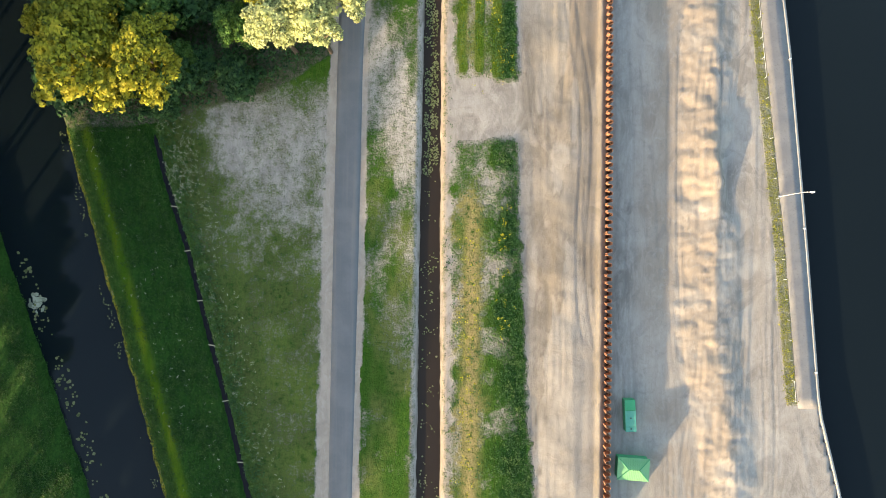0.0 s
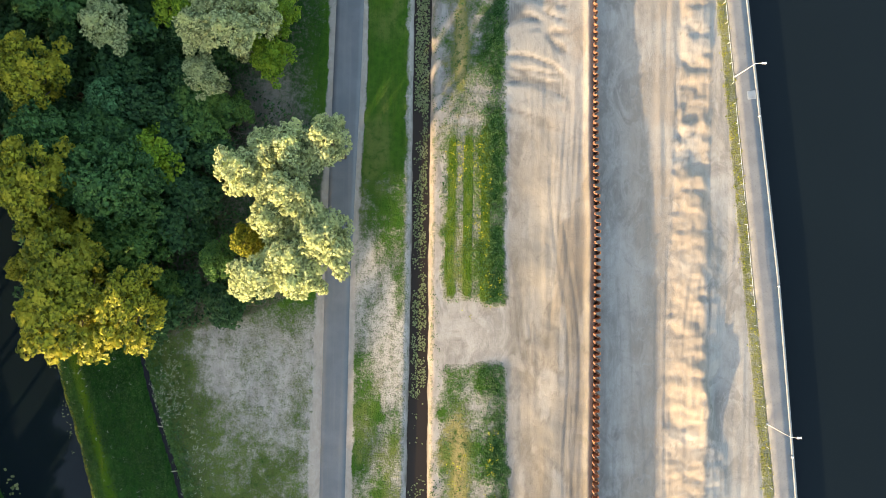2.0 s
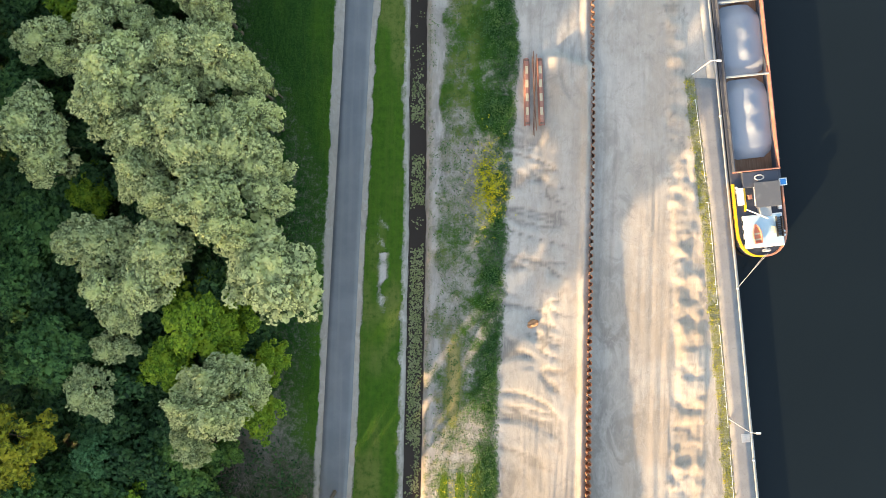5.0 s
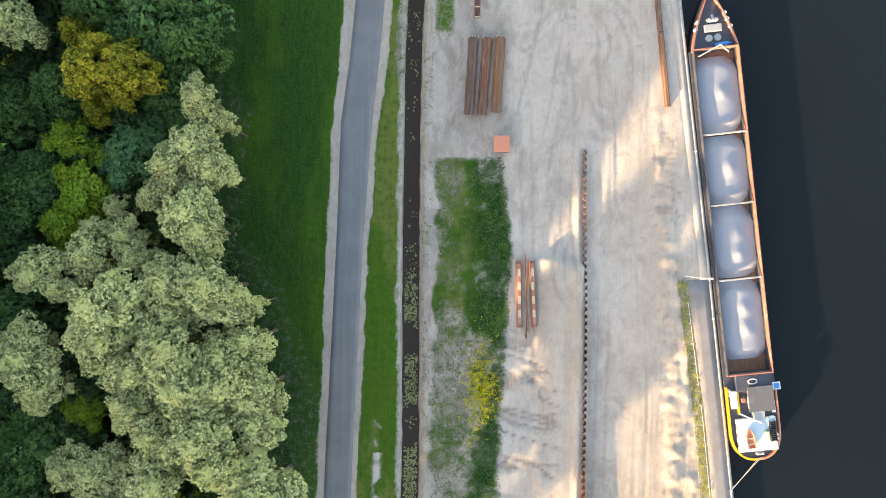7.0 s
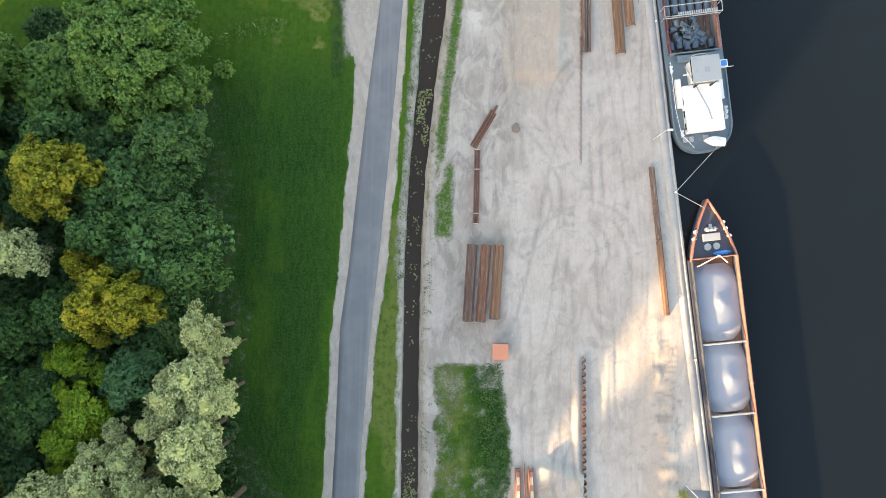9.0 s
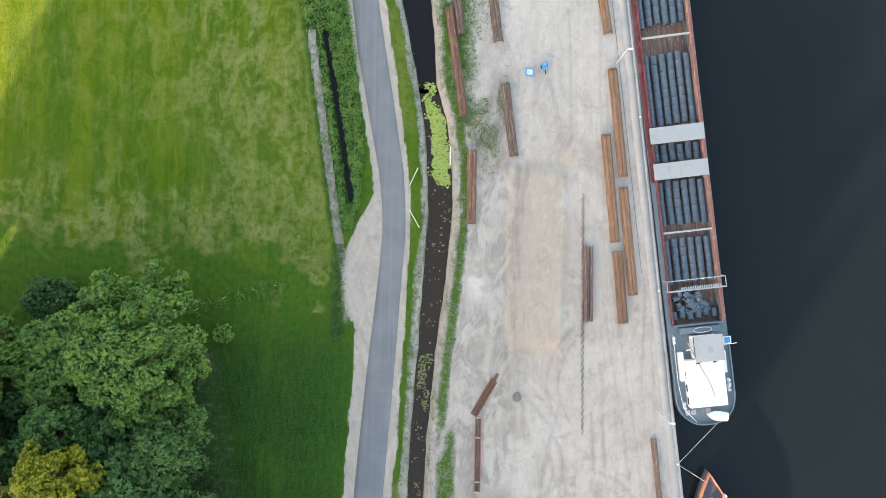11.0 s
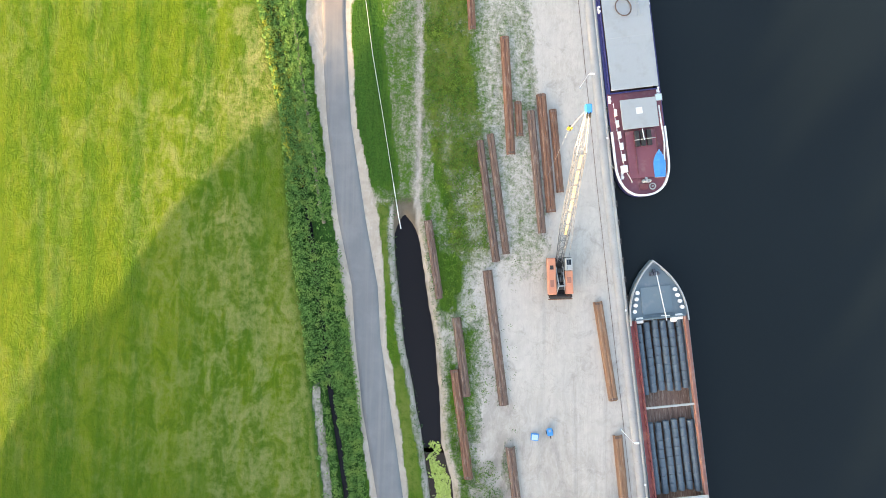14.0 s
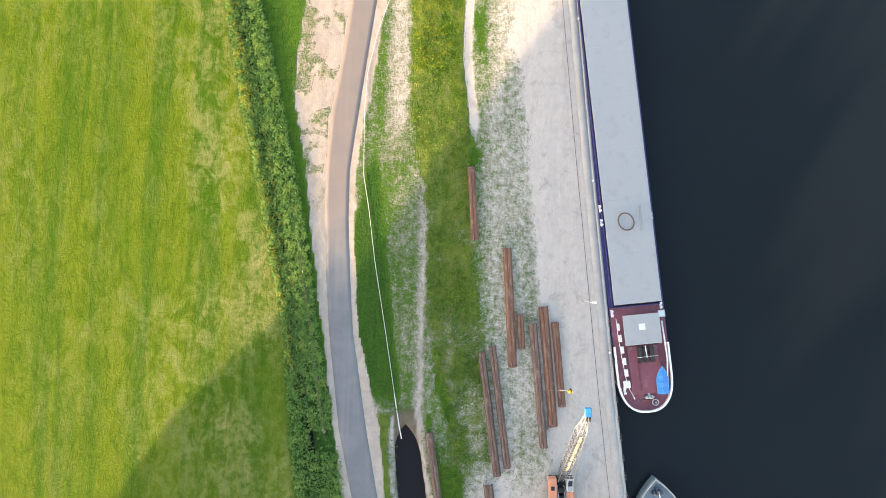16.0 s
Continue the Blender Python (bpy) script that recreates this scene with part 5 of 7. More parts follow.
def ring(bm, cx, cy, z, rx, ry, r, turn=0.0, n=22, m=6):
    c, s = math.cos(turn), math.sin(turn)
    rows = []
    for k in range(n):
        a = 2 * math.pi * k / n
        row = []
        for j in range(m):
            b = 2 * math.pi * j / m
            x, y = (rx + r * math.cos(b)) * math.cos(a), (ry + r * math.cos(b)) * math.sin(a)
            row.append(bm.verts.new((cx + x * c - y * s, cy + x * s + y * c, z + r * math.sin(b))))
        rows.append(row)
    for k in range(n):
        for j in range(m):
            bm.faces.new((rows[k][j], rows[(k + 1) % n][j], rows[(k + 1) % n][(j + 1) % m], rows[k][(j + 1) % m]))
    return bm


def small_boat(name, m, length, width, hull_mat, seat_mat, label, cover=None):
    """Open dinghy, stern at the origin."""
    ob = thing(name, m, label, "boat")
    secs = []
    for k in range(13):
        f = k / 12
        w = width / 2 * (1 - max(0, (f - 0.45) / 0.55) ** 2.2) * (0.86 + 0.14 * min(1, f * 3))
        secs.append((f * length, max(w, 0.03)))
    bm = bmesh.new()
    rows = []
    for y, w in secs:
        rows.append([bm.verts.new((x * w, y, z)) for x, z in ((-1, 0.62), (-0.9, 0.25), (-0.4, 0.0), (0.4, 0.0), (0.9, 0.25), (1, 0.62), (0.82, 0.62), (0.7, 0.25), (-0.7, 0.25), (-0.82, 0.62))])
    for a, b in zip(rows, rows[1:]):
        for j in range(10):
            i = (j + 1) % 10
            bm.faces.new((a[j], b[j], b[i], a[i]))
    bm.faces.new(rows[0][:6]), bm.faces.new(rows[0][6:] + [rows[0][0], rows[0][5]])
    part("hull", bm, hull_mat, ob)
    if cover:
        bm = bmesh.new()
        mid = [bm.verts.new((0.05 * math.sin(k * 2.1), y, 0.95 + 0.08 * math.sin(k * 1.7))) for k, (y, w) in enumerate(secs)]
        lo = [bm.verts.new((-w * 1.06, y, 0.6)) for y, w in secs]
        hi = [bm.verts.new((w * 1.06, y, 0.6)) for y, w in secs]
        for k in range(12):
            bm.faces.new((lo[k], mid[k], mid[k + 1], lo[k + 1])), bm.faces.new((mid[k], hi[k], hi[k + 1], mid[k + 1]))
        part("tarpaulin", bm, cover, ob)
    else:
        for f in (0.2, 0.5):
            w = width / 2 * 0.84
            part("thwart", boxed(-w, f * length - 0.14, 0.4, w, f * length + 0.14, 0.46, 0.01), seat_mat, ob)
    return ob


def place_on(base, x, y, z, rz=0.0):
    return base @ pose(x, y, z, 0, 0, rz)


# gravel barge
B1 = pose(55.35, 100.7, WATER_Z, 0, 0, 7.4)
D1 = 1.75
barge = thing("cargo_barge", B1, "moored river barge, dark hull, open hold of gravel", "barge")
L1, W1 = 81.9, 8.7
make_hull(barge, L1, W1, 5.2, 13.5, 15.2, 71.6, 0.62, D1, 1.75, M_DARKDECK, M_DARKDECK, M_DARKDECK, M_PINK, M_RUST_ORANGE, M_DARKDECK, M_PINK, M_PINK)
bulwark(barge, L1, W1, 5.2, 13.5, 1.75, 71, 90, D1 - 0.2, D1 + 0.75, M_PINK, 0.26, "faded red bow bulwark")
bulwark(barge, L1, W1, 5.2, 13.5, 1.75, -1, 14.5, D1 - 0.4, D1 + 0.45, M_YELLOWP, 0.30, "bright yellow stern bulwark", -1)
bulwark(barge, L1, W1, 5.2, 13.5, 1.75, -1, 14.5, D1 - 0.4, D1 + 0.45, M_ORANGE, 0.28, "red stern bulwark", 1)
for y in (31.6, 44.6, 56.9):
    part("cross_beam", boxed(-W1 / 2 + 0.62, y - 0.14, D1 + 0.35, W1 / 2 - 0.62, y + 0.14, D1 + 0.8, 0.03), M_HATCH, barge)
winch(barge, 0, 76.6, D1, M_GREY)
part("hatch", boxed(-1.5, 74.6, D1, 1.5, 75.9, D1 + 0.45, 0.06), M_HATCH, barge, "pale grey hatch box")
for x in (-0.75, 0.75):
    bm = bmesh.new()
    disc(bm, x, 73.6, D1, 0.62, 0.22), ring(bm, x, 73.6, D1 + 0.24, 0.5, 0.5, 0.1)
    part("cable_reel", bm, M_HATCH, barge)
part("mast_light", pipe([(-3.2, 70.4, D1 + 1.0), (0.6, 72.0, D1 + 1.3), (1.9, 70.6, D1 + 1.25)], 0.09), M_WHITE, barge, "white folded mast")
bm = boxed(-2.6, 12.2, D1, 3.5, 14.9, D1 + 0.7, 0.05)
part("engine_casing", bm, M_DARKDECK, barge)
bm = bmesh.new()
ring(bm, 0.2, 13.8, D1 + 0.78, 0.75, 0.42, 0.11)
part("rope_coil", bm, M_ROPE, barge)
part("wheelhouse", boxed(-0.7, 8.9, D1, 3.2, 12.6, D1 + 1.0, 0.05), M_WHITE, barge)
part("wheelhouse_roof", boxed(-0.95, 8.6, D1 + 1.0, 3.45, 12.95, D1 + 1.14, 0.04), M_SLATE, barge, "dark grey flat roof")
part("cabin", boxed(-3.2, 1.7, D1, 3.5, 7.4, D1 + 0.75, 0.08), M_WHITE, barge)
part("cabin_roof", boxed(-2.5, 1.9, D1 + 0.75, 3.3, 7.2, D1 + 0.82, 0.03), M_PALEBLUE, barge, "pale blue roof deck")
part("skylight", boxed(-0.3, 7.0, D1, 1.7, 8.7, D1 + 0.95, 0.05), M_HATCH, barge)
for y in (2.6, 4.2, 5.8):
    part("side_window", boxed(-3.24, y, D1 + 0.25, -3.19, y + 0.8, D1 + 0.6), M_GLASS, barge)
part("side_locker", boxed(-3.7, 9.3, D1, -2.6, 12.3, D1 + 0.6, 0.05), M_WHITE, barge)
part("side_stripe", boxed(-2.55, 8.2, D1, -2.25, 12.2, D1 + 0.5, 0.03), M_YELLOWP, barge)
part("deck_box", boxed(-1.9, 10.2, D1, -1.2, 11.0, D1 + 0.6, 0.08), M_PINK, barge)
part("deck_box", boxed(3.2, 8.0, D1, 3.8, 10.2, D1 + 0.5, 0.08), M_WHITE, barge)
bm = pipe([(-2.6, 8.5, D1 + 0.9), (-0.6, 7.4, D1 + 1.2), (0.9, 6.6, D1 + 1.0)], 0.11)
part("boarding_crane", bm, M_WHITE, barge)
winch(barge, 0.4, 1.1, D1, M_GREY, 0.7)
panel = part("signal_panel", boxed(3.6, 12.0, D1 + 0.6, 4.9, 13.3, D1 + 0.72, 0.02), M_WHITE, barge)
part("panel_face", boxed(3.78, 12.18, D1 + 0.72, 4.72, 13.12, D1 + 0.74), M_BLUE, panel, "bright blue square")
for x, y in ((-4.0, 12.0), (4.0, 3.8), (-3.1, 2.4), (3.8, 12.6)):
    bitts(barge, x * 0.93, y, D1, M_WHITE)
for x, y in ((-3.0, 75.2), (-2.6, 76.4), (3.0, 75.2), (2.55, 76.5), (2.2, 77.6)):
    bm = bmesh.new()
    disc(bm, x, y, D1, 0.3, 0.7)
    part("fender", bm, M_WHITE, barge)
small_boat("rowing_boat", place_on(B1, -1.2, 2.5, D1 + 0.82, 4), 3.3, 1.5, M_ORANGE, M_CREAM, "orange rowing boat stowed on the barge roof")
ob = thing("life_raft_rack", place_on(B1, 2.6, 3.4, D1 + 0.82), "grey tender rack with folded gear on barge roof", "rack")
bm = bmesh.new()
for k in range(9):
    box(bm, -0.35, k * 0.38, 0, 0.55, k * 0.38 + 0.12, 0.5)
box(bm, -0.4, -0.1, 0, -0.3, 3.4, 0.55), box(bm, 0.5, -0.1, 0, 0.6, 3.4, 0.55)
part("rack_frame", bm, M_BLACK, ob)
part("raft_canister", tube(bmesh.new(), (-0.9, 0.6, 0.35), (-0.9, 1.7, 0.35), 0.35, 0.35, 12), M_CREAM, ob)
small = thing("folded_tarpaulin", place_on(B1, 1.5, 72.35, D1), "crumpled bright blue tarpaulin on barge deck", "tarpaulin")
bm = bmesh.new()
bmesh.ops.create_icosphere(bm, subdivisions=3, radius=1.0)
for v in bm.verts:
    w = noise.noise(v.co * 2.1) * 0.35
    v.co = Vector((v.co.x * 1.5 * (1 + w), v.co.y * 0.42 * (1 + w), max(0.0, v.co.z) * 0.45 * (1 + w)))
part("sheet", bm, M_BLUE, small)


def make_gravel_heap(y0, y1, half, peaks, top):
    nx, ny = 22, int((y1 - y0) / 0.4)
    xs, ys = np.linspace(-half, half, nx), np.linspace(y0, y1, ny)
    gx, gy = np.meshgrid(xs, ys)
    e = np.minimum(gy - y0, y1 - gy) + 1.2 * (fbm(gx + 7, gy, 3.0, 9) - 0.5)
    z = top - 0.62 * (gx / half) ** 2 - 1.5 * (1 - step(e + 0.9 * (1 - (gx / half) ** 2), -0.3, 3.0)) + (fbm(gx + 31, gy, 1.6, 5) - 0.5) * 0.12
    for p in peaks:
        z = z + 0.42 * np.exp(-(((gy - p) / 1.3) ** 2 + ((gx - 0.4) / 1.0) ** 2))
    v = np.stack([gx, gy, z], -1).reshape(-1, 3)
    i = (np.arange(ny - 1)[:, None] * nx + np.arange(nx - 1)).ravel()
    return v, np.stack([i, i + 1, i + nx + 1, i + nx], 1)


for y0, y1, peaks in ((17.4, 31.4, (23, 26.5)), (31.8, 44.4, (36, 39.5)), (44.8, 56.7, (51,)), (57.1, 70.6, (64,))):
    ob = thing("gravel_heap", B1, "pale grey gravel heaped in the barge hold", "gravel", "gravel heaps in the hold")
    v, f = make_gravel_heap(y0, y1, W1 / 2 - 0.66, peaks, D1 + 0.1)
    mesh_from("gravel", v, f, M_GRAVEL, ob, True)

# coil barge
B2 = pose(44.6, 190.1, WATER_Z, 0, 0, 7.55)
D2 = 1.7
L2, W2 = 92.6, 10.1
barge = thing("cargo_barge", B2, "moored river barge carrying rows of steel coils", "barge")
make_hull(barge, L2, W2, 5.5, 11.0, 17.6, 82.4, 0.95, D2, 2.5, M_BLUEGREY, M_BLUEGREY, M_RED, M_PINK, M_RUST_DARK, M_RED, M_PINK, M_BLUEGREY)
part("side_deck", boxed(-W2 / 2 + 0.05, 17.6, D2 + 0.012, -W2 / 2 + 0.75, 42.5, D2 + 0.03), M_BLUEGREY, barge, "blue-grey painted side deck")
bulwark(barge, L2, W2, 5.5, 11.0, 2.5, 80.4, 99, D2 - 0.2, D2 + 0.6, M_HATCH, 0.2, "pale grey bow bulwark")
bulwark(barge, L2, W2, 5.5, 11.0, 2.5, -1, 17, D2 - 0.2, D2 + 0.5, M_BLUEGREY, 0.2)
for y in (33.6, 67.3):
    part("cross_beam", boxed(-W2 / 2 + 0.9, y - 0.16, D2 + 0.45, W2 / 2 - 0.9, y + 0.16, D2 + 0.85, 0.03), M_HATCH, barge)
for y in (44.2, 50.4):
    bm = boxed(-W2 / 2 + 0.45, y - 1.4, D2 + 0.95, W2 / 2 - 0.45, y + 1.4, D2 + 1.1, 0.03)
    for k in range(5):
        x = -W2 / 2 + 1.2 + k * (W2 - 2.4) / 4
        box(bm, x - 0.04, y - 1.38, D2 + 1.1, x + 0.04, y + 1.38, D2 + 1.13)
    part("hatch_cover", bm, M_HATCH, barge, "pale grey hatch cover")
bm = pipe([(-4.9, 23.6, D2 + 1.3), (4.9, 23.6, D2 + 1.3)], 0.09)
for y in (23.6, 25.4):
    tube(bm, (-4.9, y, D2 + 2.2), (4.9, y, D2 + 2.2), 0.08), tube(bm, (-4.9, y, D2), (-4.9, y, D2 + 2.2), 0.08), tube(bm, (4.9, y, D2), (4.9, y, D2 + 2.2), 0.08)
for x in (-4.9, 4.9):
    tube(bm, (x, 23.6, D2 + 2.2), (x, 25.4, D2 + 2.2), 0.08)
for k in range(18):
    box(bm, -2.6 + k * 0.38, 23.5, D2 + 2.1, -2.36 + k * 0.38, 24.2, D2 + 2.16)
part("hatch_gantry", bm, M_HATCH, barge, "light metal travelling gantry")
part("fore_hatch", boxed(-2.7, 83.2, D2, 2.6, 88.0, D2 + 0.2, 0.08), M_BLUEGREY, barge)
part("deck_locker", boxed(1.9, 81.6, D2, 2.9, 82.6, D2 + 0.6, 0.08), M_WHITE, barge, "white locker")
part("mast", pipe([(0.3, 90.4, D2 + 0.5), (1.0, 82.0, D2 + 1.1)], 0.09), M_WHITE, barge)
part("mast_arm", pipe([(0.2, 82.9, D2 + 1.0), (1.6, 82.8, D2 + 1.0)], 0.07), M_WHITE, barge)
winch(barge, 0, 90.2, D2, M_DARKDECK, 0.9)
for x in (-1, 1):
    for k in range(4):
        bm = bmesh.new()
        disc(bm, x * (4.1 - 0.28 * k), 84.0 + k * 1.05, D2, 0.33, 0.6)
        part("fender", bm, M_WHITE, barge, "white round fender")
    part("deck_locker", boxed(x * 3.4 - 0.6, 81.9, D2, x * 3.4 + 0.6, 82.9, D2 + 0.5, 0.1), M_WHITE, barge)
part("cabin", boxed(-3.1, 3.4, D2, 3.3, 11.6, D2 + 1.5, 0.1), M_WHITE, barge, "white aft cabin roof")
part("cabin_wing", boxed(-4.0, 8.0, D2, -3.1, 13.0, D2 + 0.9, 0.06), M_WHITE, barge)
part("cabin_wing", boxed(3.3, 8.8, D2, 4.0, 12.6, D2 + 0.9, 0.06), M_WHITE, barge)
for k in range(3):
    part("side_window", boxed(-3.14, 4.0 + k * 2.2, D2 + 0.5, -3.09, 5.2 + k * 2.2, D2 + 1.1), M_GLASS, barge)
part("wheelhouse", boxed(-1.6, 11.8, D2, 2.6, 15.6, D2 + 3.3, 0.06), M_WHITE, barge)
part("wheelhouse_window", boxed(-1.64, 12.0, D2 + 2.2, 2.64, 15.64, D2 + 2.9), M_GLASS, barge)
roof = part("wheelhouse_roof", boxed(-1.9, 11.5, D2 + 3.3, 2.9, 15.9, D2 + 3.45, 0.05), M_HATCH, barge, "pale grey wheelhouse roof")
part("roof_hatch", boxed(0.2, 13.0, D2 + 3.45, 1.1, 14.0, D2 + 3.5, 0.02), M_GREY, roof)
bm = bmesh.new()
for x in (-1.2, 1.6):
    disc(bm, x, 11.2, D2 + 1.5, 0.18, 0.9), tube(bm, (x - 0.4, 11.1, D2 + 2.4), (x + 0.4, 11.3, D2 + 2.4), 0.1)
part("exhaust", bm, M_BLACK, barge)
part("boom", pipe([(-2.6, 14.8, D2 + 2.2), (-1.0, 10.8, D2 + 2.3), (0.6, 7.0, D2 + 2.1), (1.0, 5.2, D2 + 2.0)], 0.11), M_GREY, barge, "grey lowered derrick boom")
part("boom_bracket", pipe([(-2.8, 13.4, D2 + 1.6), (-0.6, 13.5, D2 + 1.6)], 0.12), M_WHITE, barge)
panel = part("signal_panel", boxed(3.4, 13.9, D2 + 2.0, 4.7, 15.2, D2 + 2.1, 0.02), M_WHITE, barge)
part("panel_face", boxed(3.58, 14.08, D2 + 2.1, 4.52, 15.02, D2 + 2.12), M_BLUE, panel, "bright blue square")
part("panel_bar", pipe([(3.2, 13.8, D2 + 2.0), (5.6, 13.9, D2 + 2.0)], 0.06), M_WHITE, barge)
part("engine_casing", boxed(-3.2, 16.0, D2, 3.6, 17.1, D2 + 0.8, 0.05), M_BLUEGREY, barge)
for x in (-3.3, -2.3, 0.2):
    part("deck_box", boxed(x - 0.4, 2.0, D2, x + 0.4, 2.9, D2 + 0.5, 0.06), M_GREY, barge)
bm = bmesh.new()
ring(bm, 0.6, 16.5, D2 + 0.86, 1.5, 0.45, 0.08)
part("rope_coil", bm, M_ROPE, barge)
for x, y in ((-4.2, 15.0), (4.3, 7.0), (-3.6, 3.6), (4.2, 6.0)):
    bitts(barge, x, y, D2, M_WHITE)
railing(barge, [(-4.5, 16), (-4.55, 8), (-4.1, 3.4), (-2.2, 0.9)], D2 + 0.5, 0.5, M_WHITE)
small_boat("dinghy", place_on(B2, 3.2, 1.2, D2 + 0.35, 78), 3.6, 1.6, M_WHITE, M_GREY, "white dinghy stowed across the barge stern", M_WHITE)

bm = bmesh.new()
rows = []
for y, r in ((0.0, 0.25), (0.0, 0.50), (0.05, 0.55), (1.45, 0.55), (1.5, 0.50), (1.5, 0.25)):
    rows.append([bm.verts.new((r * math.cos(a), y, r * math.sin(a) + 0.55)) for a in (2 * math.pi * k / 14 for k in range(14))])
for a, b in zip(rows, rows[1:] + rows[:1]):
    for k in range(14):
        bm.faces.new((a[k], b[k], b[(k + 1) % 14], a[(k + 1) % 14]))
COIL = bpy.data.meshes.new("steel_coil")
bmesh.ops.recalc_face_normals(bm, faces=bm.faces)
bm.to_mesh(COIL)
bm.free()
COIL.materials.append(M_COIL)
rng = random.Random(3)


def put_coil(x, y, z, rz=0.0, rx=0.0, s=1.0):
    ob = tagged(new("steel_coil", COIL), "blue-grey steel coil lying in the barge hold", "coil", "coils in the hold")
    ob.matrix_basis = B2 @ pose(x, y, z, rx, 0, rz) @ Matrix.Scale(s, 4)


for y0, count, high in ((18.6, 1, 0.36), (24.6, 5, 0.36), (34.8, 5, 0.4), (45.9, 2, 0.4), (52.2, 8, 0.5), (69.6, 8, 0.5)):
    for c in range(6):
        y = y0 + rng.uniform(-0.3, 0.3)
        for k in range(count):
            put_coil(-3.5 + c * 1.40, y, high + rng.uniform(-0.02, 0.04), rng.uniform(-1.5, 1.5))
            y += 1.54
for k in range(24):
    put_coil(rng.uniform(-3.0, 3.0), rng.uniform(19.5, 23.2), 0.45 + 0.5 * rng.random(), rng.uniform(0, 180), rng.uniform(-35, 35), 0.85)

# hatch-covered barge
B3 = pose(31.15, 293.0, WATER_Z, 0, 0, 7.6)
D3 = 1.5
L3, W3 = 85.0, 9.5
barge = thing("cargo_barge", B3, "moored navy barge with closed grey hatch covers", "barge")
make_hull(barge, L3, W3, 6.2, 12.0, 18.6, 74.0, 0.7, D3, 2.0, M_NAVY, M_MAROON, M_NAVY, M_NAVY, M_RUST_DARK, M_NAVY, M_NAVY, M_NAVY, 0.5)
for k in range(6):
    y0 = 18.9 + k * 9.1
    up = 0.025 * (k % 2)
    bm = boxed(-W3 / 2 + 0.85, y0, D3 + 0.5 + up, W3 / 2 - 0.45, y0 + 9.2, D3 + 0.7 + up, 0.05)
    for j in range(4):
        y = y0 + 1.2 + j * 2.2
        box(bm, -W3 / 2 + 0.9, y, D3 + 0.7 + up, W3 / 2 - 0.5, y + 0.06, D3 + 0.72 + up)
    part("hatch_cover", bm, M_HATCH, barge, "pale grey aluminium hatch cover")
bm = bmesh.new()
ring(bm, -0.3, 33.2, D3 + 0.95, 1.3, 1.55, 0.11, 0.4)
part("rope_ring", bm, M_RUST_DARK, barge, "brown coiled hose ring")
bm = pipe([(2.0, 31.4, D3 + 0.95), (2.0, 36.0, D3 + 0.95)], 0.05)
tube(bm, (2.45, 31.4, D3 + 0.95), (2.45, 36.0, D3 + 0.95), 0.05)
for k in range(12):
    tube(bm, (2.0, 31.6 + k * 0.38, D3 + 0.95), (2.45, 31.6 + k * 0.38, D3 + 0.95), 0.035, 0.035, 5)
part("ladder", bm, M_GREY, barge)
bulwark(barge, L3, W3, 6.2, 12.0, 2.0, -1, 13.5, D3 - 0.2, D3 + 0.55, M_WHITE, 0.32, "white painted stern bulwark")
part("wheelhouse", boxed(-2.5, 12.2, D3, 3.2, 16.4, D3 + 0.9, 0.06), M_WHITE, barge)
roof = part("wheelhouse_roof", boxed(-2.8, 11.8, D3 + 0.9, 3.5, 17.0, D3 + 1.05, 0.08), M_HATCH, barge, "weathered grey wheelhouse roof")
part("roof_hatch", boxed(-0.2, 14.3, D3 + 1.05, 0.9, 15.4, D3 + 1.12, 0.02), M_WHITE, roof)
part("cabin", boxed(-2.4, 3.2, D3, 2.9, 11.6, D3 + 0.5, 0.1), M_MAROON, barge, "maroon aft cabin roof")
for x in (-0.9, 2.9):
    part("roof_rail", pipe([(x, 4.0, D3 + 0.6), (x, 11.0, D3 + 0.6)], 0.07), M_RED, barge)
for x in (-0.9, 0.1, 1.2):
    part("engine_vent", boxed(x, 8.7, D3 + 0.5, x + 0.75, 11.4, D3 + 1.1, 0.06), M_BLACK, barge)
part("mast", pipe([(0.4, 11.6, D3 + 1.4), (0.5, 9.6, D3 + 1.6)], 0.09), M_WHITE, barge)
part("mast_arm", pipe([(-1.2, 9.7, D3 + 1.6), (2.4, 9.8, D3 + 1.6)], 0.07), M_HATCH, barge)
railing(barge, [(-3.9, 16.6), (-3.9, 13.4), (-3.6, 9.0), (-3.2, 5.0), (-2.2, 2.6)], D3 + 0.3, 0.6, M_WHITE, 1.2)
for k in range(6):
    part("deck_box", boxed(-3.75 + 0.1 * k * (k < 5), 14.5 - k * 2.0, D3, -3.35 + 0.15 * k, 15.7 - k * 2.0, D3 + 0.62, 0.05), M_WHITE, barge)
part("side_coaming", pipe([(3.9, 15.5, D3 + 0.6), (4.15, 9.0, D3 + 0.6), (3.7, 5.0, D3 + 0.6)], 0.14), M_WHITE, barge)
winch(barge, 0.4, 2.6, D3, M_HATCH, 0.8)
bm = bmesh.new()
ring(bm, 1.4, 1.6, D3 + 0.15, 0.5, 0.5, 0.12), disc(bm, 1.4, 1.6, D3, 0.15, 0.4)
part("rope_reel", bm, M_HATCH, barge)
part("anchor_locker", boxed(-0.9, 1.2, D3, 0.6, 2.2, D3 + 0.3, 0.05), M_RED, barge)
panel = part("signal_panel", boxed(3.3, 16.2, D3 + 1.0, 4.5, 17.4, D3 + 1.1, 0.02), M_HATCH, barge)
part("panel_face", boxed(3.42, 16.32, D3 + 1.1, 4.38, 17.28, D3 + 1.12), M_PALEBLUE, panel, "pale blue square")
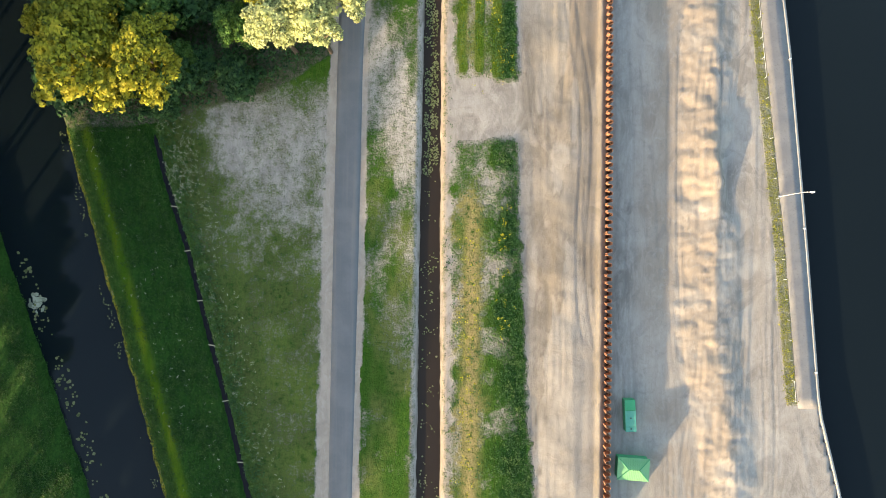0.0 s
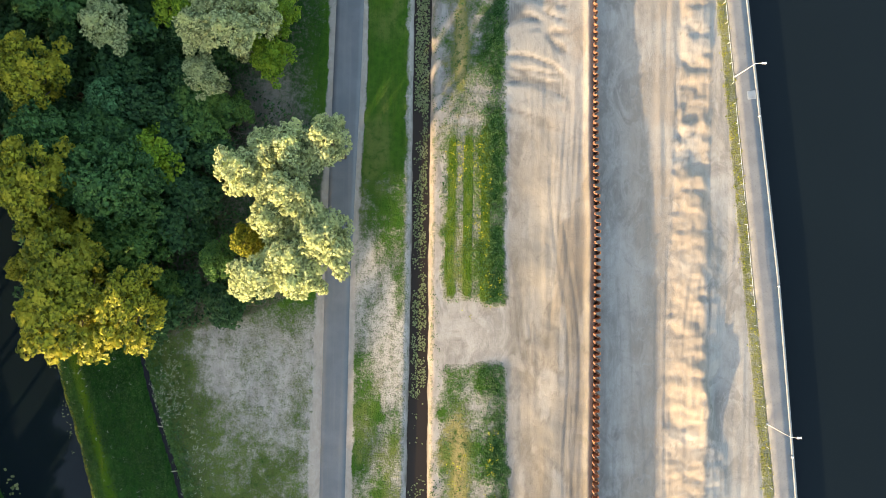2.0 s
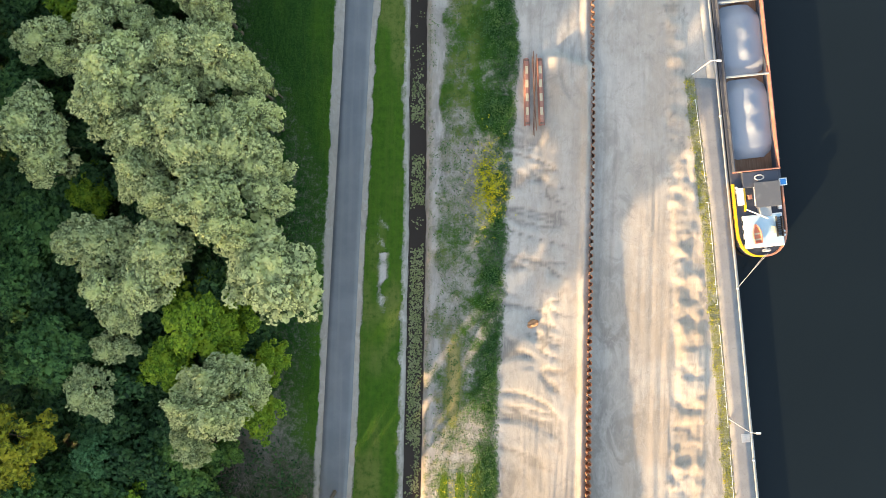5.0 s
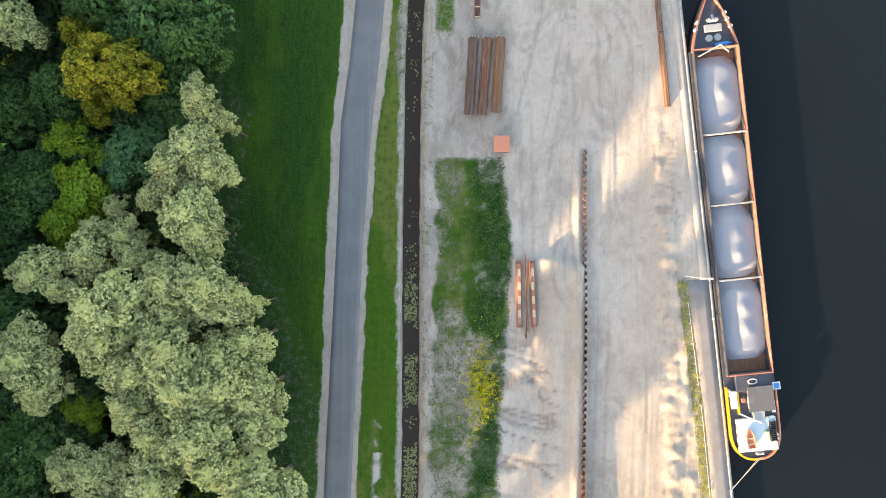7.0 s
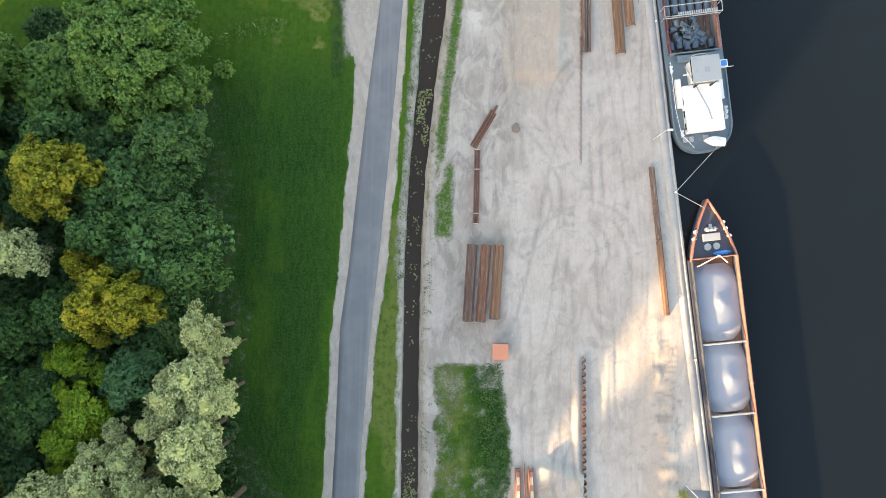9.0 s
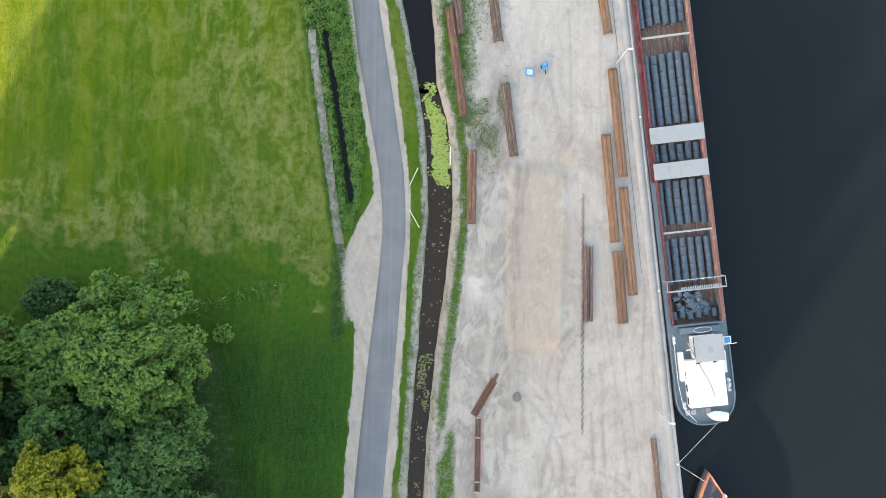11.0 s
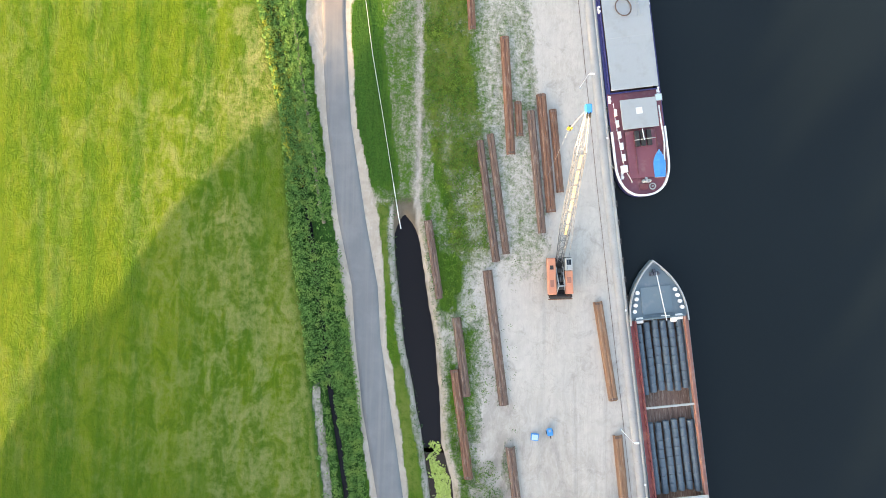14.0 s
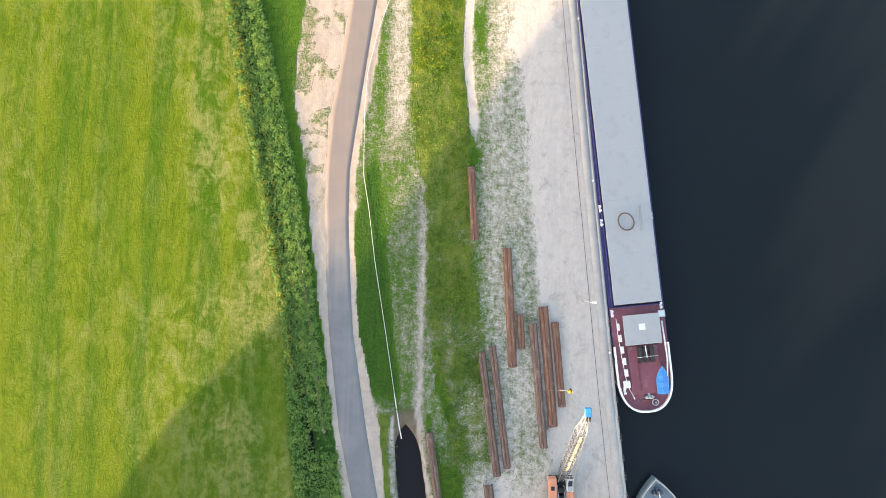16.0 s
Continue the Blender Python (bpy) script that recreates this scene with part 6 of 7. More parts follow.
for x, y in ((-4.3, 17.5), (4.2, 18.2), (-4.35, 33.5), (4.3, 33.8), (-4.35, 36), (-3.6, 4.0)):
    bitts(barge, x, y, D3, M_WHITE)
small_boat("covered_boat", place_on(B3, 2.7, 3.0, D3 + 0.1, -4), 4.8, 2.0, M_WHITE, M_GREY, "small boat under a bright blue tarpaulin", M_BLUE)


# mooring lines
def mooring(points, label="taut pale mooring line from barge to quay"):
    ob = tagged(part("mooring_line", pipe(points, 0.045, 5), M_ROPE), label, "rope")
    return ob


def in_world(base, x, y, z):
    return tuple(base @ Vector((x, y, z)))


BOL1 = (float(quay_x(95)) - 0.45, 95.0, 0.25)
BOL2 = (float(quay_x(183)) - 0.45, 183.0, 0.25)
mooring([in_world(B1, 0.1, 0.5, D1 + 0.5), BOL1])
mooring([in_world(B1, 0.5, 0.5, D1 + 0.5), (BOL1[0], BOL1[1] + 0.2, BOL1[2])])
mooring([in_world(B2, 1.9, 0.6, D2 + 0.5), BOL2])
mooring([in_world(B1, -0.8, 80.4, D1 + 0.7), BOL2])
mooring([in_world(B3, -4.2, 4.3, D3 + 0.5), (float(quay_x(298.5)) - 0.3, 298.5, 0.2)])


# ---------------------------------------------------------------- quay fittings
def make_lamp(x, y, arm):
    ob = thing("street_lamp", pose(x, y, float(height(x, y)), 0, 0, 0), "tall white lamp post beside the quay", "street lamp", "quay lamps")
    part("base_plate", prism([(-0.2, -0.2), (0.2, -0.2), (0.2, 0.2), (-0.2, 0.2)], -0.05, 0.12), M_GREY, ob)
    part("pole", tube(bmesh.new(), (0, 0, 0.1), (0, 0, 8.0), 0.075, 0.045, 10), M_WHITE, ob)
    part("arm", pipe([(0, 0, 7.9), (arm * 0.5, 0, 8.15), (arm, 0, 8.2)], 0.05), M_WHITE, ob)
    part("lamp_head", boxed(arm - 0.15, -0.17, 8.1, arm + 0.65, 0.17, 8.28, 0.06), M_WHITE, ob)
    return ob


for x, y in ((56.7, 10.9), (50.25, 72.1), (42.2, 132.3), (35.6, 192.2), (27.7, 252.3), (19.4, 311.9)):
    make_lamp(x, y, 1.0 if y < 180 else 0.25)


def make_bollard():
    ob = thing("bollard", pose(0, 0, 0), "small white mooring bollard on the quay edge", "bollard", "quay bollards")
    part("post", tube(bmesh.new(), (0, 0, -0.02), (0, 0, 0.3), 0.14, 0.12, 10), M_WHITE, ob)
    part("cap", tube(bmesh.new(), (0, 0, 0.3), (0, 0, 0.4), 0.21, 0.17, 10), M_WHITE, ob)
    return ob


bol = make_bollard()
for k, y in enumerate([-48, -20, 5.3, 35.2, 65.1, 95, 125, 154, 183, 213, 243, 273, 303, 333, 362]):
    m = pose(float(quay_x(y)) - 0.45, y, 0.04)
    if k:
        copy_thing(bol, m)
    else:
        bol.matrix_basis = m


def make_quay_fence():
    ob = thing("guard_fence", pose(0, 0, 0), "low pale guard fence along the walkway", "fence")
    post = bmesh.new()
    tube(post, (0, 0, -0.1), (0, 0, 1.0), 0.045, 0.045, 6)
    me = bpy.data.meshes.new("post")
    post.to_mesh(me)
    post.free()
    me.materials.append(M_WHITE)
    y, pts = -25.0, []
    while y < 128:
        x = float(walk_l(y)) - 0.7
        o = new("post", me)
        o.parent = ob
        o.matrix_basis = pose(x, y, float(height(x, y)))
        pts.append((x, y, float(height(x, y)) + 0.95))
        y += 3.55
    for a, b in zip(pts, pts[1:]):
        if (a[1] > 30 or a[1] < -20) and int(a[1] / 3.55) % 6:
            part("rail", pipe([a, b], 0.035, 5), M_WHITE, ob)
    return ob


make_quay_fence()
def make_quay_fender():
    ob = thing("quay_fender", pose(0, 0, 0), "worn black rubber fender on the quay edge", "fender", "fenders along the quay")
    part("rubber_block", boxed(-0.05, -0.55, -1.1, 0.28, 0.55, 0.1, 0.06), M_BLACK, ob)
    for y in (-0.3, 0.3):
        part("bolt", tube(bmesh.new(), (0.02, y, 0.1), (0.02, y, 0.16), 0.06, 0.06, 8), M_GREY, ob, "rusty bolt")
    return ob


fender = make_quay_fender()
for k in range(13):
    y = 268.5 + 3.3 * k
    if k:
        copy_thing(fender, pose(float(quay_x(y)), y, 0.0, 0, 0, 7.2))
    else:
        fender.matrix_basis = pose(float(quay_x(y)), y, 0.0, 0, 0, 7.2)
ob = thing("clay_lump", pose(15.7, 87.8, float(height(15.7, 87.8)), 0, 0, 20), "orange-brown clay lump lying in a sand pit", "clay")
bm = bmesh.new()
bmesh.ops.create_icosphere(bm, subdivisions=3, radius=1.0)
for v in bm.verts:
    w = 1 + 0.6 * noise.noise(v.co * 1.7)
    v.co = Vector((v.co.x * 1.15 * w, v.co.y * 0.62 * w, max(-0.1, v.co.z * 0.5 * w)))
part("clod", bm, M_CLAY, ob)
bm = boxed(-0.75, -0.75, 0, 0.75, 0.75, 0.03)
ob = thing("manhole_cover", pose(53.2, 68.9, 0.03, 0, 0, 7), "square metal manhole cover in the walkway", "manhole")
part("frame", bm, M_HATCH, ob)
part("lid", boxed(-0.6, -0.6, 0.03, 0.6, 0.6, 0.045, 0.01), M_GREY, ob)
tagged(part("kerb_rail", pipe([(float(quay_x(y)) - 3.0, y, 0.03) for y in range(216, 372, 6)], 0.035, 6), M_RUST_DARK), "dark crane rail set along the quay", "rail")


# ---------------------------------------------------------------- steel piles in the yard
def make_pile(x0, y0, x1, y1, w, mat, high=0.75, label="long rusty steel sheet pile lying on sand", studs=False, lift=0.0):
    """A box pile of two sheets, lying along a line."""
    length = math.hypot(x1 - x0, y1 - y0)
    rz = math.degrees(math.atan2(-(x1 - x0), y1 - y0))
    z = float(np.max(height(np.linspace(x0, x1, 7), np.linspace(y0, y1, 7)))) - 0.06
    ob = thing("steel_pile", pose(x0, y0, z + lift, 0, 0, rz), label, "steel pile", "steel piles in the yard")
    prof = [(-0.5, 0.0), (-0.5, 0.30), (-0.38, 0.42), (-0.31, 0.92), (-0.10, 1.0), (-0.03, 0.86), (0.03, 0.86), (0.10, 1.0), (0.31, 0.92), (0.38, 0.42), (0.5, 0.30), (0.5, 0.0)]
    if w < 1.15:
        prof = [(-0.5, 0.0), (-0.5, 0.4), (-0.36, 0.46), (-0.24, 1.0), (0.24, 1.0), (0.36, 0.46), (0.5, 0.4), (0.5, 0.0)]
    inner = [(x * 0.9, z * 0.9 + 0.02) for x, z in prof]
    bm = bmesh.new()
    rows = [[bm.verts.new((x * w, y, z * high)) for x, z in p] for y, p in ((0.6, inner), (0, inner), (0, prof), (length, prof), (length, inner), (length - 0.6, inner))]
    for a, b in zip(rows, rows[1:]):
        for k in range(len(prof)):
            j = (k + 1) % len(prof)
            bm.faces.new((a[k], a[j], b[j], b[k]))
    bm.faces.new(rows[0]), bm.faces.new(rows[-1][::-1])
    bmesh.ops.recalc_face_normals(bm, faces=bm.faces)
    part("sheet", bm, mat, ob)
    for y in ((0.35, length - 0.35) if not studs else (0.15, length - 0.15)):
        part("end_plate", boxed(-0.34 * w, y - 0.16, 0.93 * high, 0.34 * w, y + 0.16, high * 1.02, 0.01), M_RUST_DARK, ob)
    if studs:
        for y in (0.1, length - 0.1):
            for x in (-0.42, -0.14, 0.14, 0.42):
                part("stud", tube(bmesh.new(), (x * w, y, 0.8 * high), (x * w, y + (0.28 if y > 1 else -0.28), 1.06 * high), 0.05, 0.05, 6), M_HATCH, ob)
    return ob


PILES = (
    (0.27, 321.9, -0.82, 334.9, 1.35, M_RUST), (7.57, 299.8, 5.96, 320.7, 1.55, M_RUST), (9.08, 303.1, 8.56, 309.2, 1.25, M_RUST),
    (13.33, 286.1, 10.86, 307.6, 1.4, M_RUST_DARK), (14.83, 289.8, 12.58, 310.6, 1.7, M_RUST), (16.33, 293.3, 14.69, 307.9, 1.3, M_RUST),
    (5.4, 280.9, 1.99, 302.2, 1.4, M_RUST_DARK), (7.14, 282.3, 3.84, 303.4, 1.3, M_RUST_DARK), (7.29, 255.9, 3.86, 279.4, 1.7, M_RUST_DARK),
    (-4.4, 274.2, -6.8, 287.9, 1.4, M_RUST_DARK), (0.72, 257.2, -1.36, 271.0, 1.6, M_RUST_DARK), (26.24, 257.3, 23.17, 274.4, 1.6, M_RUST_ORANGE),
    (1.44, 242.9, -1.49, 261.9, 1.6, M_RUST), (10.33, 235.9, 8.52, 248.7, 1.6, M_RUST_DARK), (3.08, 224.0, 3.03, 237.0, 1.65, M_RUST),
    (29.27, 232.6, 27.05, 251.4, 1.65, M_RUST_ORANGE), (28.15, 221.2, 26.12, 240.0, 1.65, M_RUST_ORANGE), (31.42, 212.1, 29.3, 230.9, 1.65, M_RUST_ORANGE),
    (29.78, 207.2, 28.56, 219.7, 1.75, M_RUST_ORANGE), (38.42, 161.6, 36.9, 174.4, 1.0, M_RUST_ORANGE), (36.88, 174.6, 35.36, 187.3, 0.95, M_RUST_DARK),
    (23.3, 207.3, 22.95, 220.6, 0.7, M_RUST_DARK), (24.2, 207.4, 24.0, 220.3, 0.7, M_RUST_DARK),
)
for x0, y0, x1, y1, w, mat in PILES:
    make_pile(x0, y0, x1, y1, w, mat)
for x0, y0, x1, y1, mat in ((3.9, 159.6, 4.45, 173.2, M_RUST_DARK), (6.1, 159.6, 6.9, 173.2, M_RUST), (8.55, 160.1, 9.15, 173.3, M_RUST_ORANGE)):
    make_pile(x0, y0, x1, y1, 1.85, mat, 0.95, "thick studded steel box pile in a stack", True)
for x0, y0, x1, y1 in ((13.61, 122.6, 13.15, 134.3), (16.17, 122.7, 15.41, 134.4)):
    ob = make_pile(x0, y0, x1, y1, 1.05, M_PINK, 0.7, "red and white striped steel girder")
    for k in range(1, 5):
        part("white_band", boxed(-0.26, k * 2.4 - 0.6, 0.71, 0.26, k * 2.4 + 0.75, 0.725), M_CREAM, ob)
ob = thing("loose_rods", pose(14.8, 120.7, 0.9), "loose thin rusty steel rods between girders", "steel rods")
for k, (a, b) in enumerate((((0, 0, 0), (-0.5, 14.8, -0.1)), ((-0.2, 0.2, 0.05), (0.1, 14.3, 0)), ((0.4, 1.0, 0), (-0.7, 13.8, 0.05)), ((0.1, 1.4, 0.1), (-0.2, 12.8, 0.1)))):
    part("rod", tube(bmesh.new(), a, b, 0.07, 0.07, 6), M_RUST, ob)
for k, (a, b) in enumerate((((4.1, 190.4), (8.3, 197.8)), ((4.5, 190.2), (8.0, 196.4)), ((3.8, 190.6), (7.4, 197.0)))):
    make_pile(a[0], a[1], b[0], b[1], 0.5, M_RUST, 0.4, "narrow rusty steel beam sunk in sand")
ob = thing("formwork_tray", pose(4.95, 176.8, 0.05), "long pinkish steel formwork frame on the ground", "formwork")
for x in (-0.55, 0.45):
    part("side_beam", boxed(x, 0, 0, x + 0.12, 13.2, 0.35, 0.01), M_PINK, ob)
for y in (0, 1.8, 9.6, 13.1):
    part("cross_bar", boxed(-0.43, y, 0.05, 0.45, y + 0.14, 0.33), M_CREAM, ob)
part("tray", boxed(-0.43, 0.1, 0.02, 0.45, 13.1, 0.06), M_RUST_DARK, ob)


# ---------------------------------------------------------------- containers and small gear
def make_site_box():
    ob = thing("site_box", pose(9.7, 154.6, 0.0, 0, 0, 0), "square orange site box with blue base", "container")
    part("skid", boxed(-1.3, -1.35, -0.1, 1.3, 1.35, 0.28, 0.03), M_NAVY, ob, "dark blue skid")
    part("body", boxed(-1.28, -1.3, 0.28, 1.28, 1.3, 1.25, 0.05), M_ORANGE, ob)
    lid = part("lid", boxed(-1.36, -1.38, 1.25, 1.36, 1.38, 1.42, 0.07), M_ORANGE, ob)
    for x in (-0.7, 0.7):
        part("lifting_eye", ring(bmesh.new(), x, 0, 1.46, 0.1, 0.1, 0.03, 0, 10, 5), M_GREY, lid)
    for y in (-1.34, 1.3):
        part("latch", boxed(-0.1, y, 0.9, 0.1, y + 0.05, 1.2), M_GREY, ob)


make_site_box()


def make_green_skip():
    ob = thing("work_container", pose(30.5, -27.8, 0.05, 0, 0, 3), "long green container with teal lids", "container")
    part("body", boxed(-0.9, -2.8, 0, 0.9, 2.8, 1.7, 0.05), M_GREEN, ob)
    for k in range(9):
        for x in (-0.95, 0.9):
            part("rib", boxed(x, -2.6 + k * 0.62, 0.1, x + 0.05, -2.45 + k * 0.62, 1.6), M_GREEN, ob)
    teal = painted("teal_lid", (0.10, 0.38, 0.28), 0.45, (0.2, 0.42, 0.34), 0.4)
    for y0, y1 in ((-2.75, -1.9), (-1.86, 0.9)):
        lid = part("lid", boxed(-0.92, y0, 1.7, 0.92, y1, 1.79, 0.03), teal, ob, "faded teal lid")
        part("handle", boxed(-0.12, (y0 + y1) / 2, 1.79, 0.12, (y0 + y1) / 2 + 0.2, 1.85), M_BLACK, lid)
    part("front_panel", boxed(-0.9, 0.95, 1.7, 0.9, 2.78, 1.74, 0.02), M_GREEN, ob)


def make_green_shed():
    ob = thing("site_shed", pose(30.95, -36.9, 0.05, 0, 0, -3), "pale green corrugated shed with hipped roof", "shed")
    part("wall", boxed(-2.6, -1.8, 0, 2.6, 1.8, 2.2, 0.03), M_GREEN, ob, "darker green walls")
    bm = bmesh.new()
    c = [bm.verts.new(p) for p in ((-2.75, -1.95, 2.2), (2.75, -1.95, 2.2), (2.75, 1.95, 2.2), (-2.75, 1.95, 2.2), (-0.9, 0, 2.75), (0.9, 0, 2.75))]
    for f in ((0, 1, 5, 4), (1, 2, 5), (2, 3, 4, 5), (3, 0, 4), (3, 2, 1, 0)):
        bm.faces.new([c[k] for k in f])
    roof = part("roof", bm, M_PALEGREEN, ob)
    for k in range(18):
        x = -2.6 + k * 0.306
        top = min(1.0, (2.75 - abs(x)) / 1.85)
        for s in (-1, 1):
            part("corrugation", tube(bmesh.new(), (x, s * 1.95, 2.22), (x, s * 1.95 * (1 - top), 2.22 + 0.55 * top), 0.045, 0.045, 5), M_PALEGREEN, roof)
    for sx in (-1, 1):
        for sy in (-1, 1):
            part("hip_strip", tube(bmesh.new(), (sx * 2.75, sy * 1.95, 2.24), (sx * 0.9, 0, 2.79), 0.06, 0.06, 6), M_GREEN, roof)
    part("door", boxed(-0.5, -1.86, 0.05, 0.5, -1.8, 2.0), M_PALEGREEN, ob)


make_green_skip()
make_green_shed()
ob = thing("blue_crate", pose(12.75, 250.6, 0.02, 0, 0, -4), "pale blue open crate standing on the quay", "crate")
part("tray", boxed(-0.65, -0.6, 0, 0.65, 0.6, 0.5, 0.04), M_BLUE, ob)
part("load", boxed(-0.52, -0.47, 0.5, 0.52, 0.47, 0.58, 0.03), M_PALEBLUE, ob)
ob = thing("compressor", pose(15.3, 251.6, 0.02, 0, 0, 12), "small blue machine with dark fittings", "machine")
part("body", boxed(-0.5, -0.6, 0.15, 0.5, 0.6, 0.95, 0.12), M_BLUE, ob)
part("drawbar", boxed(-0.08, -1.3, 0.2, 0.08, -0.6, 0.32), M_BLACK, ob)
for x in (-0.62, 0.5):
    part("wheel", tube(bmesh.new(), (x, 0.0, 0.28), (x + 0.12, 0, 0.28), 0.28, 0.28, 12), M_BLACK, ob)
part("exhaust", boxed(-0.2, 0.1, 0.95, 0.2, 0.45, 1.1, 0.03), M_GREY, ob)
ob = thing("stone_lump", pose(11.7, 193.8, 0.0), "lump of broken dark concrete", "rubble")
bm = bmesh.new()
bmesh.ops.create_icosphere(bm, subdivisions=2, radius=0.8)
for v in bm.verts:
    v.co *= 1 + 0.4 * noise.noise(v.co * 1.7)
    v.co.z = v.co.z * 0.5 + 0.15
part("lump", bm, M_TWIG, ob)


# ---------------------------------------------------------------- crane
def lattice(ob, a, b, w0, w1, bays, r, mat, name):
    """Four chords and zigzag braces between two points."""
    a, b = Vector(a), Vector(b)
    q = (b - a).to_track_quat("Y", "Z")
    at = lambda f, sx, sz: a.lerp(b, f) + q @ Vector((sx * (w0 + (w1 - w0) * f) / 2, 0, sz * (w0 + (w1 - w0) * f) / 2))
    for sx in (-1, 1):
        for sz in (-1, 1):
            part("chord", tube(bmesh.new(), at(0, sx, sz), at(1, sx, sz), r, r, 6), mat, ob)
    bm = bmesh.new()
    for k in range(bays):
        f0, f1 = k / bays, (k + 1) / bays
        s = 1 if k % 2 else -1
        for sz in (-1, 1):
            tube(bm, at(f0, -s, sz), at(f1, s, sz), r * 0.55, r * 0.55, 5)
            tube(bm, at(f1, -1, sz), at(f1, 1, sz), r * 0.5, r * 0.5, 5)
        for sx in (-1, 1):
            tube(bm, at(f0, sx, -s), at(f1, sx, s), r * 0.55, r * 0.55, 5)
    part(name, bm, mat, ob)
    return at, q


def make_crane():
    m = pose(16.25, 278.7, 0.0, 0, 0, 3.7)
    ob = thing("crawler_crane", m, "orange lattice boom crane working on the quay", "crane")
    for x in (-1.9, 1.1):
        tr = part("crawler_track", boxed(x, -3.0, 0.0, x + 0.8, 3.0, 0.95, 0.25), M_BLACK, ob)
        for k in range(7):
            part("track_shoe", boxed(x - 0.03, -2.6 + k * 0.8, 0.9, x + 0.83, -2.2 + k * 0.8, 0.99), M_GREY, tr)
    part("turntable", tube(bmesh.new(), (0, 0, 0.8), (0, 0, 1.25), 1.2, 1.2, 20), M_BLACK, ob)
    part("deck", boxed(-2.1, -3.3, 1.25, 2.1, 3.2, 1.45, 0.04), M_BLACK, ob)
    left = part("left_house", boxed(-2.15, -3.1, 1.45, -0.75, 3.2, 3.1, 0.12), M_ORANGE, ob, "orange machine house")
    part("roof_vent", boxed(-1.75, 1.2, 3.1, -1.15, 1.9, 3.16, 0.02), M_BLACK, left)
    part("roof_vent", boxed(-1.8, -1.8, 3.1, -1.2, -0.6, 3.15, 0.02), M_PINK, left)
    right = part("right_house", boxed(0.8, -3.1, 1.45, 2.1, 0.9, 2.9, 0.12), M_ORANGE, ob, "orange machine house")
    part("roof_vent", boxed(1.1, -1.2, 2.9, 1.8, -0.2, 2.95, 0.02), M_PINK, right)
    cab = part("cab", boxed(0.85, 0.95, 1.45, 2.1, 3.1, 3.2, 0.12), M_HATCH, ob, "pale grey driver's cab")
    part("cab_window", boxed(0.95, 3.08, 2.1, 2.0, 3.14, 3.0), M_GLASS, cab)
    part("cab_roof_window", boxed(1.1, 1.9, 3.2, 1.85, 2.8, 3.23), M_GLASS, cab)
    part("counterweight", boxed(-2.0, -3.9, 1.3, 2.0, -3.1, 2.4, 0.3), M_BLACK, ob, "black counterweight")
    part("rear_bumper", boxed(-2.05, -4.05, 1.2, 2.05, -3.88, 1.9, 0.05), M_RUST, ob, "rusty rear bumper")
    for x in (-1.55, 1.1):
        part("engine_cover", boxed(x - 0.35, -3.05, 2.7, x + 0.7, -2.1, 2.84, 0.05), M_PINK, ob)
    for y, r in ((-1.8, 0.5), (-0.4, 0.55), (1.0, 0.45)):
        d = part("winch_drum", tube(bmesh.new(), (-0.6, y, 2.1), (0.65, y, 2.1), r, r, 16), M_BLACK, ob)
        for x in (-0.62, 0.6):
            part("flange", tube(bmesh.new(), (x, y, 2.1), (x + 0.07, y, 2.1), r + 0.18, r + 0.18, 16), M_GREY, d)
    part("gantry", pipe([(-0.55, 1.6, 1.5), (-0.5, -1.6, 4.2), (0.5, -1.6, 4.2), (0.55, 1.6, 1.5)], 0.1), M_GREY, ob)
    part("back_strut", pipe([(-0.5, -1.6, 4.2), (-0.6, -3.0, 1.6)], 0.08), M_GREY, ob)
    tip = m.inverted() @ Vector((14.42, 299.4, 34.8))
    foot = Vector((0.0, 2.7, 1.9))
    p1, p2 = foot.lerp(tip, 0.25), foot.lerp(tip, 0.8)
    lattice(ob, foot, p1, 0.8, 1.35, 6, 0.07, M_SLATE, "brace")
    at, q = lattice(ob, p1, p2, 1.35, 1.25, 14, 0.05, M_SLATE, "brace")
    for k in range(6):
        f0, f1 = k / 6 + 0.012, (k + 1) / 6 - 0.012
        bm = bmesh.new()
        c = [bm.verts.new(p) for p in (at(f0, -0.3, 1.06), at(f0, 0.3, 1.06), at(f1, 0.3, 1.06), at(f1, -0.3, 1.06), at(f0, -0.3, 1.0), at(f0, 0.3, 1.0), at(f1, 0.3, 1.0), at(f1, -0.3, 1.0))]
        for f in ((0, 1, 2, 3), (7, 6, 5, 4), (0, 4, 5, 1), (1, 5, 6, 2), (2, 6, 7, 3), (3, 7, 4, 0)):
            bm.faces.new([c[i] for i in f])
        part("boom_walkway", bm, M_WALKBOARD, ob, "pale yellow boom walkway")
    lattice(ob, p2, tip, 1.2, 0.4, 5, 0.05, M_GREY, "brace")
    head = part("boom_head", boxed(tip.x - 0.4, tip.y - 0.3, tip.z - 0.4, tip.x + 0.4, tip.y + 0.8, tip.z + 0.35, 0.08), M_BLUE, ob, "blue boom head")
    for x in (-0.25, 0.12):
        part("sheave", tube(bmesh.new(), (tip.x + x, tip.y - 0.5, tip.z), (tip.x + x + 0.12, tip.y - 0.5, tip.z), 0.42, 0.42, 14), M_BLACK, head)
    for x in (-0.45, 0.45):
        part("pendant", tube(bmesh.new(), (x, -1.6, 4.2), (tip.x + x * 0.5, tip.y, tip.z + 0.3), 0.03, 0.03, 5), M_SLATE, ob)
    hook = m.inverted() @ Vector((14.2, 299.9, 22.8))
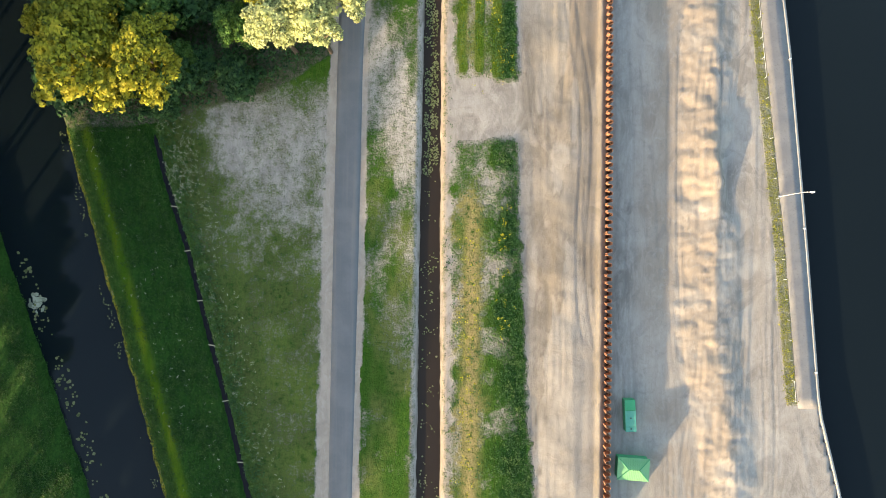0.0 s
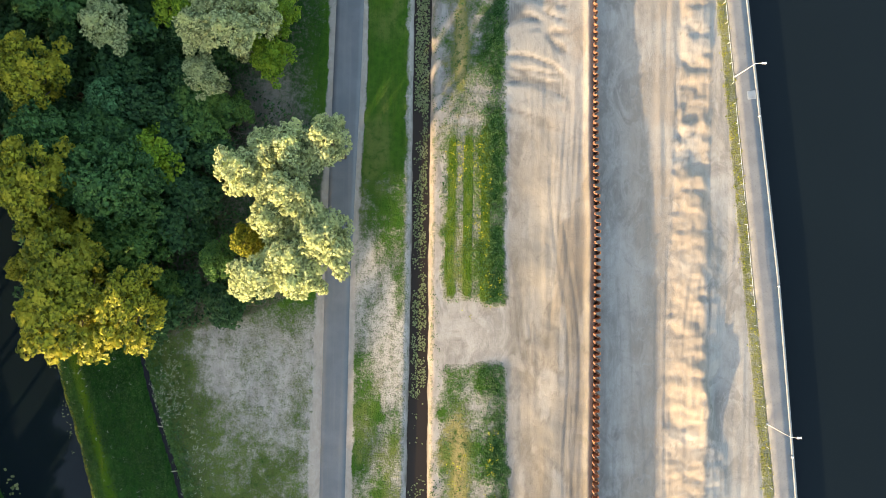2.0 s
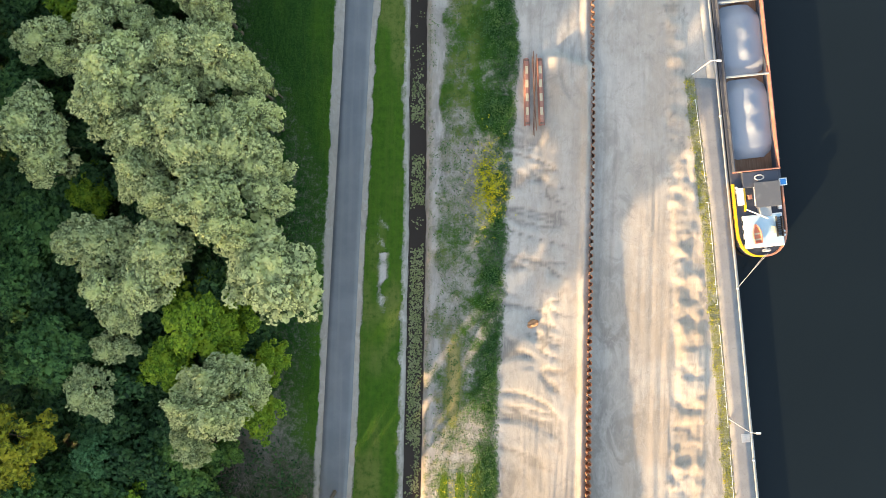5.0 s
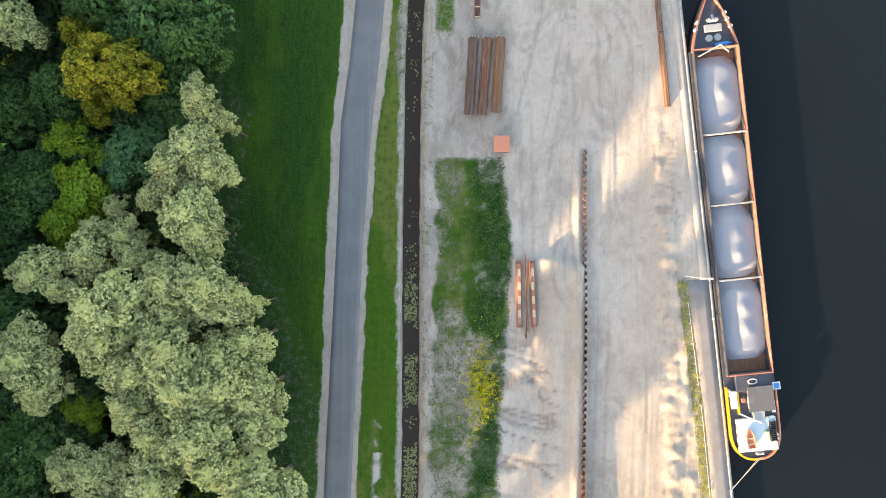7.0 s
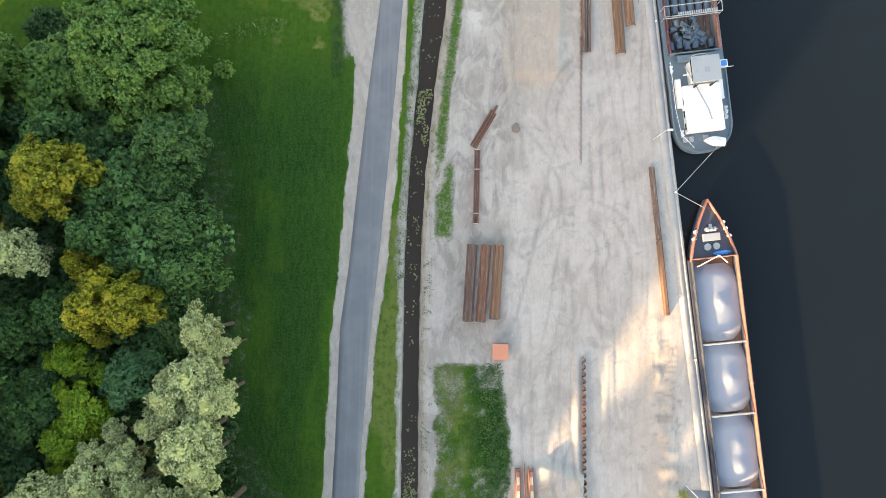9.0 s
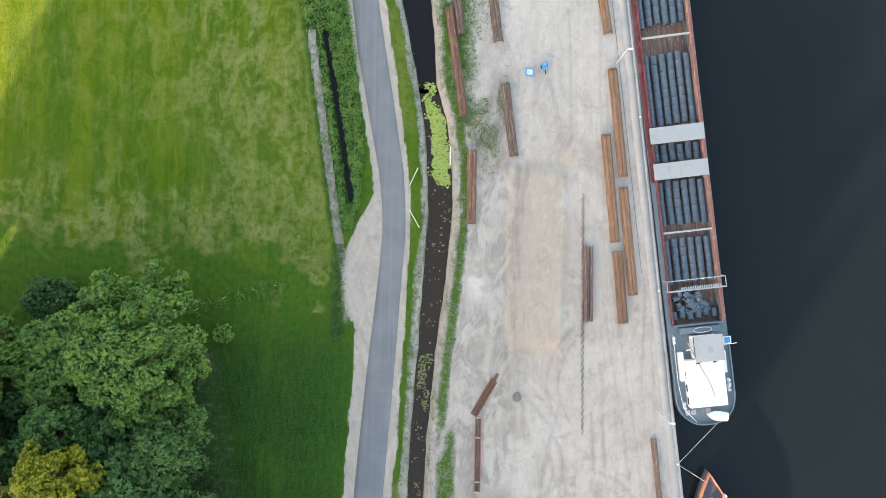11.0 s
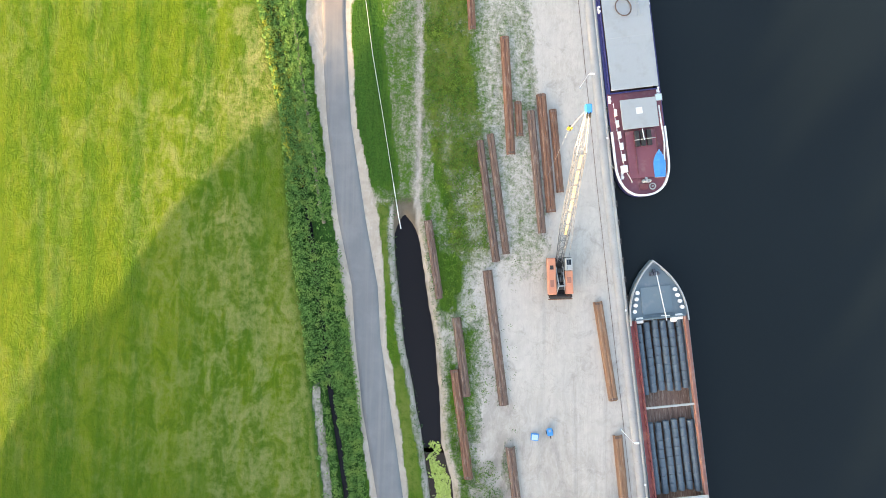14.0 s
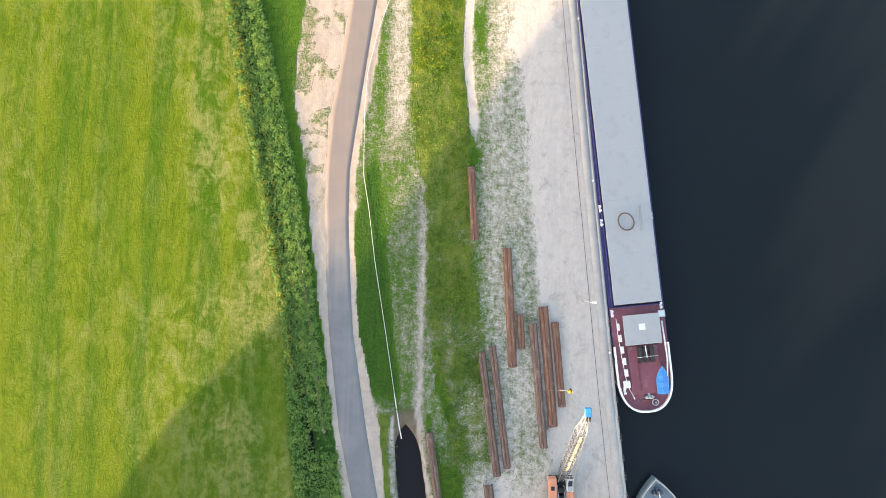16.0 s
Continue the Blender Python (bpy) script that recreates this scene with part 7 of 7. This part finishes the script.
    part("hoist_rope", tube(bmesh.new(), (tip.x, tip.y + 0.4, tip.z - 0.3), hook, 0.035, 0.035, 5), M_GREY, ob)
    hk = part("hook_block", boxed(hook.x - 0.35, hook.y - 0.2, hook.z - 0.9, hook.x + 0.35, hook.y + 0.2, hook.z, 0.1), M_YELLOWP, ob, "yellow hook block")
    part("hook_sheave", tube(bmesh.new(), (hook.x - 0.1, hook.y, hook.z - 0.4), (hook.x + 0.1, hook.y, hook.z - 0.4), 0.42, 0.42, 12), M_BLACK, hk)
    end = m.inverted() @ Vector((14.0, 296.2, 0.9))
    part("sling", tube(bmesh.new(), (hook.x, hook.y, hook.z - 0.9), end, 0.02, 0.02, 5), M_GREY, ob)


make_crane()

# ---------------------------------------------------------------- hose, stakes, planks
HOSE = [(-16.5, 365), (-18.5, 358.8), (-20.0, 351.5), (-20.3, 344.3), (-20.0, 333), (-18.8, 326.7), (-17.4, 317.5), (-15.1, 305.5), (-13.1, 294.5), (-12.0, 288.4), (-11.6, 286.4)]
ob = thing("drain_hose", pose(0, 0, 0), "long white drain hose laid through grass", "hose")
for k, (a, b) in enumerate(zip(HOSE, HOSE[1:])):
    za, zb = (max(float(height(*p)), DITCH_Z) + 0.16 for p in (a, b))
    part("hose_length", tube(bmesh.new(), (*a, za), (*b, zb), 0.04 if k < 8 else 0.08, 0.04 if k < 8 else 0.1, 8), M_WHITE, ob)
for a, b in (((-7.9, 230.4), (-6.4, 233.7)), ((-7.75, 226.2), (-6.0, 223.2))):
    ob = thing("culvert_rail", pose(*a, 0.0), "slanting white rail beside the culvert", "guard rail")
    d = (b[0] - a[0], b[1] - a[1])
    part("rail", pipe([(0, 0, 0.8), (d[0], d[1], 0.8)], 0.06), M_WHITE, ob)
    for f in (0.05, 0.5, 0.95):
        part("post", tube(bmesh.new(), (d[0] * f, d[1] * f, -0.6), (d[0] * f, d[1] * f, 0.8), 0.05, 0.05, 6), M_WHITE, ob)
ob = thing("white_pipe", pose(-0.8, 234.4, -0.15), "short white pipe on the ditch bank", "pipe")
part("tube", tube(bmesh.new(), (0, 0, 0.1), (-0.05, 3.2, 0.1), 0.11, 0.11, 8), M_WHITE, ob)


def make_stake(x, y, lean):
    ob = thing("fence_stake", pose(x, y, float(height(x, y)) - 0.1, lean, -lean * 0.6, 0), "thin pale wooden stake in tall grass", "stake", "stakes along the ditch")
    part("stick", tube(bmesh.new(), (0, 0, 0), (0, 0, 1.35), 0.06, 0.05, 6), M_CREAM, ob)


rng = random.Random(17)
STAKE_X = line("286:-25.0 290:-26 296:-27 307:-28.8 314:-30.2 323:-31.7 335:-34")
for y in (287, 290.5, 294, 299, 303, 307, 311, 315, 319, 323, 327, 331):
    make_stake(float(STAKE_X(y)), y, rng.uniform(-25, 25))
for x, y in ((-31.4, 212.5), (-35.5, 211.6), (-40.5, 210.3), (-45.6, 208.1)):
    make_stake(x, y, rng.uniform(-20, 20))
for y in (-38, -27, -17, -9, 0, 8):
    ob = thing("brook_plank", pose(float(brook(y)), y, -0.55, 0, 0, rng.uniform(-10, 10)), "weathered plank bridging the narrow brook", "plank", "planks over the brook")
    part("board", boxed(-1.0, -0.09, 0, 1.0, 0.09, 0.07, 0.01), M_CREAM, ob)
tagged(strip("gutter_board", lambda y: STAKE_X(y) - 0.3, lambda y: STAKE_X(y) + 0.3, 287, 327, 0.12, 2.0, M_TWIG, 1, thick=0.2), "weathered brown board along the field ditch", "board")
bm = bmesh.new()
rr = np.random.RandomState(4)
for k in range(420):
    a = np.array([-37.0, 62.5, 0.15]) + rr.normal(size=3) * [3.6, 3.4, 0.12]
    d = rr.normal(size=3) * [1.0, 1.0, 0.15]
    d /= np.linalg.norm(d)
    tube(bm, a, a + d * (0.6 + 1.2 * rr.rand()), 0.05, 0.02, 4)
tagged(part("brushwood", bm, M_TWIG), "scattered grey-brown cut brushwood under trees", "brushwood", kind="stuff")
ob = thing("dead_tree", pose(-45.2, 41.0, 0.0), "bare leaning dead tree with broken limbs", "tree")
part("trunk", tube(bmesh.new(), (0, 0, 0), (1.1, 4.8, 7.0), 0.4, 0.14, 8), M_TWIG, ob)
for a, b in (((0.6, 2.4, 3.6), (-0.8, 4.0, 6.2)), ((0.9, 3.6, 5.4), (2.2, 5.4, 6.6)), ((0.5, 2.0, 3.0), (1.8, 2.6, 4.8)), ((1.0, 4.4, 6.4), (0.4, 6.6, 7.8))):
    part("limb", tube(bmesh.new(), a, b, 0.13, 0.04, 6), M_TWIG, ob)


# ---------------------------------------------------------------- low growth
def strew(name, xs, ys, zs, rad, high, leaves, size, material, label, category, seed):
    """Leaf clumps standing at the given places, all in one mesh."""
    rng = np.random.RandomState(seed)
    n = len(xs)
    base = np.stack([xs, ys, zs], 1).repeat(leaves, 0)
    rad = np.broadcast_to(rad, (n,)).repeat(leaves)
    high = np.broadcast_to(high, (n,)).repeat(leaves)
    d = rng.normal(size=(n * leaves, 3))
    d /= np.linalg.norm(d, axis=1)[:, None]
    p = base + np.stack([d[:, 0] * rad, d[:, 1] * rad, np.abs(d[:, 2]) * high + 0.02], 1)
    nn = np.stack([d[:, 0] * 0.6, d[:, 1] * 0.6, np.abs(d[:, 2]) + 0.5], 1) + rng.normal(size=p.shape) * 0.4
    nn /= np.linalg.norm(nn, axis=1)[:, None]
    t = np.cross(nn, rng.normal(size=p.shape))
    t /= np.linalg.norm(t, axis=1)[:, None] + 1e-9
    b = np.cross(nn, t)
    s = size * (0.6 + 0.8 * rng.rand(len(p)))[:, None]
    v = np.stack([p - t * s, p - b * s * 0.5, p + t * s, p + b * s * 0.5], 1).reshape(-1, 3)
    ob = mesh_from(name, v, np.arange(len(v)).reshape(-1, 4), material)
    return tagged(ob, label, category, kind="stuff")


def pick(seed, count, y0, y1, left, right, keep=None):
    """Random places between two lines, thinned by a rule."""
    rng = np.random.RandomState(seed)
    y = rng.uniform(y0, y1, count)
    x = left(y) + (right(y) - left(y)) * rng.rand(count)
    if keep is not None:
        ok = rng.rand(count) < keep(x, y)
        x, y = x[ok], y[ok]
    return x, y, height(x, y)


fd = FIELD_DITCH
x, y, z = pick(1, 10300, 223, 374, hedge_l, hedge_r, lambda x, y: np.where((np.abs(x - fd(y)) < 0.75) & (y > 227) & (y < 258.5), 0.0, 0.9) * np.where((x - hedge_l(y) < 2.2) & (y < 259), 0.06, 1) * np.where((y > 283.5) & (y < 287.5) & (x > fd(y)), 0.05, 1.0))
z = np.where(y > 259, np.maximum(z, -0.35), z)
strew("reeds", x, y, z, 0.42, 0.55 + 0.7 * np.random.RandomState(2).rand(len(x)), 9, 0.16, M_REED, "dense dark green reeds filling the field ditch", "reeds", 3)
# yellow-green leaves give the hedge's west edge its sunlit look by colour
x, y, z = pick(4, 2600, 213, 374, lambda y: hedge_l(y) + 0.2, lambda y: hedge_l(y) + 3.2, lambda x, y: step(y, 292, 306))
strew("ditch_weeds", x, y, z, 0.4, 0.8, 8, 0.15, M_LIME, "sunlit yellow-green weeds on the ditch edge", "weeds", 5)
x, y, z = pick(6, 9000, -53, 22, lambda y: side_r(y) + 0.3, lambda y: brook(y) - 1.1, lambda x, y: (0.35 + 0.65 * step(fbm(x, y, 4, 101), 0.4, 0.6)) * (1 - 0.95 * band(x - side_r(y), 4.2, 6.0, 0.5)) * (1 - 0.7 * band(x - side_r(y), 0.2, 1.4, 0.4)))
strew("dike_grass", x, y, z, 0.4, 0.35, 6, 0.14, M_DIKE, "tall dark grass on the canal dike", "grass", 7)
x, y, z = pick(8, 3000, -53, 27, lambda y: brook(y) + 0.6, lambda y: brook(y) + 4.5, lambda x, y: (0.9 - 0.18 * (x - brook(y))) * step(x - brook(y), 0.8, 1.2))
strew("brook_weeds", x, y, z, 0.45, 0.6, 8, 0.15, M_WEED, "rank green weeds beside the brook", "weeds", 9)
x, y, z = pick(10, 1300, -53, 27, lambda y: brook(y) + 0.9, lambda y: brook(y) + 7.5, lambda x, y: step(fbm(x, y, 6, 103), 0.35, 0.6) * (0.35 + 0.65 * step(y, -5, 10)))
strew("umbel_flowers", x, y, z + 0.5, 0.28, 0.3, 9, 0.08, M_BLOOM, "white flowering umbels by the brook", "flowers", 11)
x, y, z = pick(12, 160, -53, 22, lambda y: side_r(y) - 0.6, lambda y: brook(y) - 2)
strew("umbel_flowers", x, y, z + 0.3, 0.25, 0.2, 7, 0.08, M_BLOOM, "white flowering umbels on the dike", "flowers", 13)

x, y, z = pick(32, 5200, -53, 12, lambda y: side_l(y) - 13, lambda y: side_l(y) - 0.2, lambda x, y: step(fbm(x, y * 0.6, 3.5, 121), 0.38, 0.6))
strew("bank_weeds", x, y, z, 0.42, 0.35, 6, 0.14, M_DIKE, "dark rough grass on the far canal bank", "grass", 33)
x, y, z = pick(34, 1500, -53, 22, lambda y: side_r(y) + 0.1, lambda y: side_r(y) + 1.5)
strew("bank_fringe", x, y, z, 0.3, 0.4, 6, 0.11, M_LIME, "bright green fringe along the canal water", "grass", 35)


def patch_rule(x, y):
    w = (x - patch_l(y)) / (patch_r(y) - patch_l(y))
    return (0.12 + 0.88 * step(w + (fbm(x, y, 7, 51) - 0.5) * 0.5, 0.5, 0.8)) * (1 - band(y, 20, 31.5, 0.8)) * (1 - step(y, 151.5, 152.5))


x, y, z = pick(14, 15000, -53, 153, patch_l, patch_r, patch_rule)
strew("rough_grass", x, y, z, 0.42, 0.4, 6, 0.14, M_WEED, "rough green growth on the spoil strip", "weeds", 15)


def yellow_rule(x, y):
    a = np.exp(-(((x - 7.2) / 2.4) ** 2 + ((y - 112) / 5) ** 2)) + 0.8 * band(y, 31, 60, 3) * np.exp(-((x - 3.5) / 3.5) ** 2) * step(fbm(x * 2, y * 0.5, 5, 105), 0.4, 0.6)
    return np.clip(a + 0.35 * np.exp(-((x - 2.0) / 1.5) ** 2) * (1 - step(y, 0, 10)) + 0.25 * np.exp(-((x - 8.2) / 1.2) ** 2) * band(y, -15, 10, 3), 0, 1)


x, y, z = pick(16, 6000, -53, 125, patch_l, patch_r, yellow_rule)
strew("yellow_flowers", x, y, z + 0.25, 0.3, 0.35, 5, 0.12, M_YELLOW, "yellow flowering weeds in rough grass", "flowers", 17)
blot = np.random.RandomState(75)
x, y = 7.0 + 1.5 * blot.normal(size=420), 112 + 3.4 * blot.normal(size=420)
strew("yellow_flowers", x, y, height(x, y) + 0.25, 0.32, 0.35, 6, 0.12, M_YELLOW, "dense patch of yellow flowering weeds", "flowers", 76)
x, y, z = pick(18, 5000, 226, 374, lambda y: ditch_r(y) + 1.2 - 8 * step(y, 292, 300), lambda y: 9.5 - 0 * y, lambda x, y: step(fbm(x * 1.4, y * 0.6, 6, 91), 0.46, 0.62) * np.where(y > 284, np.exp(-((x + 1.5 + (y - 300) * 0.09) / 3.6) ** 2), np.exp(-((x - 1.5 - 3) / 4.5) ** 2) * 0.6))
strew("yard_weeds", x, y, z, 0.42, 0.4, 7, 0.10, M_WEED, "green weeds between the stacked piles", "weeds", 19)
x, y, z = pick(70, 5200, 283, 373, lambda y: strip_l(y) - 0.5, strip_r, lambda x, y: 0.25 + 0.75 * step(fbm(x, y * 0.7, 5, 161), 0.4, 0.58))
strew("tall_grass", x, y, z, 0.4, 0.45, 6, 0.13, M_MEADOW, "rank fresh green grass beside the stacked piles", "grass", 71)
x, y, z = pick(72, 1500, 232, 285, lambda y: ditch_r(y) + 1.5, lambda y: 8.5 - 0.16 * (y - 232), lambda x, y: step(fbm(x, y * 0.6, 5, 163), 0.46, 0.6))
strew("tall_grass", x, y, z, 0.38, 0.4, 6, 0.12, M_MEADOW, "rank fresh green grass between steel piles", "grass", 73)
x, y, z = pick(20, 700, 345, 374, lambda y: -12 + 0 * y, lambda y: -5 + 0 * y, lambda x, y: step(y, 346, 360) * 0.8)
strew("yellow_flowers", x, y, z + 0.2, 0.4, 0.4, 6, 0.08, M_YELLOW, "yellow flowering weeds in the grass", "flowers", 21)
x, y, z = pick(22, 700, -26, 131, lambda y: walk_l(y) - 2.2, lambda y: walk_l(y) - 0.1)
strew("quay_grass", x, y, z, 0.35, 0.3, 6, 0.12, M_LIME, "dry yellow-green grass along the walkway", "grass", 23)
x, y, z = pick(24, 500, 166, 292, lambda y: ditch_l(y) - 1.3, lambda y: ditch_l(y) + 0.3)
strew("bank_grass", x, y, z, 0.35, 0.35, 6, 0.12, M_WEED, "grass tufts on the ditch bank", "grass", 25)
x, y, z = pick(26, 700, -53, 292, lambda y: ditch_r(y) + 0.6, lambda y: ditch_r(y) + 2.2, lambda x, y: step(fbm(x, y, 8, 107), 0.45, 0.6))
strew("bank_grass", x, y, z, 0.35, 0.35, 6, 0.12, M_WEED, "grass tufts on the ditch bank", "grass", 27)
x, y, z = pick(28, 420, 205, 213, lambda y: -47 + 0 * y, lambda y: -30 + 0 * y, lambda x, y: np.exp(-((y - 212.5 - (x + 31) * 0.3) / 1.2) ** 2))
strew("field_weeds", x, y, z, 0.5, 0.6, 9, 0.14, M_REED, "tall weeds along an old field edge", "weeds", 29)
x, y, z = pick(30, 300, 203, 220, lambda y: -21.3 + 0 * y, lambda y: -19.4 + 0 * y)
strew("verge_weeds", x, y, z, 0.4, 0.5, 8, 0.13, M_WEED, "leafy weeds on the field margin", "weeds", 31)

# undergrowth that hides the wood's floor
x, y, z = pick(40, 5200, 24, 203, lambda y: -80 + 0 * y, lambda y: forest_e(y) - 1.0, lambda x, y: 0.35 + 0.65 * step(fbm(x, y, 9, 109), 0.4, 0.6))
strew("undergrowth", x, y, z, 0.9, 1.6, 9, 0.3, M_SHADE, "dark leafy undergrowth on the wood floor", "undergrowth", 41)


def float_pads(name, x, y, z, size, material, label, category, seed):
    """Flat five-sided leaves on the water."""
    rng = np.random.RandomState(seed)
    n = len(x)
    a = rng.rand(n)[:, None] * 6.28 + np.arange(5) * 1.2566
    r = size * (0.5 + 0.8 * rng.rand(n))[:, None] * (0.8 + 0.4 * rng.rand(n, 5))
    v = np.stack([x[:, None] + np.cos(a) * r, y[:, None] + np.sin(a) * r, np.repeat((z + 0.012 + 0.03 * rng.rand(n))[:, None], 5, 1)], -1).reshape(-1, 3)
    ob = mesh_from(name, v, np.arange(n * 5).reshape(-1, 5), material)
    return tagged(ob, label, category, kind="stuff")


def lily_rule(x, y):
    d = 0.55 * band(y, 14, 38, 3) + 0.45 * band(y, 40, 66, 3) + 1.0 * band(y, 66, 101, 3) + 0.8 * band(y, 108, 117, 1.5) + 0.8 * band(y, 122, 130, 2) + 0.5 * band(y, 190, 203, 3) + 0.12 * (y < 240)
    edge = np.minimum(x - ditch_l(y), ditch_r(y) - x)
    return np.clip(d, 0, 1) * step(fbm(x, y, 2.2, 111) + 0.35 * d * d, 0.5, 0.62) * step(edge, 0.1, 0.6)


x, y, z = pick(50, 26000, -53, 290, ditch_l, ditch_r, lily_rule)
float_pads("lily_pads", x, y, np.full(len(x), DITCH_Z), 0.15, M_LILY, "olive lily pads floating on the ditch", "lily pads", 51)
x, y, z = pick(52, 9000, 228, 249, ditch_l, ditch_r, lambda x, y: step(fbm(x, y, 2.5, 113) + 0.30 * band(y, 231, 246, 2) - 0.3 * step(np.abs(x - (ditch_l(y) + ditch_r(y)) / 2 - 0.3), 0.7, 1.8), 0.5, 0.78) * 0.55)
float_pads("duckweed", x, y, np.full(len(x), DITCH_Z), 0.16, M_DUCKWEED, "bright duckweed mat on the ditch", "duckweed", 53)
x, y, z = pick(54, 260, -53, 8, lambda y: side_l(y) + 0.4, lambda y: side_l(y) + 3.5, lambda x, y: step(fbm(x, y, 5, 115), 0.5, 0.6))
float_pads("canal_lilies", x, y, np.full(len(x), WATER_Z), 0.28, M_LILY, "small lily patches on the side canal", "lily pads", 55)
rng2 = np.random.RandomState(61)
k = 60
x, y = -76.8 + rng2.normal(size=k) * 0.7, -9.7 + rng2.normal(size=k) * 0.7
float_pads("canal_lilies", x, y, np.full(k, WATER_Z), 0.35, M_BLOOM, "pale flowering lily clump on the canal", "lily pads", 62)
x, y, z = pick(64, 500, -53, 24, lambda y: side_r(y) - 1.6, lambda y: side_r(y) - 0.2, lambda x, y: step(fbm(x, y, 3, 117), 0.5, 0.65))
float_pads("canal_lilies", x, y, np.full(len(x), WATER_Z), 0.14, M_LILY, "floating leaves along the canal bank", "lily pads", 65)
